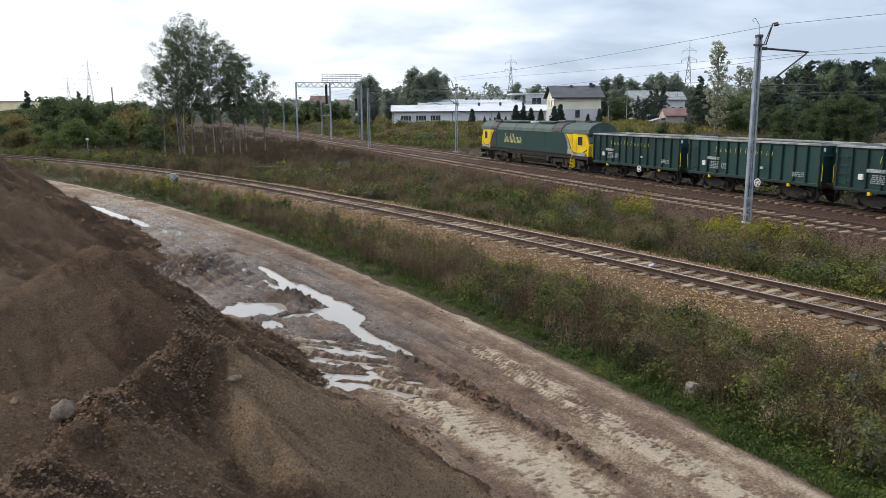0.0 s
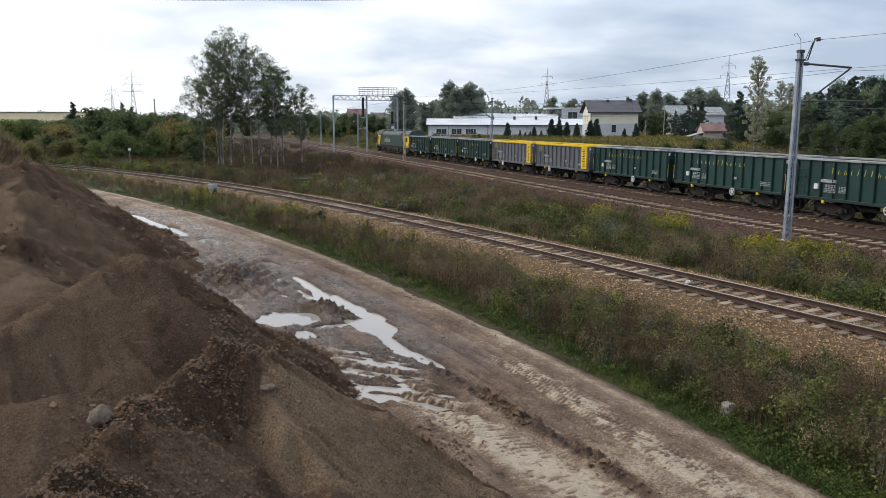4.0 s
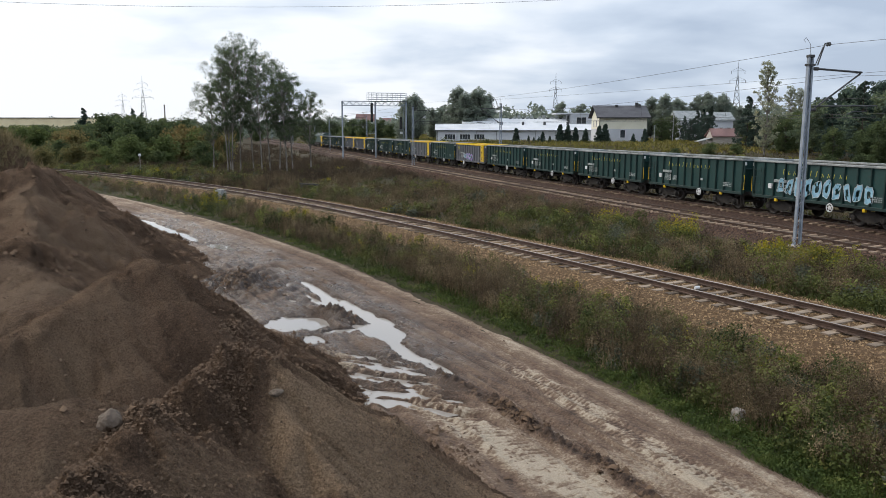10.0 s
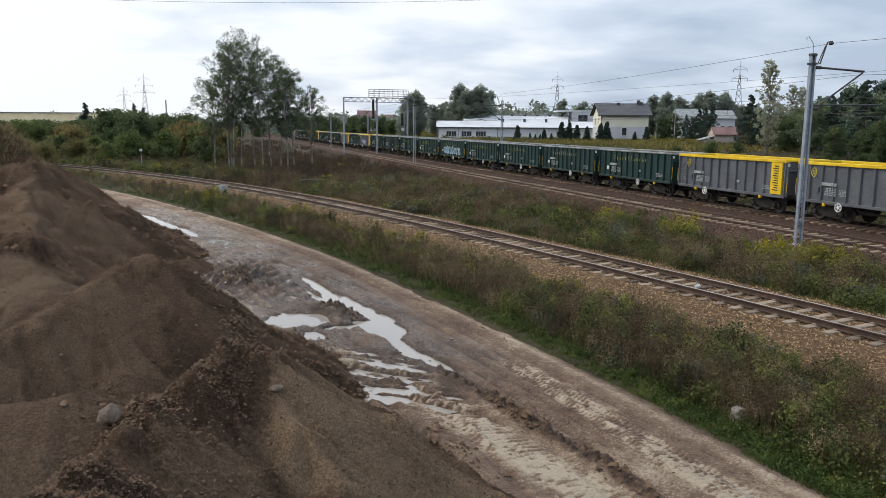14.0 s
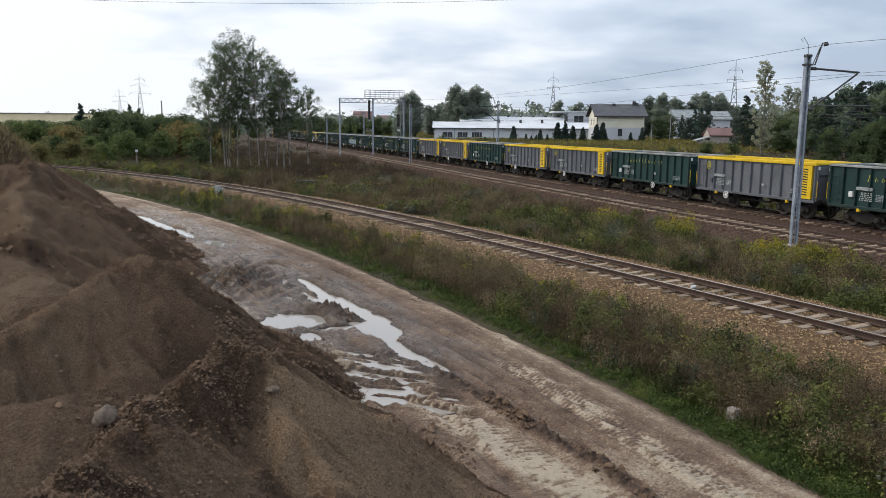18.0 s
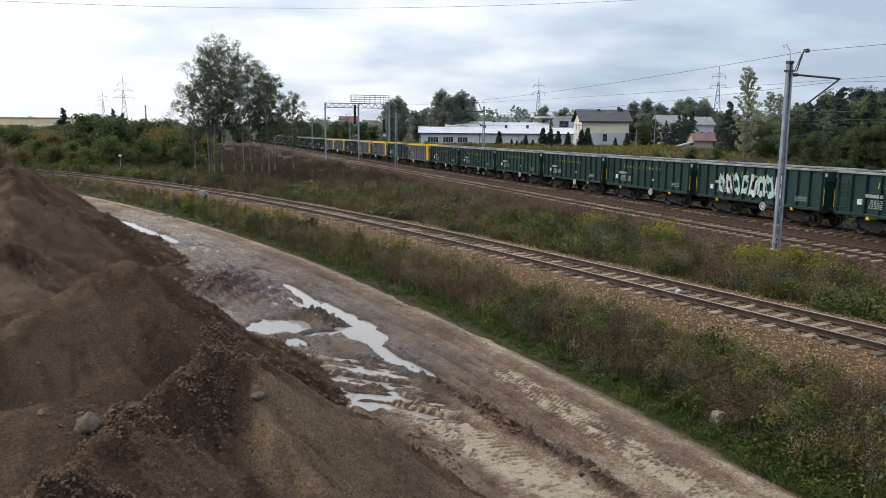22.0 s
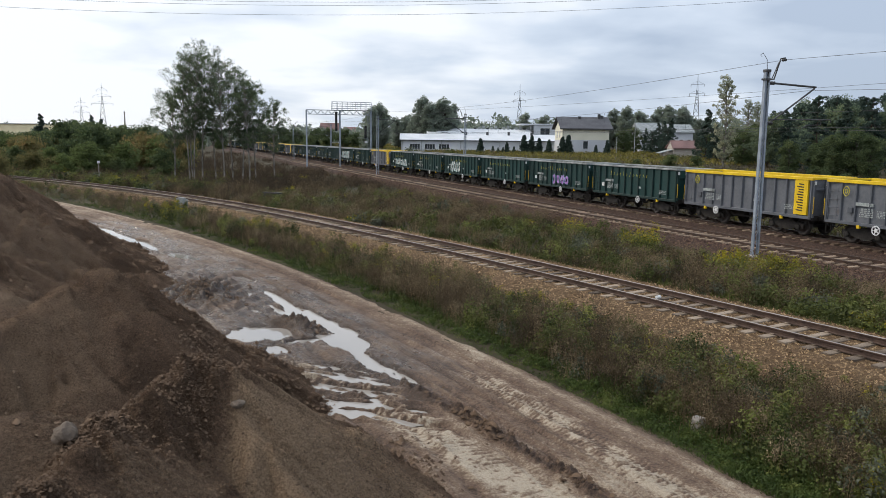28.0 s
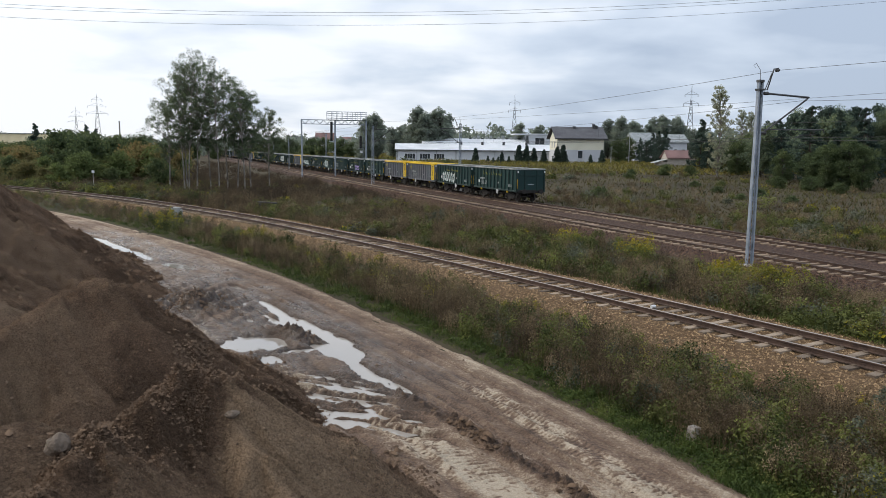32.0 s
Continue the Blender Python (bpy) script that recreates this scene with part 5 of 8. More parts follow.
def locomotive():
    """Six-axle diesel locomotive, nose towards +x; z = 0 at the rail."""
    w = thing("diesel_locomotive", "dark green six-axle diesel locomotive with yellow cab ends", "locomotive")
    half = 10.1
    cab = half - 2.25

    def roof_prof(hw, z0, zs, zt):
        return [(-hw, z0), (-hw, zs), (-hw * 0.93, zs + (zt - zs) * 0.35), (-hw * 0.72, zs + (zt - zs) * 0.72), (-hw * 0.35, zt - 0.03), (0, zt), (hw * 0.35, zt - 0.03), (hw * 0.72, zs + (zt - zs) * 0.72), (hw * 0.93, zs + (zt - zs) * 0.35), (hw, zs), (hw, z0)]
    part("body", Geo().box(-cab, cab, -1.32, 1.32, 1.3, 3.0), GREEN, w, "dark green body sides")
    part("roof", Geo().prism(roof_prof(1.31, 3.004, 3.02, 3.84), -cab, cab, "x"), ROOF_GREEN_LIT, w, "green rounded roof in a lighter, lit tone")
    for x in (-6.2, -4.4, -1.0, 2.6, 6.2):
        part("roof_seam", Geo().prism(roof_prof(1.325, 3.0, 3.03, 3.86), x - 0.04, x + 0.04, "x"), GREEN_DARKENED, w)
    for x, ln in ((-5.3, 0.7), (7.0, 0.6)):
        part("roof_grille", Geo().prism(roof_prof(1.33, 3.1, 3.12, 3.87), x - ln, x + ln, "x"), BLACK, w, "dark roof grille")
    part("underframe", Geo().box(-half, half, -1.3, 1.3, 1.02, 1.3, 0.03), BOGIE, w)
    for s in (-1, 1):
        y = s * 1.325
        part("louvre_panel", Geo().box(cab - 1.5, cab - 0.1, y - 0.006, y + 0.006, 1.42, 2.85), BLACK, w, "black louvred grille")
        g = Geo()
        for i in range(14):
            g.box(cab - 1.46, cab - 0.14, y - 0.012, y + 0.012, 1.48 + i * 0.097, 1.53 + i * 0.097)
        part("louvre_slats", g, STEEL_DARK, w)
        for x in (-cab + 1.1, -3.4, 0.2, 3.6):
            part("body_seam", Geo().box(x - 0.012, x + 0.012, y - 0.004, y + 0.004, 1.35, 2.98), GREEN_DARKENED, w)
        part("side_gutter", Geo().box(-cab, cab, y - 0.03, y + 0.02, 2.99, 3.04), GREEN_DARKENED, w)
        part("name_strokes", strokes(-s * 1.3 - 1.75 + s * 4.3, -s * 1.3 + 1.75 + s * 4.3, 1.9, 2.72, y + s * 0.004, 12, 0.2, 9, 0.09), CREAM_LETTER, w, "pale yellow slanted lettering strokes")
        for k in (-1, 1):
            flash = [(cab - 1.05, 2.98), (cab - 0.62, 2.55), (cab - 0.34, 2.1), (cab - 0.12, 1.72), (cab, 1.62), (cab, 2.98)]
            part("yellow_flash", Geo().add([(k * a, y + s * 0.007, b) for a, b in flash], [tuple(range(6))]), YELLOW, w, "yellow slanted cab-side flash")
            edge = [(k * a, y + s * 0.012, b) for a, b in flash[:5]]
            part("flash_edge", Geo().path(edge, 0.03), BLACK, w, "dark curved band beside the yellow")
            grey = [(cab - 1.05, 2.98), (cab - 0.62, 2.55), (cab - 0.34, 2.1), (cab - 0.12, 1.72), (cab, 1.62), (cab, 1.4), (cab - 0.75, 1.4), (cab - 0.68, 1.9), (cab - 0.9, 2.5), (cab - 1.3, 2.98)]
            part("grey_flash", Geo().add([(k * a, y + s * 0.0045, b) for a, b in grey], [tuple(range(10))]), CAPPING, w, "silver-grey curved band")
        part("sill_band", Geo().box(-cab + 0.2, cab - 0.2, y - 0.005, y + 0.03, 1.3, 1.4), BOGIE, w)
        for k in (-1, 1):
            x = k * (half - 0.1)
            part("handrail", Geo().path([(x - k * 2.1, s * 1.38, 1.15), (x - k * 2.1, s * 1.38, 2.4)], 0.02), YELLOW, w, "yellow handrail")
            g = Geo()
            for z in (0.35, 0.62, 0.9):
                g.box(x - k * 2.1 - 0.22, x - k * 2.1 + 0.22, s * 1.3 - 0.12, s * 1.3 + 0.12, z, z + 0.03)
            g.box(x - k * 2.1 - 0.24, x - k * 2.1 - 0.21, s * 1.3 - 0.1, s * 1.3 + 0.1, 0.35, 1.05)
            g.box(x - k * 2.1 + 0.21, x - k * 2.1 + 0.24, s * 1.3 - 0.1, s * 1.3 + 0.1, 0.35, 1.05)
            part("cab_steps", g, YELLOW if k < 0 else BOGIE, w, "yellow cab steps" if k < 0 else "dark cab steps")
    for k in (-1, 1):
        c = part("cab", Geo().add([(k * a, b, z) for a, b, z in (
            (cab, -1.32, 1.3), (cab, 1.32, 1.3), (cab, 1.32, 3.0), (cab, -1.32, 3.0),
            (half - 0.05, -1.2, 1.3), (half - 0.05, 1.2, 1.3), (half, 1.2, 2.1), (half, -1.2, 2.1), (half - 0.32, 1.2, 3.02), (half - 0.32, -1.2, 3.02))],
            [(0, 3, 9, 7, 4), (1, 5, 6, 8, 2), (4, 7, 6, 5), (7, 9, 8, 6), (3, 2, 8, 9), (0, 4, 5, 1), (0, 1, 2, 3)]), YELLOW, w, "yellow cab")
        g = Geo().prism([(-1.3, 3.0), (-1.22, 3.3), (-0.95, 3.62), (-0.46, 3.82), (0, 3.86), (0.46, 3.82), (0.95, 3.62), (1.22, 3.3), (1.3, 3.0)], k * cab, k * (half + 0.05), "x")
        part("cab_roof", g, ROOF_GREEN_LIT, c, "green cab roof hood")
        for yy in (-0.62, 0.62):
            part("windscreen", Geo().add([(k * (half + 0.004 - d), yy + o, z) for d, o, z in ((0.055, -0.48, 2.25), (0.055, 0.48, 2.25), (0.275, 0.48, 2.9), (0.275, -0.48, 2.9))], [(0, 1, 2, 3)]), WINDOW, c)
        for s in (-1, 1):
            g = Geo()
            g.box(min(k * (cab + 0.75), k * (cab + 1.35)), max(k * (cab + 0.75), k * (cab + 1.35)), s * 1.255 - 0.035, s * 1.255 + 0.035, 2.12, 2.78, 0.02)
            part("side_window", g, WINDOW, c)
            part("cab_door_seam", Geo().box(min(k * (cab + 0.1), k * (cab + 0.62)), max(k * (cab + 0.1), k * (cab + 0.62)), s * 1.305 - 0.012, s * 1.305 + 0.012, 1.36, 2.9), YELLOW, c)
            # dark curved edge of the yellow flash
            pts = [(k * cab, s * 1.335, 1.62), (k * (cab + 0.3), s * 1.325, 1.52), (k * (cab + 0.8), s * 1.30, 1.5), (k * (cab + 1.5), s * 1.25, 1.52), (k * (half - 0.25), s * 1.22, 1.8)]
            part("flash_edge", Geo().path(pts, 0.035), BLACK, c, "dark curved band round the yellow")
            part("grey_skirt", Geo().box(min(k * (cab + 0.05), k * (half - 0.3)), max(k * (cab + 0.05), k * (half - 0.3)), s * 1.27 - 0.05, s * 1.27 + 0.05, 1.3, 1.53), CAPPING, c)
            part("headlamp", Geo().lathe([(0.09, 0), (0.1, 0.05)], (k * (half - 0.04) if k > 0 else -half - 0.01, s * 0.8, 1.72), "x", 10), WHITE, c)
            buf = Geo().lathe([(0.14, 0.0), (0.14, 0.3), (0.09, 0.32), (0.09, 0.5), (0.24, 0.52), (0.24, 0.58)], (0, 0, 0), "x", 14)
            buf.v = [(k * (half - 0.05) + k * a, s * 0.875 + b, 1.05 + d) for a, b, d in buf.v]
            part("buffer", buf, BOGIE, w)
        part("buffer_beam", Geo().box(min(k * (half - 0.1), k * (half + 0.08)), max(k * (half - 0.1), k * (half + 0.08)), -1.3, 1.3, 0.7, 1.3, 0.02), BOGIE, w)
        part("snow_plough", Geo().box(min(k * (half - 0.05), k * (half + 0.05)), max(k * (half - 0.05), k * (half + 0.05)), -1.2, 1.2, 0.2, 0.55, 0.02), BOGIE, w)
        part("air_horn", Geo().box(k * (cab + 0.7) - 0.2, k * (cab + 0.7) + 0.2, -0.3, 0.3, 3.84, 3.98, 0.03), STEEL_DARK, w)
    # roof gear
    for x, hw, col, tag in ((4.4, 1.7, ROOF_GREEN_LIT, "green roof hatch"), (1.6, 0.9, GREEN_DARKENED, "green roof hatch"), (0.1, 0.28, METAL_ROOF, "small white roof hatch"), (-2.6, 1.4, GREEN_DARKENED, "green roof hatch")):
        part("roof_hatch", Geo().box(x - hw, x + hw, -0.8, 0.8, 3.72, 3.885, 0.03), col, w, tag)
    part("radiator_fan", Geo().box(6.4, 7.7, -0.85, 0.85, 3.7, 3.91, 0.04), STEEL_DARK, w)
    part("exhaust_silencer", Geo().box(-5.3, -4.0, -0.5, 0.5, 3.8, 4.0, 0.05), STEEL_DARK, w)
    part("fuel_tank", Geo().prism([(-1.2, 1.05), (-1.24, 0.75), (-1.0, 0.36), (1.0, 0.36), (1.24, 0.75), (1.2, 1.05)], -3.2, 1.2, "x"), BOGIE, w, "dark grimy fuel tank")
    for s in (-1, 1):
        for x, wd, z in ((1.75, 0.42, 0.5), (2.65, 0.36, 0.42), (-3.7, 0.3, 0.55)):
            box = part("equipment_box", Geo().box(x - wd, x + wd, s * 1.1 - 0.16, s * 1.1 + 0.16, z, 1.02, 0.03), BOGIE, w)
            part("box_lid", Geo().box(x - wd * 0.8, x + wd * 0.8, s * 1.27 - 0.015, s * 1.27 + 0.015, z + 0.1, 0.92), WHEEL, box)
        part("air_pipe", Geo().tube((-4.4, s * 1.29, 0.98), (4.4, s * 1.29, 0.98), 0.025, n=5), WHEEL, w)
        part("sand_hose", Geo().path([(-9.2, s * 1.1, 1.0), (-9.3, s * 1.0, 0.5), (-9.0, s * 0.8, 0.2)], 0.03), BLACK, w)
        part("sand_hose", Geo().path([(9.2, s * 1.1, 1.0), (9.3, s * 1.0, 0.5), (9.0, s * 0.8, 0.2)], 0.03), BLACK, w)
    for x in (-6.75, 6.75):
        b = part("bogie", Geo().box(x - 2.3, x + 2.3, -0.9, 0.9, 0.6, 0.92, 0.03), BOGIE, w)
        for s in (-1, 1):
            g = Geo().prism([(x - 2.6, 0.5), (x - 2.6, 0.85), (x - 1.4, 0.98), (x + 1.4, 0.98), (x + 2.6, 0.85), (x + 2.6, 0.5), (x + 1.6, 0.62), (x + 0.4, 0.62), (x - 0.4, 0.62), (x - 1.6, 0.62)], s * 1.02, s * 1.16)
            part("side_frame", g, BOGIE, b)
            for d in (-1.95, 0, 1.95):
                part("axle_box", Geo().box(x + d - 0.2, x + d + 0.2, s * 1.12 - 0.09, s * 1.12 + 0.09, 0.36, 0.7, 0.03), BOGIE, b)
                part("damper", Geo().tube((x + d + 0.35, s * 1.2, 0.5), (x + d + 0.5, s * 1.2, 0.98), 0.05, n=8), BOGIE, b)
        for d in (-1.95, 0, 1.95):
            ax = part("axle", Geo().tube((x + d, -1.05, 0.49), (x + d, 1.05, 0.49), 0.09, n=10), WHEEL, b)
            part("wheel", WHEEL_MESH, None, ax, at=pose(x + d, -0.76, 0.49))
            part("wheel", WHEEL_MESH_B, None, ax, at=pose(x + d, 0.76, 0.49))
    return w


def way(t):
    """Metres run by the join of locomotive and first wagon."""
    return 25.1417 + 14.92564 * t + 0.0277292 * t * t


ORDER = "GGGYYGGGYGY" + "GGGGGGGGG" + "YYGYYGYGGGGGGGYGGGGGGYYGG"
first_green, first_grey = wagon(False), wagon(True)
TRAIN = []
taken = {"G": False, "Y": False}
for i, kind in enumerate(ORDER):
    src = first_green if kind == "G" else first_grey
    if taken[kind]:
        ob = copy_thing(src, pose(0, 0, 0))
    else:
        ob, taken[kind] = src, True
    TRAIN.append((ob, -(i + 0.5) * PITCH))
# what sets single wagons apart
for number, kind, x0, x1, z0, z1, text in ((11, 2, -1.2, 1.2, 1.15, 2.0, "slate-grey open wagon with purple graffiti and yellow capping"), (16, 1, -3.6, 3.0, 1.2, 2.3, "dark green open wagon with pale blue graffiti"),
                                           (33, 3, -2.4, 3.0, 1.25, 2.7, "dark green open wagon covered with pale teal graffiti"), (36, 0, -2.6, 2.2, 1.2, 2.2, "dark green open wagon with white graffiti lettering"),
                                           (38, 0, -0.2, 2.6, 1.15, 2.5, "dark green open wagon with blocky white graffiti"), (40, 2, -2.2, 0.6, 1.2, 2.1, "dark green open wagon with purple graffiti"),
                                           (44, 0, -0.6, 3.2, 1.15, 2.3, "dark green open wagon with white graffiti")):
    ob = TRAIN[number - 1][0]
    graffiti(ob, kind, number, x0, x1, z0, z1)
    if number == 11:
        graffiti(ob, 1, 5, -0.4, 2.2, 1.3, 2.0)
    tagged(ob, text)
tagged(TRAIN[-1][0], "dark green open wagon at the train's tail")
TRAIN.append((locomotive(), 10.72))

# ---------------------------------------------------------------- overhead line


def lattice_mast(base, height, arm_dir, name="catenary_mast", bracket=True, lean=0.0, arm=2.75, label="galvanised lattice steel mast with a bracket arm over the tracks"):
    """Two channels laced together, a top bracket and a cantilever arm."""
    m = thing(name, label, "catenary mast", pose(*base, rz=HEADING), group="masts along the railway")
    sgn = 1 if arm_dir > 0 else -1            # +y local is N, towards the road
    half0, half1 = 0.17, 0.105
    for s in (-1, 1):
        g = Geo()
        p = [(0, s * half0, 0), (0, s * half1, height)]
        for (x0, x1, y0, y1) in ((-0.075, 0.075, 0.0, 0.018), (-0.075, -0.06, -0.05, 0.0), (0.06, 0.075, -0.05, 0.0)):
            g.add([(x, p[k][1] + s * y, p[k][2]) for k in (0, 1) for x, y in ((x0, y0), (x1, y0), (x1, y1), (x0, y1))], [(0, 1, 2, 3), (4, 5, 6, 7), (0, 1, 5, 4), (1, 2, 6, 5), (2, 3, 7, 6), (3, 0, 4, 7)])
        part("mast_leg", g, STEEL_BLUE, m)
    n = max(6, int(height / 0.42))
    for i in range(n):
        z0, z1 = 0.5 + (height - 0.7) * i / n, 0.5 + (height - 0.7) * (i + 1) / n
        h0, h1 = half0 + (half1 - half0) * z0 / height, half0 + (half1 - half0) * z1 / height
        s = 1 if i % 2 else -1
        g = Geo()
        for x in (-0.062, 0.062):
            g.tube((x, s * h0, z0), (x, -s * h1, z1), 0.014, n=4)
        part("lacing", g, STEEL_BLUE, m)
    part("foundation", Geo().box(-0.3, 0.3, -0.35, 0.35, -0.35, 0.12, 0.05), PALE_ROCK, m, "concrete foot")
    part("mast_cap", Geo().box(-0.11, 0.11, -0.15, 0.15, height, height + 0.12, 0.02), STEEL_DARK, m)
    part("collar", Geo().box(-0.13, 0.13, -0.17, 0.17, height - 0.35, height - 0.27), STEEL_DARK, m)
    if bracket:
        # cranked bracket that carries the earth wire above the mast
        b = part("earth_wire_bracket", Geo().path([(0, -0.12 * sgn * -1, height - 0.3), (0.02, sgn * 0.42, height - 0.3), (0.0, sgn * 0.72, height + 0.62), (0.0, sgn * 0.98, height + 0.66)], 0.032, 6), STEEL_DARK, m)
        part("bracket_stay", Geo().path([(0, sgn * 0.3, height - 0.26), (0.0, sgn * 0.62, height + 0.45)], 0.022, 5), STEEL_DARK, b)
        part("clamp", Geo().lathe([(0.05, -0.09), (0.075, -0.03), (0.05, 0.03), (0.075, 0.09)], (0, sgn * 0.93, height + 0.57), "x", 8), STEEL_DARK, b)
        part("jumper_loop", Geo().path([(0, 0, height + 0.1), (0.05, 0, height + 0.55), (0.3, 0.02, height + 0.86), (0.42, 0.05, height + 0.78), (0.3, 0.05, height + 0.68)], 0.012, 4), WIRE, b)
    if arm:
        c = part("cantilever_tube", Geo().tube((0, sgn * 0.1, height - 0.45), (0, sgn * (0.1 + arm), height - 0.56), 0.045, n=8), STEEL_DARK, m)
        part("strut_tube", Geo().tube((0, sgn * 0.15, height - 2.3), (0, sgn * (arm + 0.02), height - 0.62), 0.04, n=8), STEEL_DARK, c)
        ins = [(0.05, 0), (0.085, 0.05), (0.05, 0.09), (0.085, 0.14), (0.05, 0.18), (0.085, 0.23), (0.05, 0.28)]
        for z in (height - 0.46, height - 2.2):
            g = Geo().lathe(ins, (0, 0.2, z), "y", 10)
            if sgn < 0:
                g.v = [(x, -y, zz) for x, y, zz in g.v]
            part("insulator", g, STEEL_DARK, c)
        part("registration_arm", Geo().path([(0, sgn * 0.25, height - 2.05), (0, sgn * (arm + 1.1), height - 2.0), (0, sgn * (arm + 1.15), height - 2.12)], 0.03, 5), STEEL_DARK, c)
        part("steady_arm", Geo().path([(0, sgn * (arm + 0.55), height - 2.02), (0, sgn * (arm + 0.55), height - 2.24), (0, sgn * (arm - 0.3), height - 2.27), (0, sgn * (arm - 0.5), height - 2.4)], 0.024, 5), STEEL_DARK, c)
    return m


MAST_H = 8.25


def along(p):
    v = Vector((p[0], p[1], 0)) - Vector((A.x, A.y, 0))
    return v.dot(D), v.dot(N)


near_masts = [(15.8, 33.62), (-4.1, 106.5), (-27.0, 184.0)]
near_s = [along(p) for p in near_masts]
near_s.insert(0, (near_s[0][0] - 72, near_s[0][1]))
near_s += [(near_s[-1][0] + 75, near_s[-1][1]), (near_s[-1][0] + 150, near_s[-1][1])]
for s, off in near_s:
    lattice_mast(on_track(s, off, -0.32), MAST_H, -1, arm=2.75 if off > 7 else 2.4)
far_s = [(-75.0, -3.6), (-3.0 - 6, -3.6), (64.8, -3.6), (145.0, -3.6), (225.0, -3.6)]
far_s = [q for q in far_s if q[0] > 30 or q[0] < -30]
for s, off in far_s:
    lattice_mast(on_track(s, off, -0.32), MAST_H, 1, arm=2.6, label="galvanised lattice mast beyond the train with an arm over the track")


def hang(points, sag, r, n=14):
    """A wire through points, sagging between each two."""
    g = Geo()
    for p, q in zip(points, points[1:]):
        pts = [Vector(p).lerp(Vector(q), i / n) - Vector((0, 0, sag * 4 * (i / n) * (1 - i / n))) for i in range(n + 1)]
        g.path(pts, r, 4)
    return g


def wire(name, geo, label, category="wire"):
    ob = new(name, geo.mesh(name, WIRE))
    return tagged(ob, label, category, group="wires over the railway")


wire("earth_wire", hang([on_track(s, off - 0.93, MAST_H + 0.25) for s, off in near_s], 0.55, 0.011), "thin dark wire strung from mast top to mast top")
wire("earth_wire", hang([on_track(s, off + 0.93, MAST_H + 0.25) for s, off in far_s], 0.55, 0.011), "thin dark wire strung along the far masts")
for off, posts in ((SPACING, [q[0] for q in near_s]), (0.0, [q[0] for q in far_s])):
    wire("messenger_wire", hang([on_track(s, off, MAST_H - 1.05) for s in posts], 0.75, 0.010), "dark messenger wire over the track")
    wire("contact_wire", hang([on_track(s, off, 5.55) for s in posts], 0.05, 0.010), "dark contact wire over the track")
    drops = Geo()
    for a, b in zip(posts, posts[1:]):
        for k in range(1, 9):
            t = k / 9
            s = a + (b - a) * t
            z = MAST_H - 1.05 - 0.75 * 4 * t * (1 - t)
            drops.tube(on_track(s, off, 5.5), on_track(s, off, z), 0.006, n=3, caps=False)
    ob = wire("droppers", drops, "thin droppers between messenger and contact wire")
    tagged(ob, kind="stuff")

# high-voltage conductors over the scene, between pylons out of view
for y0, dz in ((66, 0.0), (66.5, 0.85), (67.5, 2.6), (65.5, 0.95)):
    pts = [Vector((-150, y0, 31.0 + dz)), Vector((150, y0, 39.7 + dz))]
    ob = new("power_line_wire", hang(pts, 20.2, 0.014, 60).mesh("power_line_wire", WIRE))
    tagged(ob, "thin high-voltage wire sagging high overhead", "wire", group="high-voltage wires")


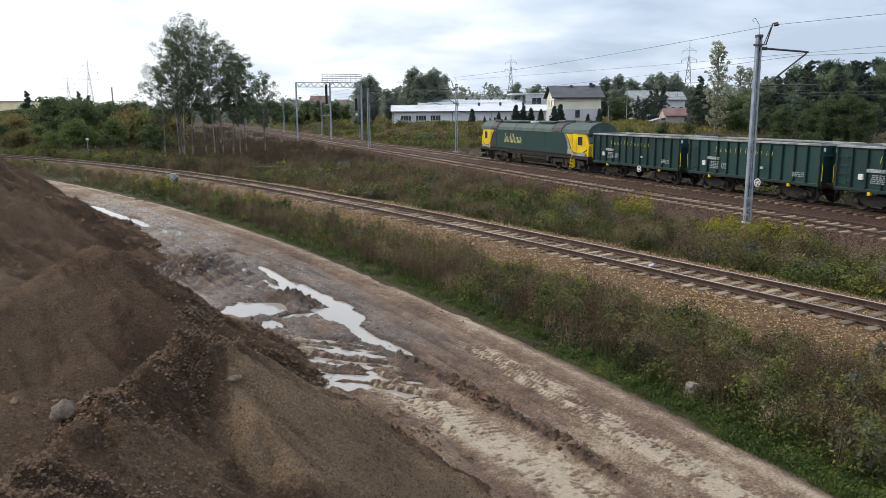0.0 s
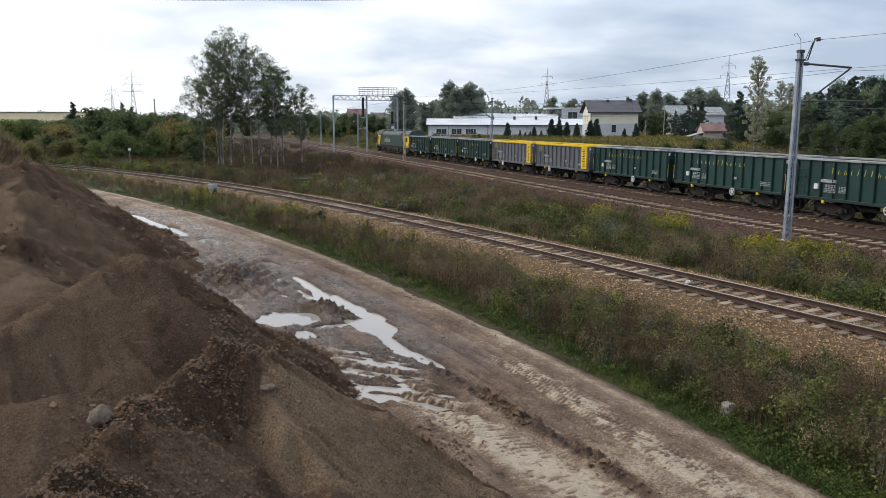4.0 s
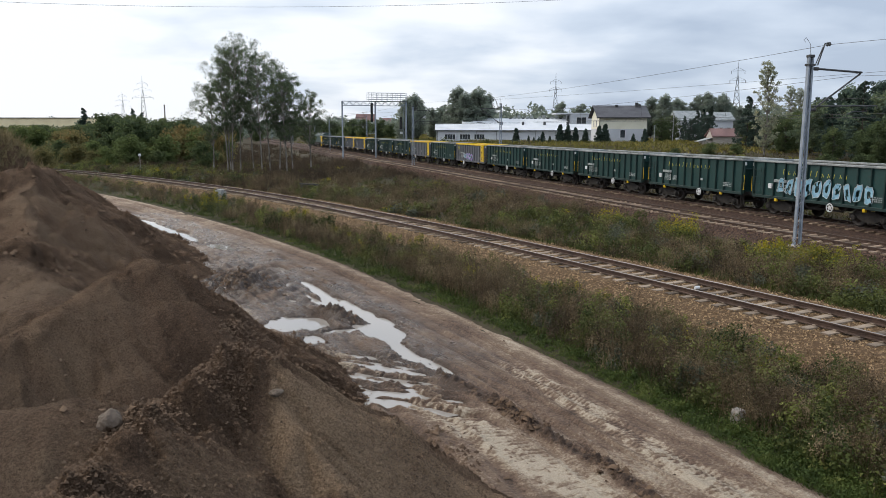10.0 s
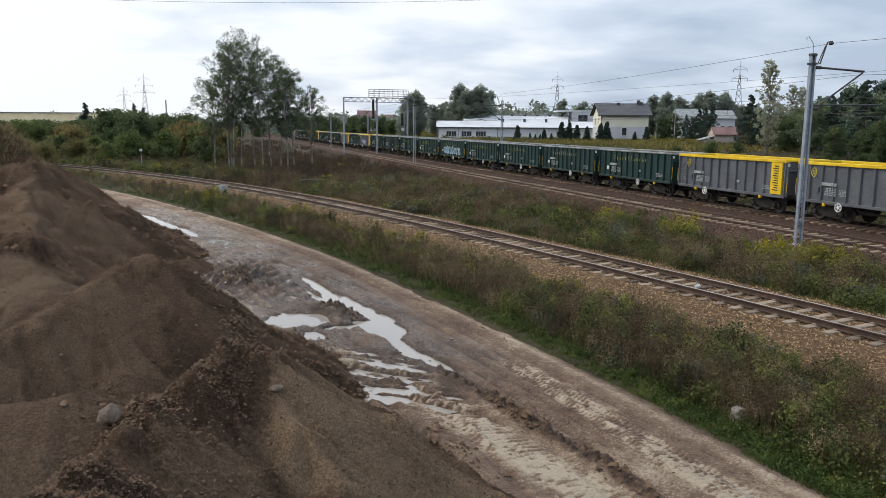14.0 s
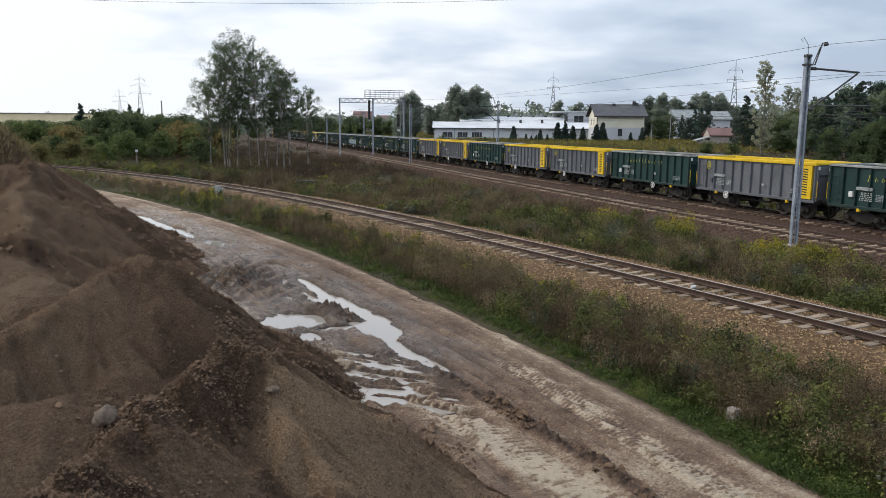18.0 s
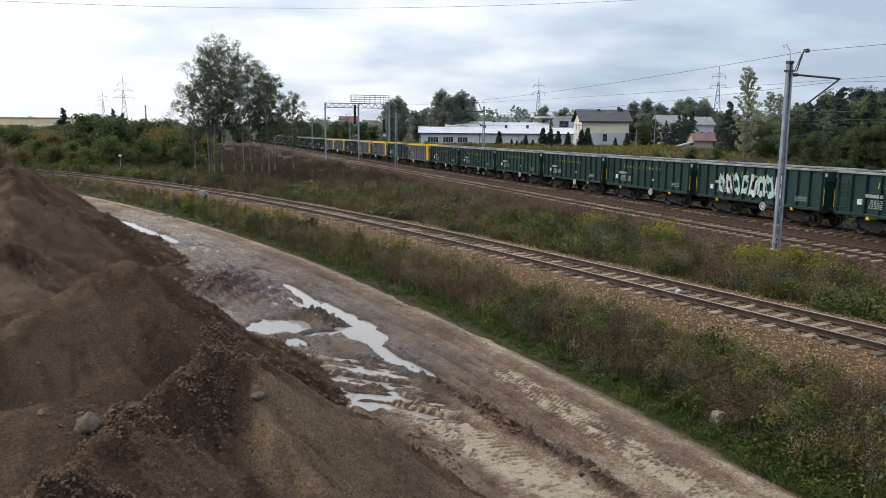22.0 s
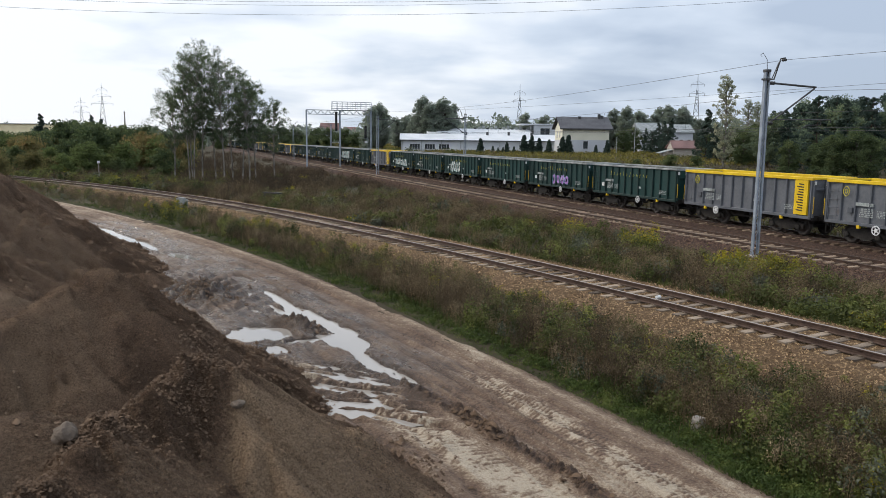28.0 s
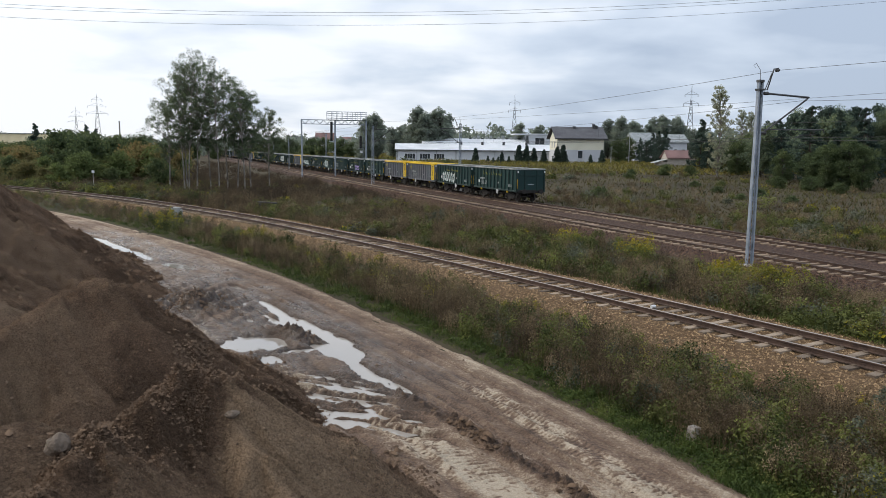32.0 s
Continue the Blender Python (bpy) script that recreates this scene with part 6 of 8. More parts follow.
def signal_gantry():
    """Portal over the tracks with walkway, rails, ladder and two signal heads."""
    s0 = 111.0
    g0 = thing("signal_gantry", "grey steel signal gantry with lattice beam and railed walkway", "signal gantry", pose(*on_track(s0, 0, 0), rz=HEADING))
    top, left, right = 9.75, 8.0, -3.7
    for y in (left, 2.0, right):
        for x in (-0.22, 0.22):
            part("gantry_leg", Geo().box(x - 0.08, x + 0.08, y - 0.09, y + 0.09, -0.4, top, 0.01), STEEL_BLUE, g0)
    for z in (top - 0.75, top):
        for x in (-0.3, 0.3):
            part("beam_chord", Geo().box(x - 0.05, x + 0.05, right, left, z - 0.05, z + 0.05), STEEL_BLUE, g0)
    n = 18
    for i in range(n):
        a, b = right + (left - right) * i / n, right + (left - right) * (i + 1) / n
        g = Geo()
        for x in (-0.3, 0.3):
            g.tube((x, a, top - 0.75 if i % 2 else top), (x, b, top if i % 2 else top - 0.75), 0.035, n=4)
        part("beam_lacing", g, STEEL_BLUE, g0)
    y0, y1 = right, 3.4
    part("walkway", Geo().box(-0.55, 0.55, y0, y1, top + 0.02, top + 0.08), STEEL_DARK, g0)
    for x in (-0.55, 0.55):
        for z in (top + 0.35, top + 0.75, top + 1.15, top + 1.5):
            part("handrail", Geo().tube((x, y0, z), (x, y1, z), 0.03, n=5), STEEL_BLUE, g0)
        for i in range(9):
            y = y0 + (y1 - y0) * i / 8
            part("rail_post", Geo().tube((x, y, top), (x, y, top + 1.5), 0.032, n=5), STEEL_BLUE, g0)
    for i in range(11):
        part("ladder_rung", Geo().tube((0.9, right - 0.25, 0.8 + i * 0.75), (0.9, right + 0.3, 0.8 + i * 0.75), 0.03, n=4), STEEL_BLUE, g0)
    for y in (right - 0.25, right + 0.3):
        part("ladder_stile", Geo().box(0.87, 0.93, y - 0.03, y + 0.03, 0, top + 0.6), STEEL_BLUE, g0)
    for y, zt, hh in ((2.75, top - 0.3, 3.4), (-2.6, top - 2.7, 2.2)):
        hd = part("signal_head", Geo().box(-0.5, -0.28, y - 0.21, y + 0.21, zt - hh, zt, 0.05), BLACK, g0, "black railway signal head")
        for k in range(4):
            part("lamp_hood", Geo().lathe([(0.12, -0.2), (0.12, 0.0)], (-0.5, y, zt - 0.5 - k * hh / 4.6), "x", 10), BLACK, hd)
        part("signal_cage", Geo().path([(-0.3, y - 0.45, zt - hh - 0.1), (-0.7, y - 0.45, zt - hh - 0.1), (-0.7, y + 0.45, zt - hh - 0.1), (-0.3, y + 0.45, zt - hh - 0.1)], 0.03), STEEL_BLUE, hd)
    sign = part("white_marker", Geo().box(-0.6, -0.55, -2.9, -2.4, 4.0, 4.4), WHITE, g0)
    return g0


signal_gantry()

# small things by the siding
post = thing("siding_marker", "thin pale marker post beside the siding", "marker post", pose(-36.5, 92.5, -0.4))
part("pole", Geo().tube((0, 0, 0), (0, 0, 2.1), 0.05, 0.045, 8), PALE_ROCK, post)
part("sign", Geo().box(-0.16, 0.16, -0.03, 0.03, 2.0, 2.3, 0.01), WHITE, post, "small white sign")
bench = thing("cable_barrier", "low grey concrete cable barrier in the weeds", "barrier", pose(-11.3, 64.5, -0.42, rz=-35))
part("rail_slab", Geo().box(-1.1, 1.1, -0.07, 0.07, 0.62, 0.74, 0.02), STEEL_DARK, bench)
for x in (-0.85, 0.85):
    part("leg", Geo().box(x - 0.08, x + 0.08, -0.07, 0.07, 0, 0.62, 0.015), STEEL_DARK, bench)
cabinet = thing("trackside_cabinet", "small grey trackside cable box on posts", "cable box", pose(-16.6, 57.0, -0.42, rz=-38))
part("box", Geo().box(-0.28, 0.28, -0.15, 0.15, 0.4, 0.82, 0.02), CAPPING, cabinet)
for x in (-0.6, -0.2, 0.2, 0.6):
    part("post", Geo().box(x - 0.05, x + 0.05, -0.05, 0.05, 0, 0.75, 0.01), CAPPING, cabinet)
can = new("litter_can", Geo().lathe([(0.03, 0), (0.033, 0.005), (0.033, 0.11), (0.026, 0.12)], n=10, axis="x").mesh("litter_can", WHITE))
lit = Vector((float(siding_x(23.9)) - 0.1, 23.9, -0.14))
can.matrix_basis = pose(*lit, rz=30) @ Matrix.Scale(1.6, 4)
tagged(can, "white crumpled can between the siding's rails", "litter")

# ---------------------------------------------------------------- pylons


def pylon(x, y, h, arms, label):
    z = float(ground_z(np.array(x), np.array(y)))
    p = thing("pylon", label, "pylon", pose(x, y, z, rz=math.degrees(-math.atan2(x, y))), group="pylons on the skyline")
    b = h * 0.075
    for sx in (-1, 1):
        for sy in (-1, 1):
            part("leg", Geo().tube((sx * b, sy * b, 0), (sx * 0.25, sy * 0.25, h * 0.78), 0.2, 0.13, 4), PYLON, p)
            part("peak_leg", Geo().tube((sx * 0.25, sy * 0.25, h * 0.78), (0, 0, h), 0.08, 0.05, 4), PYLON, p)
    lv = [0, 0.13, 0.25, 0.36, 0.46, 0.55, 0.63, 0.7, 0.78]
    for a, c in zip(lv, lv[1:]):
        ra, rc = b + (0.25 - b) * a / 0.78, b + (0.25 - b) * c / 0.78
        g = Geo()
        for s in (-1, 1):
            g.tube((-ra, s * ra, a * h), (rc, s * rc, c * h), 0.09, n=3)
            g.tube((ra, s * ra, a * h), (-rc, s * rc, c * h), 0.09, n=3)
            g.tube((s * ra, -ra, a * h), (s * rc, rc, c * h), 0.09, n=3)
        part("bracing", g, PYLON, p)
    for zf, w in arms:
        for s in (-1, 1):
            g = Geo().tube((0, 0, zf * h), (s * w, 0, zf * h), 0.1, 0.06, 4).tube((0, 0, (zf + 0.045) * h), (s * w, 0, zf * h), 0.07, 0.05, 4)
            part("cross_arm", g, PYLON, p)
            part("insulator_string", Geo().tube((s * w, 0, zf * h), (s * w, 0, zf * h - 1.2), 0.09, n=5), STEEL_DARK, p)
    return p


def at_col(slope, dist):
    """Ground place along a bearing given by its slope, at a distance ahead."""
    return slope * dist, dist


pylon(*at_col(0.1452, 400), 31.3, ((0.74, 3.1), (0.86, 2.7)), "tall grey lattice power pylon behind the works")
pylon(*at_col(0.3785, 330), 31.8, ((0.74, 3.1), (0.86, 2.7)), "tall grey lattice power pylon above the trees")
pylon(*at_col(-0.386, 480), 37, ((0.66, 6.0), (0.78, 5.0), (0.88, 3.0)), "grey lattice power pylon on the skyline")
pylon(*at_col(-0.4125, 640), 36, ((0.66, 6.0), (0.78, 5.0), (0.88, 3.0)), "distant grey lattice power pylon on the skyline")
chim = thing("chimney_stack", "slim pale chimney stack on the skyline", "chimney", pose(-0.359 * 520, 520, 0))
part("chimney_shaft", Geo().tube((0, 0, 0), (0, 0, 20), 0.55, 0.4, 10), PALE_ROCK, chim)
part("chimney_rim", Geo().tube((0, 0, 20), (0, 0, 20.6), 0.5, 0.5, 10), STEEL_DARK, chim)

# ---------------------------------------------------------------- buildings


def framed_window(parent, m, w, h, panes=2, dark=WINDOW):
    """A window set in a wall: frame proud of the wall, panes behind it."""
    win = part("window", Geo().box(-w / 2 - 0.06, w / 2 + 0.06, -0.03, 0.05, -h / 2 - 0.06, -h / 2, 0).box(-w / 2 - 0.06, w / 2 + 0.06, -0.03, 0.05, h / 2, h / 2 + 0.06).box(-w / 2 - 0.06, -w / 2, -0.03, 0.05, -h / 2, h / 2).box(w / 2, w / 2 + 0.06, -0.03, 0.05, -h / 2, h / 2), WHITE, parent, at=m)
    for i in range(panes):
        a, b = -w / 2 + w * i / panes + 0.03, -w / 2 + w * (i + 1) / panes - 0.03
        part("pane", Geo().box(a, b, 0.0, 0.02, -h / 2, h / 2), dark, win)
    part("sill", Geo().box(-w / 2 - 0.1, w / 2 + 0.1, -0.12, 0.02, -h / 2 - 0.12, -h / 2 - 0.06), CAPPING, win)
    return win


def works():
    """Long low workshop range, with a taller hall behind."""
    y = 190.0
    x0, x1 = -0.008 * y, 0.198 * y
    z = float(ground_z(np.array(10.0), np.array(y))) - 1.2
    b = thing("workshop_building", "long low white workshop building with shallow sheet-metal roof", "building", pose(0, 0, z))
    # front range
    hw = 3.7
    part("wall", Geo().box(x0, x1, y, y + 0.3, 0, hw), PLASTER_WHITE, b, "pale grey clad front wall")
    part("wall", Geo().box(x0, x0 + 0.3, y + 0.302, y + 12, 0, hw), PLASTER_WHITE, b)
    part("wall", Geo().box(x1 - 0.3, x1, y + 0.302, y + 12, 0, hw), PLASTER_WHITE, b)
    part("roof", Geo().prism([(y - 0.5, hw + 0.02), (y - 0.5, hw + 0.22), (y + 7, hw + 1.75), (y + 12.4, hw + 1.75), (y + 12.4, hw + 1.55), (y + 7, hw + 1.55)], x0 - 0.4, x0 + (x1 - x0) * 0.335, "x"), METAL_ROOF, b, "bright white sheet roof")
    part("roof", Geo().prism([(y - 0.5, hw + 0.02), (y - 0.5, hw + 0.22), (y + 7, hw + 1.7), (y + 12.4, hw + 1.7), (y + 12.4, hw + 1.5), (y + 7, hw + 1.5)], x0 + (x1 - x0) * 0.336, x1 + 0.4, "x"), METAL_ROOF, b, "white sheet roof")
    part("gutter", Geo().box(x0 - 0.4, x1 + 0.4, y - 0.62, y - 0.5, hw - 0.02, hw + 0.16), STEEL_DARK, b, "dark gutter")
    for i in range(9):
        x = x0 + 0.2 + (x1 - x0 - 0.4) * i / 8
        part("downpipe", Geo().tube((x, y - 0.08, 0), (x, y - 0.08, hw), 0.06, n=6), STEEL_DARK if i in (0, 3) else CAPPING, b)
    for f in (0.085, 0.18, 0.27):
        framed_window(b, pose(x0 + (x1 - x0) * f, y - 0.02, 2.25), 2.5, 1.2, 4)
    framed_window(b, pose(x0 + (x1 - x0) * 0.45, y - 0.02, 0.9), 1.6, 1.2, 2)
    for f in (0.42, 0.56, 0.70, 0.85):
        part("roof_vent", Geo().tube((x0 + (x1 - x0) * f, y + 6.2, hw + 1.3), (x0 + (x1 - x0) * f, y + 6.2, hw + 2.3), 0.32, n=8), STEEL_DARK, b, "dark roof ventilator")
    # hall behind
    hb = thing("workshop_hall", "taller pale workshop hall behind the front range", "building", pose(0, 0, z))
    a0, a1, yb = x0 + 7.0, x1 - 4, y + 16
    part("wall", Geo().box(a0, a1, yb, yb + 0.3, 0, 5.2), PLASTER_WHITE, hb)
    part("wall", Geo().box(a0, a0 + 0.3, yb + 0.302, yb + 18, 0, 5.2), PLASTER_WHITE, hb)
    part("roof", Geo().prism([(yb - 0.4, 5.2), (yb - 0.4, 5.45), (yb + 9, 7.1), (yb + 18, 7.1), (yb + 18, 6.8), (yb + 9, 6.8)], a0 - 0.3, a1 + 0.3, "x"), METAL_ROOF, hb, "pale sheet roof")
    for i in range(16):
        x = a0 + 13 + i * 1.15
        part("roof_unit", Geo().box(x, x + 0.7, yb + 8, yb + 9, 6.9, 7.3 + 0.6 * ((i * 7) % 3) / 2, 0.03), CAPPING if i % 3 else STEEL_DARK, hb)
    tb = thing("office_block", "pale flat-roofed office block with one dark window", "building", pose(0, 0, z))
    c0, c1, yc = 0.165 * 212, 0.205 * 212, 212.0
    part("wall", Geo().box(c0, c1, yc, yc + 8, 0, 8.2), PLASTER_WHITE, tb)
    part("roof_slab", Geo().box(c0 - 4, c1 + 0.3, yc - 0.3, yc + 8.3, 8.2, 8.55, 0.03), METAL_ROOF, tb)
    framed_window(tb, pose((c0 + c1) / 2 - 1.2, yc - 0.02, 6.5), 2.6, 1.7, 2)


def house():
    """Two-storey house: grey below, cream above, dark gabled roof with chimneys."""
    y = 176.0
    x0, x1 = 0.2023 * y, 0.2645 * y
    z = float(ground_z(np.array(42.0), np.array(y))) - 1.2
    b = thing("house", "two-storey cream and grey house with dark gabled roof", "house", pose(0, 0, z))
    d, hm, he = 9.0, 4.2, 6.65
    part("lower_wall", Geo().box(x0, x1, y, y + d, 0, hm), PLASTER_GREY, b, "grey rendered lower storey")
    part("upper_wall", Geo().box(x0 + 0.02, x1 - 0.02, y + 0.02, y + d - 0.02, hm + 0.004, he), PLASTER_CREAM, b, "cream rendered upper storey")
    rise = 2.95
    g = Geo().add([(x0 - 0.7, y - 0.7, he), (x1 + 0.7, y - 0.7, he), (x1 + 0.7, y + d + 0.7, he), (x0 - 0.7, y + d + 0.7, he),
                   (x0 - 0.7, y - 0.7, he + 0.2), (x1 + 0.7, y - 0.7, he + 0.2), (x1 + 0.7, y + d + 0.7, he + 0.2), (x0 - 0.7, y + d + 0.7, he + 0.2),
                   (x0 - 0.7, y + d / 2, he + rise), (x1 + 0.7, y + d / 2, he + rise)],
                  [(0, 1, 5, 4), (2, 3, 7, 6), (4, 5, 9, 8), (6, 7, 8, 9)])
    roof = part("roof", g, SLATE, b, "anthracite gabled roof")
    part("gable_wall", Geo().prism([(y + 0.02, he + 0.004), (y + d - 0.02, he + 0.004), (y + d / 2, he + rise - 0.35)], x0 + 0.02, x0 + 0.3, "x"), PLASTER_CREAM, b, "white gable end")
    for x, h in ((x0 + (x1 - x0) * 0.43, 1.35), (x1 - 1.6, 1.9), (x1 - 0.9, 1.5)):
        part("chimney", Geo().box(x - 0.3, x + 0.3, y + d * 0.4, y + d * 0.4 + 0.6, he + 1.6, he + 1.7 + h, 0.02), STEEL_DARK, roof, "dark chimney")
    part("fascia", Geo().box(x0 - 0.72, x1 + 0.72, y - 0.74, y - 0.7, he - 0.08, he + 0.2), STEEL_DARK, b)
    part("downpipe", Geo().tube((x0 + 0.15, y - 0.08, 0), (x0 + 0.15, y - 0.08, he), 0.06, n=6), STEEL_DARK, b)
    framed_window(b, pose(x0 + (x1 - x0) * 0.5, y - 0.02, 3.1), 1.1, 1.7, 1)
    framed_window(b, pose(x0 + (x1 - x0) * 0.5, y - 0.02, 0.6), 1.1, 0.9, 1)
    framed_window(b, pose(x0 + (x1 - x0) * 0.79, y - 0.02, 0.6), 1.1, 0.9, 1)
    for k in (0.3, 0.65):
        framed_window(b, pose(x0 - 0.02, y + d * k, 5.5, rz=-90), 0.7, 1.3, 1)


def shed():
    y = 150.0
    x0, x1 = 0.351 * y, 0.3817 * y
    z = float(ground_z(np.array(55.0), np.array(y))) - 0.3
    b = thing("garden_shed", "small plank shed with dull red roof at the field's edge", "shed", pose(0, 0, z))
    part("wall", Geo().box(x0, x1, y, y + 4, 0, 1.9), PLANK, b, "pale plank walls")
    g = Geo().add([(x0 - 0.3, y - 0.35, 1.85), (x1 + 0.3, y - 0.35, 1.85), (x1 + 0.3, y + 2, 3.35), (x0 - 0.1, y + 2, 3.35), (x0 - 0.3, y + 4.35, 1.85), (x1 + 0.3, y + 4.35, 1.85),
                   (x0 - 0.3, y - 0.35, 2.0), (x1 + 0.3, y - 0.35, 2.0), (x1 + 0.3, y + 2, 3.5), (x0 - 0.1, y + 2, 3.5), (x0 - 0.3, y + 4.35, 2.0), (x1 + 0.3, y + 4.35, 2.0)],
                  [(0, 1, 2, 3), (3, 2, 5, 4), (6, 7, 8, 9), (9, 8, 11, 10), (0, 1, 7, 6), (4, 5, 11, 10), (1, 2, 8, 7), (2, 5, 11, 8), (0, 3, 9, 6), (3, 4, 10, 9)])
    part("roof", g, RED_ROOF, b, "dull red metal roof")
    part("gable", Geo().add([(x0 + 0.01, y, 1.9), (x0 + 0.01, y + 4, 1.9), (x0 + 0.01, y + 2, 3.4)], [(0, 1, 2)]), PLANK, b)
    part("lean_to", Geo().prism([(x0 - 2.6, 0.9), (x0 - 2.6, 1.0), (x0 - 0.02, 1.7), (x0 - 0.02, 1.55)], y + 0.2, y + 3), CAPPING, b)
    part("lean_to_wall", Geo().box(x0 - 1.9, x0 - 0.02, y + 0.5, y + 2.6, 0, 1.1), PLANK, b)


def far_house(x0, x1, y, h, rise, label, roof):
    z = float(ground_z(np.array((x0 + x1) / 2), np.array(y))) - 1.0
    b = thing("house", label, "house", pose(0, 0, z))
    part("wall", Geo().box(x0, x1, y, y + 8, 0, h), PLASTER_GREY, b)
    part("roof", Geo().prism([(y - 0.5, h), (y - 0.5, h + 0.2), (y + 4, h + rise), (y + 8.5, h + 0.2), (y + 8.5, h)], x0 - 0.5, x1 + 0.5, "x"), roof, b)
    for k in range(3):
        framed_window(b, pose(x0 + (x1 - x0) * (k + 0.5) / 3, y - 0.02, h * 0.6), 1.0, 1.2, 1)


works()
house()
shed()
far_house(0.305 * 215, 0.336 * 215, 215, 6.2, 3.0, "grey house with pale grey roof behind dark trees", CAPPING)
far_house(0.345 * 225, 0.376 * 225, 225, 6.4, 2.6, "grey house with pale roof behind dark trees", CAPPING)
far_house(-0.112 * 420, -0.09 * 420, 420, 8, 4, "distant house with red roof beyond the railway", RED_ROOF)
far_house(-0.082 * 430, -0.065 * 430, 430, 7, 3, "distant house with red roof beyond the railway", RED_ROOF)
# pale long shed roof behind the thicket on the skyline
sk = thing("greenhouse_range", "long low pale yellow warehouse on the skyline", "building", pose(0, 0, 0))
part("wall", Geo().box(-0.60 * 330, -0.43 * 330, 330, 340, 0, 9.2), WAREHOUSE, sk)
part("roof", Geo().box(-0.605 * 330, -0.425 * 330, 329.5, 341, 9.2, 9.55, 0.1), CAPPING, sk)
# poles and fence by the house
for bx, dy, h in ((0.2745, 168, 3.6), (0.2985, 170, 7.5)):
    p = thing("garden_pole", "thin pale pole at the edge of the field", "pole", pose(bx * dy, dy, float(ground_z(np.array(bx * dy), np.array(float(dy))))))
    part("shaft", Geo().tube((0, 0, 0), (0, 0, h), 0.09, 0.06, 6), CAPPING, p)
    part("pole_cap", Geo().box(-0.1, 0.1, -0.1, 0.1, h, h + 0.15), CAPPING, p)

# ---------------------------------------------------------------- trees and bushes


def leaf_cloud(rng, centres, radii, counts, size, flat=0.75):
    """Small leaf blades strewn about clump centres; quads of their own, every way up."""
    c = np.repeat(np.asarray(centres, float), counts, axis=0)
    r = np.repeat(np.asarray(radii, float), counts)
    n = len(c)
    d = rng.normal(0, 1, (n, 3))
    d /= np.linalg.norm(d, axis=1)[:, None] + 1e-9
    p = c + d * (r * rng.random(n) ** 0.45)[:, None] * np.array([1, 1, flat])
    a = rng.normal(0, 1, (n, 3))
    a /= np.linalg.norm(a, axis=1)[:, None]
    b = np.cross(a, rng.normal(0, 1, (n, 3)))
    b /= np.linalg.norm(b, axis=1)[:, None] + 1e-9
    s = size * rng.uniform(0.55, 1.35, n)[:, None]
    v = np.stack([p - a * s, p + b * s * 0.5, p + a * s, p - b * s * 0.5], 1)
    return v.reshape(-1, 3), np.arange(4 * n).reshape(-1, 4)


def limb(g, pts, r0, r1, n=6):
    for i, (p, q) in enumerate(zip(pts, pts[1:])):
        k, m = i / (len(pts) - 1), (i + 1) / (len(pts) - 1)
        g.tube(p, q, r0 + (r1 - r0) * k, r0 + (r1 - r0) * m, n, caps=False)


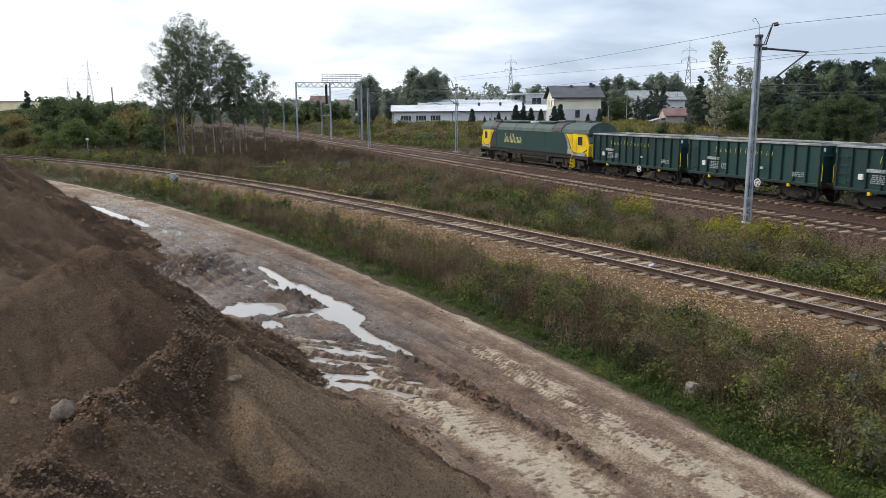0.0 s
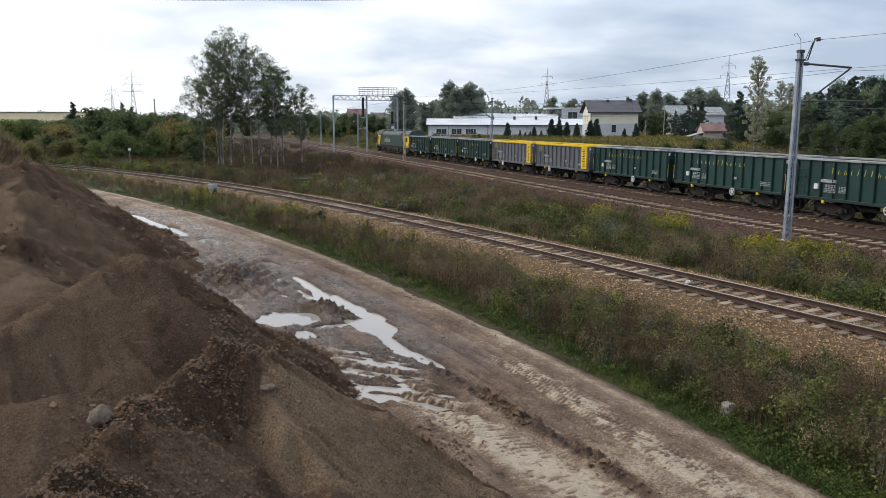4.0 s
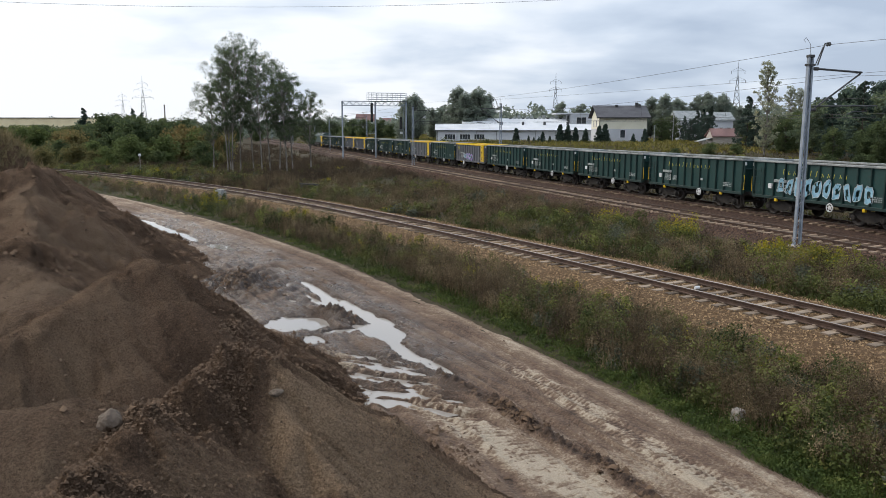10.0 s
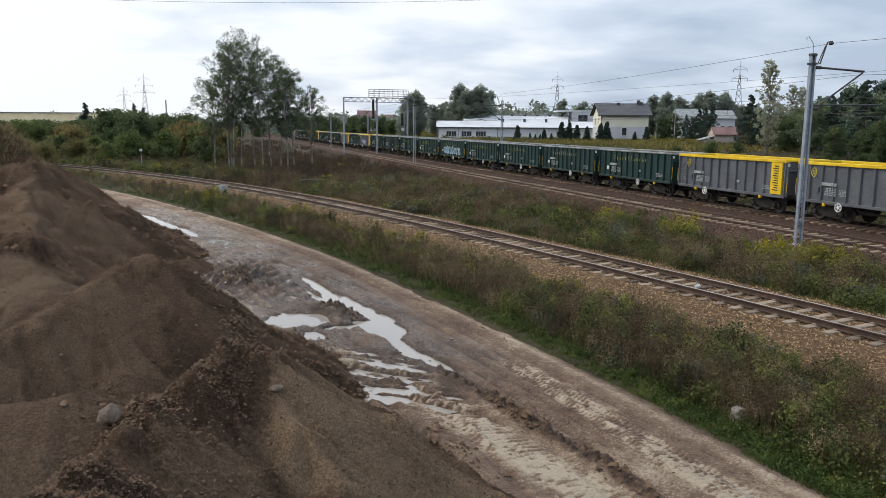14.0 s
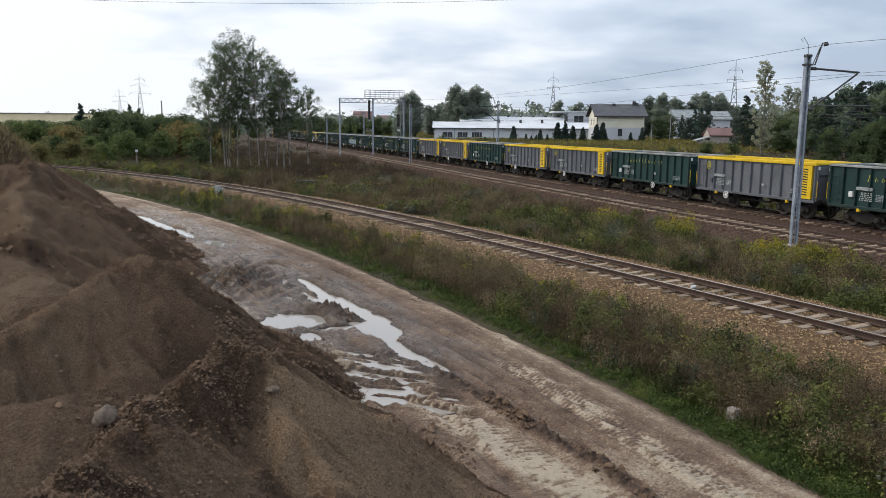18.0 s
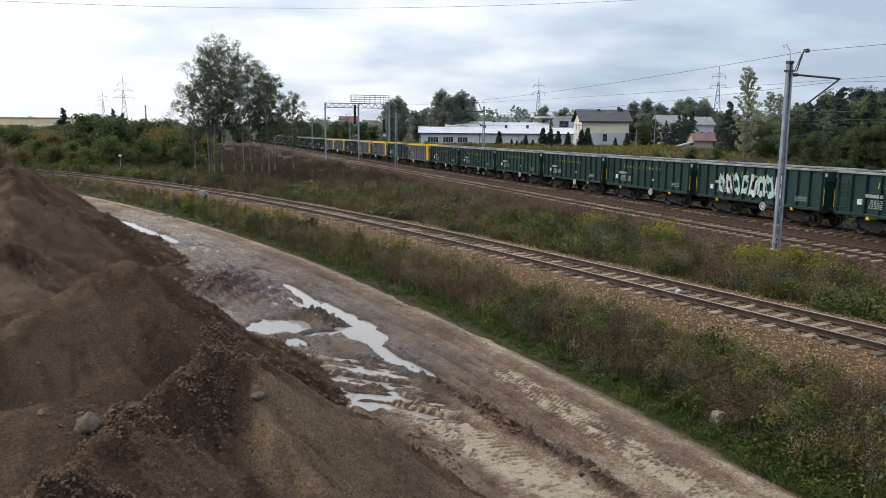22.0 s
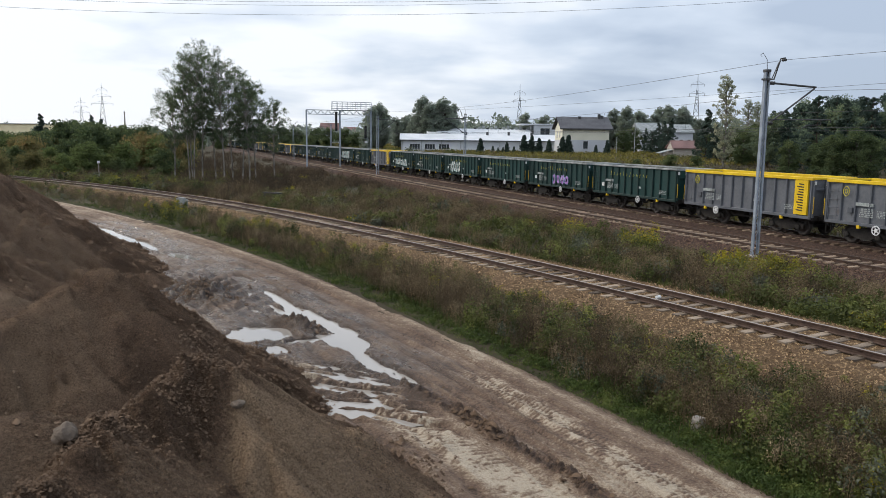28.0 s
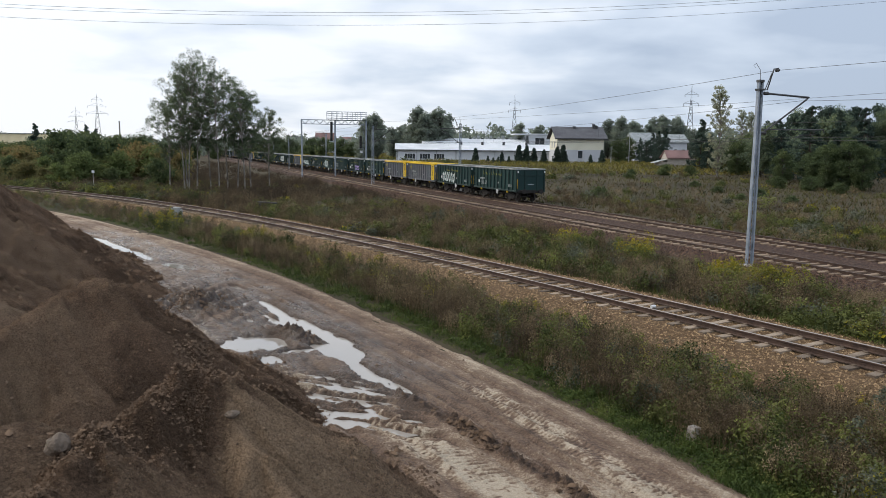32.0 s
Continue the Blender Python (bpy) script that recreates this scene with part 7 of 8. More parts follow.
def tree(name, label, seed, h, r, base, clumps, per, leaf, leaf_mat, bark, stems=1, trunk_r=None, shape="round", clump_r=0.22, category="tree", group=""):
    """Tapered trunk, limbs to every clump, and a crown of loose clumps of leaves."""
    rng = np.random.default_rng(seed)
    rnd = random.Random(seed)
    t = thing(name, label, category, group=group)
    g = Geo()
    trunk_r = trunk_r or h * 0.011
    cents, rads = [], []
    for st in range(stems):
        ox, oy = (0, 0) if stems == 1 else (rnd.uniform(-1, 1) * r * 0.22, rnd.uniform(-1, 1) * r * 0.22)
        lean = (rnd.uniform(-1, 1) * 0.05 * h, rnd.uniform(-1, 1) * 0.05 * h)
        th = h * (1 if st == 0 else rnd.uniform(0.75, 0.95))
        spine = [Vector((ox + lean[0] * k * k + 0.012 * h * math.sin(3 * k + st), oy + lean[1] * k * k + 0.012 * h * math.cos(4 * k + st), th * 0.97 * k)) for k in np.linspace(0, 1, 9)]
        limb(g, spine, trunk_r, trunk_r * 0.2)
        m = clumps // stems
        for i in range(m):
            k = base + (1 - base) * (i + rnd.random()) / m
            if shape == "cone":
                rr = r * (1.02 - (k - base) / (1 - base)) ** 0.65
            elif shape == "tall":
                rr = r * (0.35 + 0.65 * math.sin(math.pi * min(1, (k - base) / (1 - base) * 0.8 + 0.18)))
            else:
                u = (k - base) / (1 - base)
                rr = r * math.sqrt(max(0.03, 1 - (1.75 * u - 0.72) ** 2)) if u > 0.41 else r * (0.45 + 1.3 * u)
            a = rnd.uniform(0, 2 * math.pi)
            d = rr * rnd.uniform(0.35, 1.0) / (1 if stems == 1 else 1.25)
            kk = k if shape != "cone" else k
            sp = spine[min(8, int(kk * 8))].lerp(spine[min(8, int(kk * 8) + 1)], kk * 8 - int(kk * 8))
            tip = sp + Vector((math.cos(a) * d, math.sin(a) * d, h * rnd.uniform(-0.02, 0.05) if shape != "cone" else -0.12 * d))
            root = spine[max(0, min(8, int(kk * 8 - (1.2 if shape != "cone" else 0))))]
            root = root.lerp(sp, 0.4)
            mid = root.lerp(tip, 0.55) + Vector((0, 0, 0.06 * d))
            limb(g, [root, mid, tip], trunk_r * 0.3, trunk_r * 0.07, 4)
            cents.append(tip)
            rads.append(max(0.18, r * clump_r * rnd.uniform(0.6, 1.25) * (1 if shape != "cone" else 0.3 + 0.8 * rr / r)))
            if rnd.random() < 0.6:
                cents.append(mid)
                rads.append(r * clump_r * rnd.uniform(0.4, 0.8) * (1 if shape != "cone" else 0.2 + 0.8 * rr / r))
    part("trunk", g, bark, t)
    v, f = leaf_cloud(rng, [tuple(c) for c in cents], rads, per, leaf)
    cr = part("crown", array_mesh("crown", v, f, leaf_mat), None, t, "loose crown of small leaves")
    return t


def gz(x, y):
    return float(ground_z(np.array(float(x)), np.array(float(y))))


def plant(src, x, y, s=1.0, rz=0.0, sink=0.1, tall=1.0):
    ob = copy_thing(src, pose(0, 0, 0))
    ob.matrix_basis = pose(x, y, gz(x, y) - sink, rz=rz) @ Matrix.Diagonal((s, s, s * tall, 1))
    return ob


def place(ob, x, y, s=1.0, rz=0.0, sink=0.1):
    ob.matrix_basis = pose(x, y, gz(x, y) - sink, rz=rz) @ Matrix.Diagonal((s, s, s, 1))
    return ob


rnd = random.Random(77)
# the stand of young birches by the siding
for i, (bx, y, h, r) in enumerate(((-0.282, 87, 14.2, 3.3), (-0.272, 86, 15.6, 3.5), (-0.262, 88, 15.2, 3.4), (-0.238, 86, 14.4, 3.2), (-0.212, 88, 12.6, 3.0), (-0.195, 90, 11.6, 2.8), (-0.225, 90, 13.8, 3.0), (-0.172, 92, 9.6, 2.4), (-0.298, 89, 10.5, 2.9), (-0.277, 90, 13.5, 2.6), (-0.246, 89, 13.6, 2.6), (-0.205, 87, 11.2, 2.4))):
    t = tree("birch_tree", "slender young birch with an airy green crown", 100 + i, h, r, 0.42, 60, 72, 0.08, LEAF_BIRCH, BARK, trunk_r=0.10, shape="round", clump_r=0.21, group="stand of birches by the siding")
    place(t, bx * y, y, 1.0, rnd.uniform(0, 360))

GR = "trees behind the field"
birch = tree("birch_tree", "tall pale birch with thin yellowing leaves", 201, 13.5, 2.2, 0.12, 120, 52, 0.105, LEAF_PALE, BARK, trunk_r=0.14, shape="tall", clump_r=0.19, group=GR)
oak = tree("broadleaf_tree", "dense dark green broadleaf tree behind the field", 202, 10.0, 4.2, 0.1, 90, 130, 0.15, LEAF_DARK, BARK_DARK, shape="tall", clump_r=0.24, group=GR)
oak2 = tree("broadleaf_tree", "dense dark green broadleaf tree behind the field", 203, 9.0, 4.0, 0.05, 80, 130, 0.14, LEAF_BUSH, BARK_DARK, shape="round", clump_r=0.26, group=GR)
pine = tree("conifer_tree", "dark conifer with uneven drooping branches", 204, 11.0, 2.9, 0.06, 100, 90, 0.13, LEAF_CONIFER, BARK_DARK, shape="cone", clump_r=0.2, group=GR)
pine2 = tree("conifer_tree", "dark conifer with uneven drooping branches", 205, 10.0, 3.0, 0.1, 90, 80, 0.14, LEAF_CONIFER, BARK_DARK, shape="tall", clump_r=0.24, group=GR)
bush = tree("bush", "rounded green bush in a dense thicket", 206, 3.2, 2.0, 0.02, 46, 80, 0.10, LEAF_BUSH, BARK_DARK, stems=3, trunk_r=0.04, clump_r=0.3, category="bush", group="thicket of bushes")
bush2 = tree("bush", "olive-green bush with rusty tints in the thicket", 207, 2.8, 2.1, 0.02, 46, 80, 0.095, LEAF_OLIVE, BARK_DARK, stems=3, trunk_r=0.04, clump_r=0.3, category="bush", group="thicket of bushes")
bush3 = tree("bush", "light green leafy bush in the thicket", 211, 3.0, 2.0, 0.02, 46, 80, 0.10, LEAF_LIGHT, BARK_DARK, stems=3, trunk_r=0.04, clump_r=0.3, category="bush", group="thicket of bushes")
thuja = tree("clipped_conifer", "narrow dark conical conifer by the workshop wall", 208, 3.2, 1.0, 0.02, 120, 60, 0.10, LEAF_CONIFER, BARK_DARK, shape="cone", clump_r=0.28, group="row of conical conifers", category="conifer")
poplar = tree("broadleaf_tree", "tall slim greyish green tree on the skyline", 209, 13.0, 3.0, 0.12, 90, 180, 0.15, LEAF_HAZED, BARK_DARK, shape="tall", clump_r=0.36, group=GR)

place(birch, 0.419 * 112, 112, 1.02)
for bx, y, s in ((0.449, 132, 0.8), (0.463, 136, 0.78)):
    plant(birch, bx * y, y, s, rnd.uniform(0, 360))
place(pine, 0.394 * 140, 140, 0.86)
for bx, y, s in ((0.405, 138, 0.6), (0.505, 112, 0.82), (0.545, 106, 1.02), (0.585, 110, 0.98), (0.335, 190, 0.75), (0.345, 185, 0.8), (0.328, 188, 0.7), (0.315, 192, 0.6), (0.62, 104, 1.0)):
    plant(pine, bx * y, y, s, rnd.uniform(0, 360))
place(pine2, 0.342 * 170, 170, 0.62)
for bx, y, s in ((0.322, 180, 0.62), (0.338, 178, 0.66), (0.52, 108, 0.95), (0.56, 112, 1.1), (0.60, 104, 1.05), (0.488, 118, 0.85), (0.64, 100, 1.1), (0.70, 100, 1.1)):
    plant(pine2, bx * y * (1.3 if bx > 0.45 else 1), y * (1.3 if bx > 0.45 else 1), s * (1.1 if bx > 0.45 else 0.88), rnd.uniform(0, 360))
place(oak, 0.478 * 116, 116, 0.78)
for bx, y, s in ((0.497, 112, 0.72), (0.515, 110, 0.86), (0.53, 104, 0.9), (0.55, 100, 0.84), (0.57, 104, 1.0), (0.59, 98, 0.92), (0.61, 102, 1.0), (0.64, 96, 1.0), (0.67, 94, 1.05), (0.71, 92, 1.0), (0.76, 92, 1.0), (0.82, 90, 1.0), (0.90, 90, 1.05), (1.0, 86, 1.0), (0.535, 116, 1.05), (0.58, 118, 1.12)):
    plant(oak if rnd.random() < 0.55 else pine, bx * y * 1.32, y * 1.32, s * 1.08, rnd.uniform(0, 360))
place(oak2, 0.284 * 185, 185, 0.62)
for bx, y, s in ((0.297, 195, 0.7), (0.445, 122, 0.6), (0.46, 126, 0.7), (0.43, 128, 0.65), (0.566, 96, 0.62), (0.60, 94, 0.7), (0.40, 150, 0.5), (0.545, 98, 0.5), (0.508, 104, 0.5), (0.62, 92, 0.6)):
    plant(oak2, bx * y, y, s, rnd.uniform(0, 360))
# behind the house and the works
place(poplar, 0.285 * 235, 235, 1.0)
for bx, y, s in ((0.298, 240, 0.92), (0.31, 246, 0.88), (0.325, 250, 0.9), (0.27, 240, 0.95), (0.335, 255, 1.05), (0.346, 250, 1.1), (0.357, 260, 1.1), (0.365, 250, 1.0), (0.376, 265, 0.85), (0.388, 260, 0.8), (0.018, 215, 1.08), (0.028, 212, 0.95), (0.037, 216, 1.0), (0.048, 214, 1.05), (0.055, 218, 0.95), (0.008, 222, 0.72), (-0.002, 225, 0.7), (-0.012, 220, 0.66), (0.15, 280, 0.95), (0.176, 285, 0.9), (0.255, 238, 0.8), (-0.04, 205, 0.95), (-0.05, 200, 0.9), (-0.032, 210, 0.85)):
    plant(poplar, bx * y, y, s, rnd.uniform(0, 360))
# conical conifers along the works and house
tx = [0.0955, 0.1115, 0.130, 0.152, 0.1625, 0.1725, 0.185, 0.2025, 0.2105, 0.2475, 0.2622, 0.1185, 0.139, 0.125]
th = [1.25, 0.62, 0.95, 1.55, 1.5, 1.3, 1.2, 1.45, 1.6, 0.8, 1.2, 0.5, 0.6, 0.55]
th = [0.82 * h for h in th]
place(thuja, tx[0] * 171, 171, th[0])
for a, s in zip(tx[1:], th[1:]):
    plant(thuja, a * 171, 171, s, rnd.uniform(0, 360))

# thicket on the far side of the siding
place(bush, -30, 98, 1.2)
place(bush2, -47, 104, 0.9)
place(bush3, -44, 101, 1.0)
for i in range(170):
    y = rnd.uniform(86, 175)
    bx = rnd.uniform(-0.66, -0.285)
    if bx * y > float(siding_x(y)) - 2.5 and y < 105:
        y += 22
    s = rnd.uniform(0.75, 1.7) * (0.75 + y / 300)
    if bx > -0.33:
        s *= 0.8
    if bx < -0.44:
        s = min(s * 0.95, 1.5)
    plant((bush, bush3, bush2, bush)[i % 4], bx * y, y, s * (1.25 if y > 115 else 0.8), rnd.uniform(0, 360))
for bx, y, s in ((-0.464, 190, 0.72), (-0.43, 200, 0.62), (-0.398, 210, 0.74), (-0.388, 205, 0.72), (-0.372, 190, 0.6), (-0.34, 170, 0.66), (-0.325, 160, 0.7), (-0.36, 180, 0.6), (-0.41, 195, 0.5), (-0.445, 220, 0.6), (-0.31, 150, 0.6)):
    plant(oak, bx * y, y, s, rnd.uniform(0, 360))
for bx, y, s in ((-0.462, 180, 0.95), (-0.398, 205, 1.0), (-0.386, 200, 0.9)):
    plant(pine, bx * y, y, s, rnd.uniform(0, 360))
# bushes beyond the railway, by the gantry and in the field
for bx, y, s in ((-0.10, 260, 2.2), (-0.085, 250, 2.0), (-0.12, 270, 2.4), (-0.14, 280, 2.4), (-0.07, 245, 1.6), (-0.16, 300, 2.5), (-0.18, 320, 2.6), (-0.055, 235, 1.5), (-0.13, 240, 1.8), (-0.2, 330, 2.6), (-0.24, 330, 2.6), (-0.27, 320, 2.4)):
    plant(bush, bx * y, y, s, rnd.uniform(0, 360))
for bx, y, s in ((0.262, 84, 0.7), (0.42, 88, 0.5), (0.45, 80, 0.45), (0.48, 84, 0.55), (0.52, 76, 0.5), (0.39, 96, 0.5), (0.345, 118, 0.9), (0.30, 112, 0.7), (0.385, 118, 0.8), (0.50, 96, 0.8), (0.55, 92, 0.9), (0.585, 88, 0.7)):
    plant((bush, bush3)[int(y) % 2], bx * y, y, s, rnd.uniform(0, 360), 0.5, 0.8)


def woods(name, label, seed, arc, dist, n, h, size, mat):
    """A far belt of trees: one mass of clumps with an uneven top."""
    rng = np.random.default_rng(seed)
    a = rng.uniform(arc[0], arc[1], n)
    y = dist * rng.uniform(0.9, 1.15, n)
    x = a * y
    top = h * (0.55 + 0.45 * rng.random(n)) * (0.8 + 0.35 * fbm(a * 60, a * 0, 1.0, seed, 3))
    z = top * rng.random(n) ** 0.6
    z0 = ground_z(x, y)
    v, f = leaf_cloud(rng, np.stack([x, y, z0 + z], -1), np.full(n, size * 2.2), 14, size)
    ob = new(name, array_mesh(name, v, f, mat))
    return tagged(ob, label, "woods", kind="stuff")


woods("far_woods", "dark far belt of trees along the horizon", 1, (-0.75, 0.02), 430, 2600, 12, 0.9, LEAF_HAZED)
woods("far_woods", "dark far belt of trees along the horizon", 2, (-0.02, 0.75), 330, 2600, 15, 0.8, LEAF_HAZED)
woods("far_woods", "dark far belt of trees along the horizon", 3, (-1.6, -0.6), 380, 1500, 11, 0.9, LEAF_HAZED)
woods("far_woods", "dark wood behind the field", 4, (0.49, 1.6), 135, 2600, 10.5, 0.4, LEAF_DARK)

# ---------------------------------------------------------------- weeds and grass


def blades(rng, x, y, z, h, w, lean=0.25):
    """Upright tapering blades."""
    n = len(x)
    a = rng.uniform(0, 2 * np.pi, n)
    tx, ty = rng.normal(0, lean, n) * h, rng.normal(0, lean, n) * h
    dx, dy = np.cos(a) * w, np.sin(a) * w
    v = np.stack([np.stack([x - dx, y - dy, z], -1), np.stack([x + dx, y + dy, z], -1), np.stack([x + tx, y + ty, z + h], -1)], 1)
    return v.reshape(-1, 3)


def weeds(rng, x, y, z, h, leaf, per):
    """Stalks with small leaves and seed heads: returns triangles."""
    n = len(x)
    out = [blades(rng, np.repeat(x, 4) + rng.normal(0, 0.09, 4 * n), np.repeat(y, 4) + rng.normal(0, 0.09, 4 * n), np.repeat(z, 4) - 0.05, np.repeat(h, 4) * rng.uniform(0.6, 1.2, 4 * n), np.full(4 * n, leaf * 0.24), 0.2)]
    m = n * per
    k = rng.random(m) ** 0.8
    hh = np.repeat(h, per)
    sp = 0.16 * hh * (0.5 + k)
    px = np.repeat(x, per) + rng.normal(0, 1, m) * sp
    py = np.repeat(y, per) + rng.normal(0, 1, m) * sp
    pz = np.repeat(z, per) + k * hh * 1.02
    a = rng.normal(0, 1, (m, 3)) * np.array([0.8, 0.8, 1.1])
    a /= np.linalg.norm(a, axis=1)[:, None]
    b = np.cross(a, rng.normal(0, 1, (m, 3)))
    b /= np.linalg.norm(b, axis=1)[:, None] + 1e-9
    s = (leaf * rng.uniform(0.5, 1.4, m))[:, None]
    p = np.stack([px, py, pz], -1)
    out.append(np.stack([p - a * s, p + a * s + b * s * 0.35, p + a * s * 0.2 + b * s * 0.55], 1).reshape(-1, 3))
    return np.concatenate(out)


def strew(name, tris, mat, label, category="weeds"):
    ob = new(name, array_mesh(name, tris, np.arange(len(tris)).reshape(-1, 3), mat))
    return tagged(ob, label, category, kind="stuff")


def in_strip(rng, n, lo, hi, y0, y1, power=1.8):
    """Points between two lines x(y), thicker where the strip is near."""
    u = rng.random(n)
    y = (y0 ** (1 - power) + u * (y1 ** (1 - power) - y0 ** (1 - power))) ** (1 / (1 - power))
    t = rng.random(n)
    return lo(y) * (1 - t) + hi(y) * t, y, t


def line_b_x(y):
    """Road-side foot of the double track's bed."""
    base = on_track(0, SPACING + 4.2)
    return base.x + (y - base.y) * D.x / D.y


def line_a_far(y):
    base = on_track(0, -3.4)
    return base.x + (y - base.y) * D.x / D.y


rng = np.random.default_rng(9)
GROUP = [("dry_weeds", WEED_BROWN, "dry brown weeds and seed heads", 0.46), ("green_weeds", WEED_GREEN, "green leafy weeds", 0.42), ("goldenrod", WEED_YELLOW, "flowering yellow goldenrod", 0.12)]
KINDS = [(0, "dead_weeds", WEED_DARK, "dark dead weeds with seed heads", 0.28), (0, "dry_weeds", WEED_BROWN, "dry brown weeds and seed heads", 0.68), (0, "straw_weeds", WEED_STRAW, "bleached straw-coloured weeds", 1.0),
         (1, "dark_weeds", WEED_DEEP, "dark green leafy weeds", 0.30), (1, "green_weeds", WEED_GREEN, "green leafy weeds", 0.72), (1, "light_weeds", WEED_LIGHT, "light green leafy weeds", 0.84), (1, "mugwort", WEED_GREY, "grey-green mugwort", 1.0),
         (2, "goldenrod", WEED_YELLOW, "flowering yellow goldenrod", 1.0)]


def weed_bed(x, y, scale, n_leaf, seed, tall=1.0, mix_w=(0.0, 0.0, 0.0)):
    """Sorts plants into brown, green and yellow patches."""
    p1, p2 = fbm(x, y, 0.16, seed, 3), fbm(x, y, 0.55, seed + 1, 2)
    r = rng.normal(0, 0.16, len(x))
    v = p1 * 1.2 + 0.6 * p2 + r
    sel = [v < 0.02 + mix_w[0], (v >= 0.02 + mix_w[0]) & (v < 0.52 + mix_w[1]), v >= 0.52 + mix_w[1]]
    for (nm, mat, lab, _), s in zip(GROUP, sel):
        if s.sum() < 3:
            continue
        h = tall * rng.uniform(0.45, 1.0, s.sum()) * (0.8 + 0.35 * fbm(x[s], y[s], 0.8, seed + 5, 2))
        strew(nm, weeds(rng, x[s], y[s], ground_z(x[s], y[s]) - 0.02, h, scale, n_leaf), mat, lab)


def clumps(lo, hi, y0, y1, n, per, power, spread_r):
    """Plants gathered in clumps within a strip; returns x, y, each plant's clump and its share of the clump's height."""
    cx, cy, _ = in_strip(rng, n, lo, hi, y0, y1, power)
    k = np.repeat(np.arange(n), per)
    r = spread_r * rng.uniform(0.6, 1.6, n)[k]
    ox, oy = rng.normal(0, 1, n * per), rng.normal(0, 1, n * per)
    return cx[k] + ox * r, cy[k] + oy * r, k, np.exp(-0.22 * (ox ** 2 + oy ** 2))


def unit(v):
    return v / (np.linalg.norm(v, axis=1)[:, None] + 1e-9)


def bushy(x, y, z, h, r, leaf, per, slim=0.6, lobes=8, loose=0.5):
    """Leafy plants of several lobes; leaves face outwards. Returns triangles and each leaf's share of its plant's height."""
    n = len(x)
    ang, dist = rng.uniform(0, 6.283, (n, lobes)), np.sqrt(rng.random((n, lobes))) * 0.85
    lx, ly = x[:, None] + np.cos(ang) * dist * r[:, None], y[:, None] + np.sin(ang) * dist * r[:, None]
    lh = h[:, None] * (1 - 0.5 * dist ** 2) * rng.uniform(0.65, 1.12, (n, lobes))
    lr = r[:, None] * rng.uniform(0.26, 0.5, (n, lobes))
    i = np.repeat(np.arange(n), per)
    q = rng.integers(0, lobes, n * per)
    m = n * per
    d = unit(rng.normal(0, 1, (m, 3)))
    rad = lr[i, q] * (0.5 + 0.6 * rng.random(m) ** 0.6)
    low = rng.random(m) < 0.4
    cz = np.where(low, rng.random(m) * lh[i, q], np.maximum(lh[i, q] - 0.7 * lr[i, q], 0.1 * h[i]))
    p = np.stack([lx[i, q] + d[:, 0] * rad, ly[i, q] + d[:, 1] * rad, np.maximum(cz + d[:, 2] * rad * 1.2, 0.02)], -1)
    share = p[:, 2] / h[i]
    p[:, 2] += z[i]
    nrm = unit(d * np.array([1, 1, 0.8]) + np.array([0, 0, 0.35]) + loose * rng.normal(0, 1, (m, 3)))
    a = unit(np.cross(nrm, rng.normal(0, 1, (m, 3))))
    b = np.cross(nrm, a)
    s = (leaf * rng.uniform(0.55, 1.4, m))[:, None]
    return np.stack([p - a * s, p + a * s, p + b * s * slim * 2 + a * s * 0.3], 1), share


def spikes(x, y, z, h, r, per, w):
    """Upright stalks of a plant, with a small seed head on each."""
    n = len(x)
    i = np.repeat(np.arange(n), per)
    px, py = x[i] + rng.normal(0, 0.45, n * per) * r[i], y[i] + rng.normal(0, 0.45, n * per) * r[i]
    hh = h[i] * rng.uniform(0.75, 1.3, n * per)
    st = blades(rng, px, py, z[i], hh, np.full(n * per, w), 0.13).reshape(-1, 3, 3)
    tips = np.repeat(st[:, 2], 5, axis=0) + rng.normal(0, 1, (5 * n * per, 3)) * np.array([0.03, 0.03, 0.07]) - np.array([0, 0, 0.06])
    a, b = rng.normal(0, w * 2.0, (len(tips), 3)), rng.normal(0, w * 2.0, (len(tips), 3))
    return np.concatenate([st, np.stack([tips - a, tips + a, tips + b], 1)])


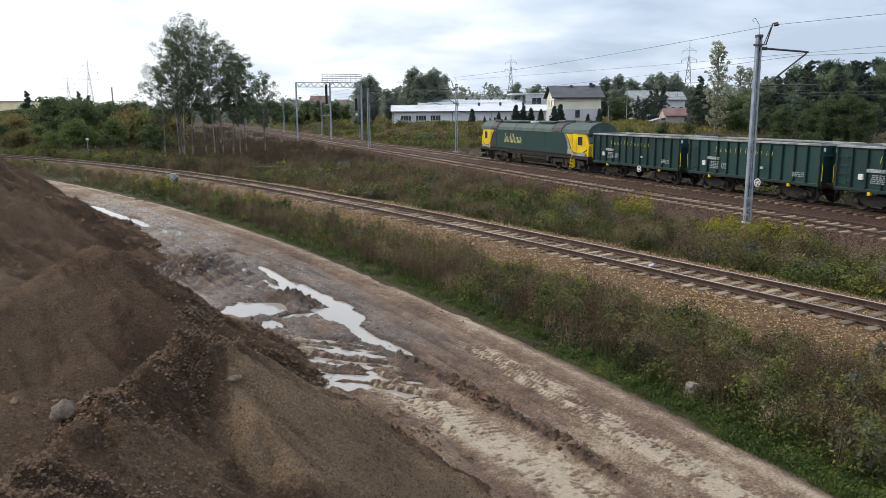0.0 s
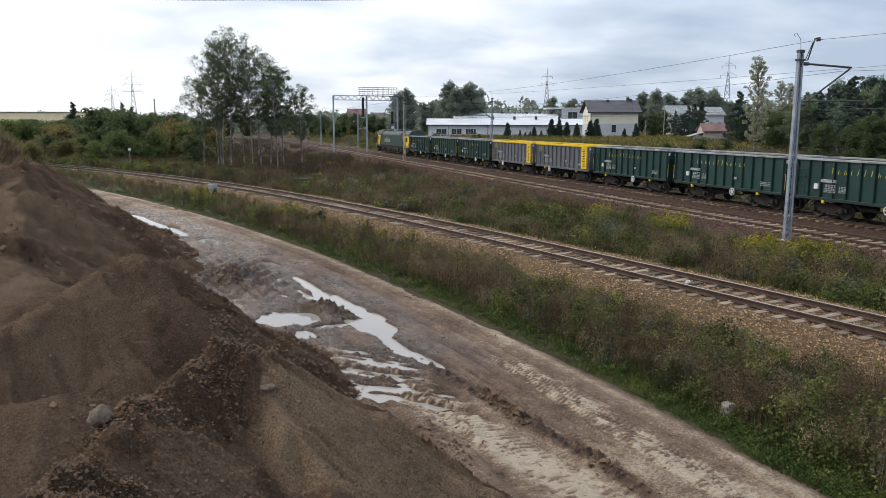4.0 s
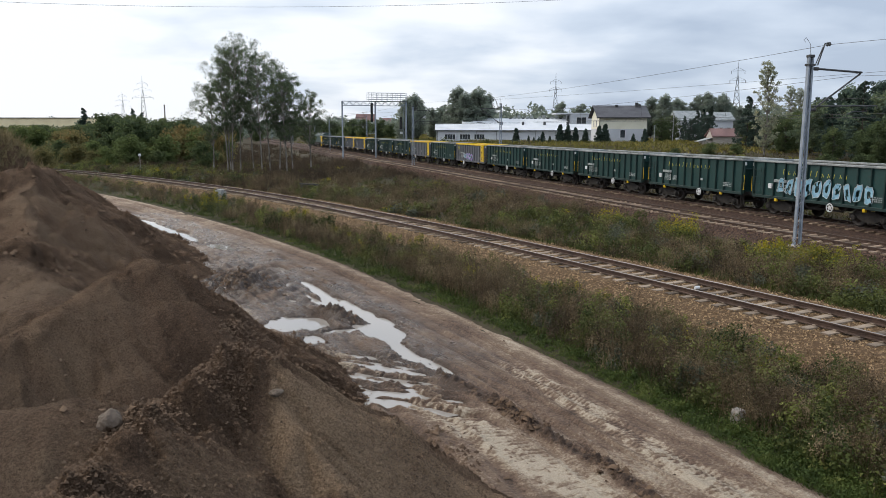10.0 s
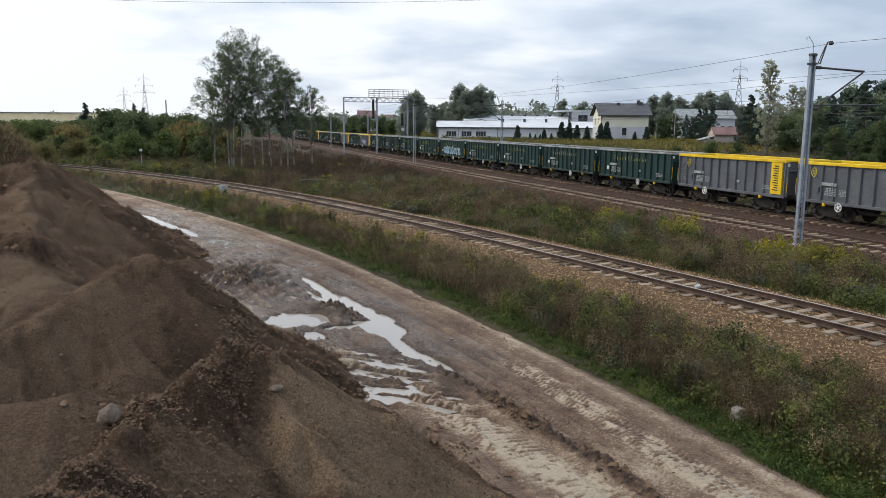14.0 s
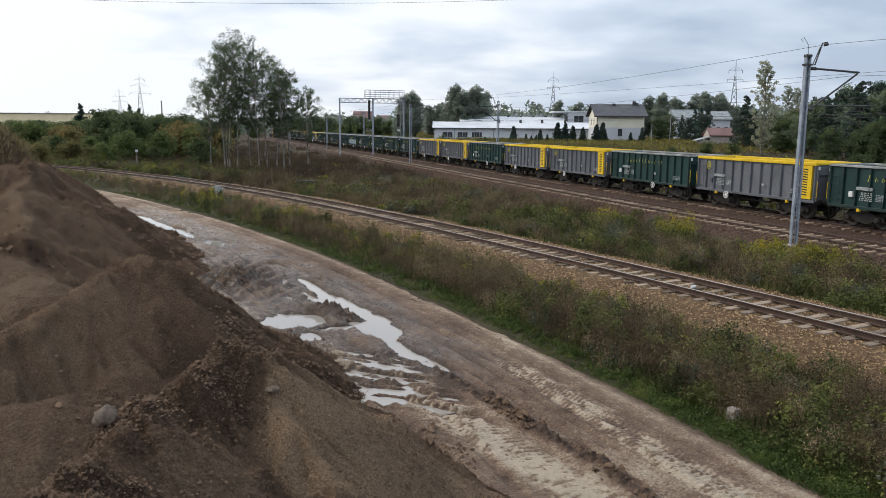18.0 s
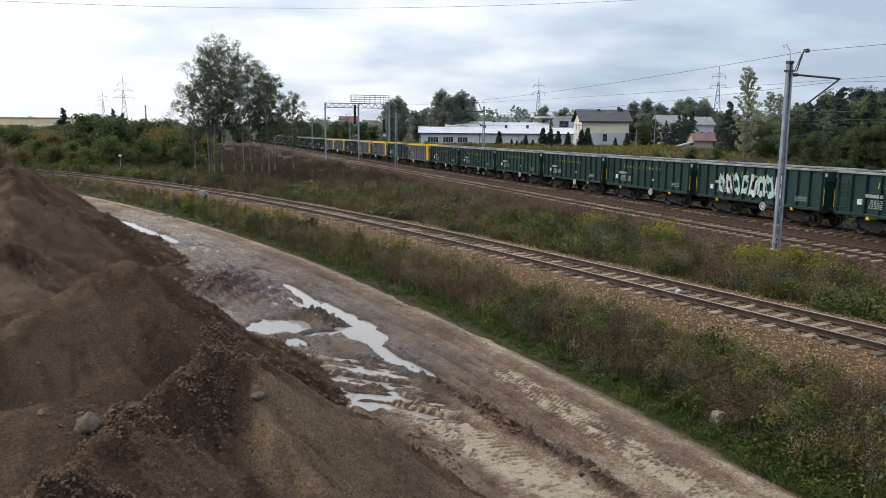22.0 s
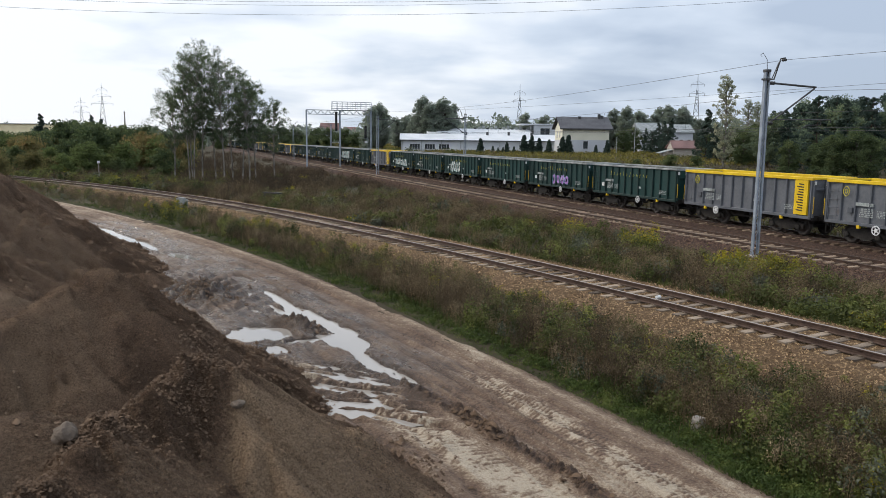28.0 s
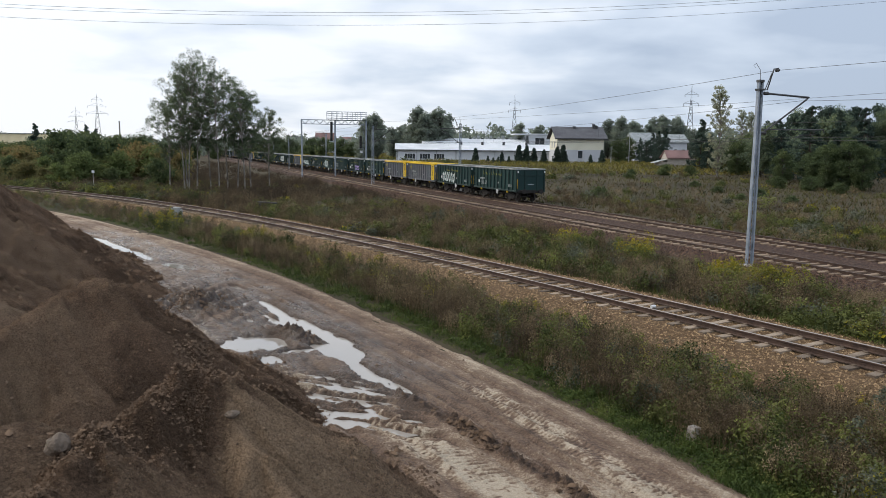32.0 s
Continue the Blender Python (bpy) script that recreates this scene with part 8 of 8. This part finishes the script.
def plant_bed(lo, hi, y0, y1, n, power, rad, leaf, per, seed, tall, brown, yellow, room=None):
    """Clumps in a strip; each is one kind of plant: brown, green or yellow-flowering by patch."""
    cx, cy, _ = in_strip(rng, n, lo, hi, y0, y1, power)
    if room is not None:
        ok = room(cx, cy)
        cx, cy = cx[ok], cy[ok]
    m = len(cx)
    v = 1.1 * fbm(cx, cy, 0.14, seed, 3) + 0.5 * fbm(cx, cy, 0.6, seed + 1, 2) + rng.normal(0, 0.3, m) + 0.22 * smooth01((14 - cy) / 4)
    h = tall * rng.uniform(0.35, 1.25, m) * (0.85 + 0.4 * fbm(cx, cy, 0.5, seed + 2, 2))
    r = rad * rng.uniform(0.6, 1.35, m)
    z = ground_z(cx, cy) - 0.02
    kind = np.where(v < brown, 0, np.where(v < yellow, 1, 2))
    chance, last = rng.random(m), [0.0, 0.0, 0.0]
    for i, nm, mat, lab, upto in KINDS:
        s = (kind == i) & (chance >= last[i]) & (chance < upto)
        last[i] = upto
        if s.sum() < 2:
            continue
        tri, share = bushy(cx[s], cy[s], z[s], h[s], r[s], leaf * (0.75 if i == 0 else 1.0), per, 0.4 if i == 0 else 0.62, loose=0.9 if i == 0 else 0.45)
        if i == 2:
            # leafy stems below, plumes of flowers above
            top = share > 0.62 + 0.12 * rng.normal(0, 1, len(share))
            strew("goldenrod_leaves", tri[~top].reshape(-1, 3), WEED_GREEN, "green leafy stems of goldenrod")
            tri = tri[top]
        strew(nm, tri.reshape(-1, 3), mat, lab)
        if i == 0:
            strew("dry_stalks", spikes(cx[s], cy[s], z[s], h[s], r[s], 15, leaf * 0.17).reshape(-1, 3), mat, "dry stalks with seed heads")


# verge between road and siding
plant_bed(lambda y: road_x(y) + 0.95, lambda y: siding_x(y) - 4.9, 7.0, 95, 1350, 1.45, 0.40, 0.030, 380, 3, 0.95, 0.15, 0.70)
# greener growth with goldenrod towards the ballast
plant_bed(lambda y: siding_x(y) - 6.6, lambda y: siding_x(y) - 4.0, 8.0, 95, 340, 1.4, 0.36, 0.028, 340, 8, 0.75, -0.15, 0.36)
# thin growth on the ballast shoulder
plant_bed(lambda y: siding_x(y) - 5.0, lambda y: siding_x(y) - 2.7, 9.0, 95, 320, 1.3, 0.17, 0.022, 100, 5, 0.36, 0.1, 0.9)
# low leafy growth along the road's edge
gx0, gy0, t = in_strip(rng, 800, lambda y: road_x(y) + 0.3, lambda y: road_x(y) + 1.1, 7.0, 60, 1.55)
tri, share = bushy(gx0, gy0, ground_z(gx0, gy0) - 0.03, rng.uniform(0.08, 0.26, 800) * (0.5 + 0.8 * t), rng.uniform(0.10, 0.28, 800), 0.02, 130, 0.7)
strew("verge_plants", tri.reshape(-1, 3), GRASS, "low fresh green plants along the road's edge", "grass")
x, y, t = in_strip(rng, 40000, lambda y: road_x(y) + 0.0, lambda y: road_x(y) + 1.25, 7.0, 70, 1.7)
keep = t < 1.0 - 0.55 * rng.random(len(t))
strew("verge_grass", blades(rng, x[keep], y[keep], ground_z(x[keep], y[keep]) - 0.02, rng.uniform(0.04, 0.17, keep.sum()) * (0.7 + 0.5 * fbm(x[keep], y[keep], 1.2, 4, 2)), rng.uniform(0.008, 0.02, keep.sum()), 0.8), GRASS, "short fresh green grass along the road's edge", "grass")
x, y, t = in_strip(rng, 26000, lambda y: road_x(y) + 0.9, lambda y: siding_x(y) - 5.6, 7.0, 95, 1.6)
strew("undergrowth", blades(rng, x, y, ground_z(x, y) - 0.03, rng.uniform(0.12, 0.4, len(x)), rng.uniform(0.012, 0.026, len(x)), 0.45), WEED_DEEP, "rank grass under the weeds", "grass")
# green growth beyond the siding, below the thicket
plant_bed(lambda y: siding_x(y) + 2.2, lambda y: siding_x(y) + 15, 72, 105, 300, 1.2, 0.8, 0.075, 300, 41, 1.0, -0.45, 0.9, lambda x, y: x < -19)
# strip between siding and double track
plant_bed(lambda y: siding_x(y) + 2.7, line_b_x, 14, 75, 820, 1.3, 0.55, 0.042, 420, 14, 0.85, -0.04, 0.85)
plant_bed(lambda y: siding_x(y) + 2.9, line_b_x, 45, 120, 420, 1.2, 0.8, 0.07, 300, 15, 1.0, 0.5, 1.1)
x, y, t = in_strip(rng, 26000, lambda y: siding_x(y) + 2.4, line_b_x, 14, 130, 1.4)
strew("undergrowth", blades(rng, x, y, ground_z(x, y) - 0.03, rng.uniform(0.15, 0.4, len(x)), rng.uniform(0.02, 0.045, len(x)), 0.45), WEED_DEEP, "rank grass between the tracks", "grass")
x, y, k, dome = clumps(lambda y: np.maximum(siding_x(y) + 3, line_b_x(y) - 45), line_b_x, 80, 260, 900, 9, 1.2, 0.7)
strew("dead_weeds", weeds(rng, x, y, ground_z(x, y) - 0.02, rng.uniform(0.5, 1.2, len(x)) * (0.4 + 0.6 * dome), 0.11, 16), WEED_DARK, "dark dead weeds beside the far main line")
# goldenrod clumps by the mast
for cx, cy, k in ((13.0, 28.8, 7), (14.0, 27.6, 8), (10.8, 35.6, 5), (8.4, 40.5, 3)):
    q = rng.normal(0, 1, (k, 2)) * 0.6
    gx0, gy0 = cx + q[:, 0], cy + q[:, 1]
    tri, share = bushy(gx0, gy0, ground_z(gx0, gy0), rng.uniform(0.8, 1.35, k), rng.uniform(0.4, 0.65, k), 0.04, 520, 0.6, 10)
    top = share > 0.66 + 0.16 * rng.normal(0, 1, len(share))
    strew("goldenrod_leaves", tri[~top].reshape(-1, 3), WEED_LIGHT, "green leafy stems of goldenrod")
    strew("goldenrod", tri[top].reshape(-1, 3), WEED_YELLOW, "clump of flowering goldenrod near the mast")
# far side of the siding on the left, and the field beyond the train
x = rng.uniform(-75, -12, 9000)
y = rng.uniform(62, 118, 9000)
k = (x < siding_x(y) - 2.6) | ((x > siding_x(y) + 2.6) & (x < line_b_x(y)))
k &= ~((x < siding_x(y)) & (x > road_x(y) - 9) & (y < 75))
x, y = x[k], y[k]
right = (x > siding_x(y)) & (x > -25 + 0.1 * (y - 80))
weed_bed(x[~right], y[~right], 0.08, 14, 22, 0.9, (-0.3, 0.1, 0))
x, y = x[right], y[right]
strew("dead_weeds", weeds(rng, x, y, ground_z(x, y) - 0.02, rng.uniform(0.6, 1.3, len(x)), 0.08, 16), WEED_DARK, "dark dead weeds between the tracks")
x, y, t = in_strip(rng, 70000, line_a_far, lambda y: line_a_far(y) + 75, 14, 190, 1.25)
strew("meadow_grass", blades(rng, x, y, ground_z(x, y) - 0.03, rng.uniform(0.15, 0.5, len(x)) * (0.8 + 0.5 * fbm(x, y, 0.3, 6, 3)), rng.uniform(0.03, 0.08, len(x)), 0.7), FIELD, "tall yellowing meadow grass", "grass")
x, y, t = in_strip(rng, 6500, line_a_far, lambda y: line_a_far(y) + 60, 14, 150, 1.2)
weed_bed(x, y, 0.08, 13, 31, 0.75, (-0.1, 0.25, 0))
plant_bed(line_a_far, lambda y: line_a_far(y) + 45, 20, 120, 320, 1.2, 0.8, 0.075, 260, 37, 0.85, 0.0, 0.75)
plant_bed(lambda y: line_a_far(y) + 0.3, lambda y: line_a_far(y) + 13, 20, 120, 460, 1.3, 0.65, 0.06, 280, 39, 0.75, 0.35, 0.9)
x, y, t = in_strip(rng, 30000, line_a_far, lambda y: line_a_far(y) + 100, 120, 420, 1.3)
strew("meadow_grass", blades(rng, x, y, ground_z(x, y) - 0.03, rng.uniform(0.25, 0.7, len(x)), rng.uniform(0.07, 0.18, len(x)), 0.8), FIELD_FAR, "far yellowing meadow grass", "grass")
plant_bed(lambda y: line_a_far(y) + 1, lambda y: line_a_far(y) + 22, 110, 300, 180, 1.2, 1.5, 0.18, 220, 43, 1.2, -0.3, 0.8)
# grass on the old bank and along the heaps' backs
pick = rng.choice(len(V7), 26000, p=np.clip(V7[:, 2] - 2.2, 0.001, None) / np.clip(V7[:, 2] - 2.2, 0.001, None).sum())
b = V7[pick] + rng.normal(0, 0.12, (len(pick), 3)) * np.array([1, 1, 0])
strew("bank_grass", blades(rng, b[:, 0], b[:, 1], b[:, 2] - 0.05, rng.uniform(0.2, 0.55, len(b)), rng.uniform(0.01, 0.024, len(b)), 0.55), STRAW, "dry straw-coloured grass on the bank", "grass")

# ballast stones lying loose, then the tracks' pieces
stones(line_c, 0.2, 0.6, 62000, 0.034, BALLAST_TAN, 3, "loose_ballast", "loose tan ballast stones along the siding", -0.225, 1.75, 4.6)
stones([on_track(s, SPACING + 1.6) for s in np.arange(-30, 90, 2)], 0.0, 1.0, 36000, 0.06, BALLAST_BROWN, 6, "loose_ballast", "loose brown ballast stones beside the double track", -0.185, 0.4, 2.6)
railway(line_a, "railway_track", "rusty main line track on concrete sleepers under the train", MESH_SL, 530, 690, 0.62, 800, lift=0.06)
railway(line_b, "railway_track", "rusty main line track on concrete sleepers", MESH_SL, 530, 700, 0.62, 800, lift=0.06)
railway(line_c, "railway_track", "old siding with light rails on weathered sleepers", MESH_SL2, 36, 150, 0.6, 170, RAIL_TOP)


# ---------------------------------------------------------------- what moves
def motions():
    for ob, behind in TRAIN:
        walk(ob, [(t, pose(*on_track(way(t) + behind), rz=HEADING)) for t in (0, 4, 8, 12, 16, 20, 24, 28, 32)])


motions()
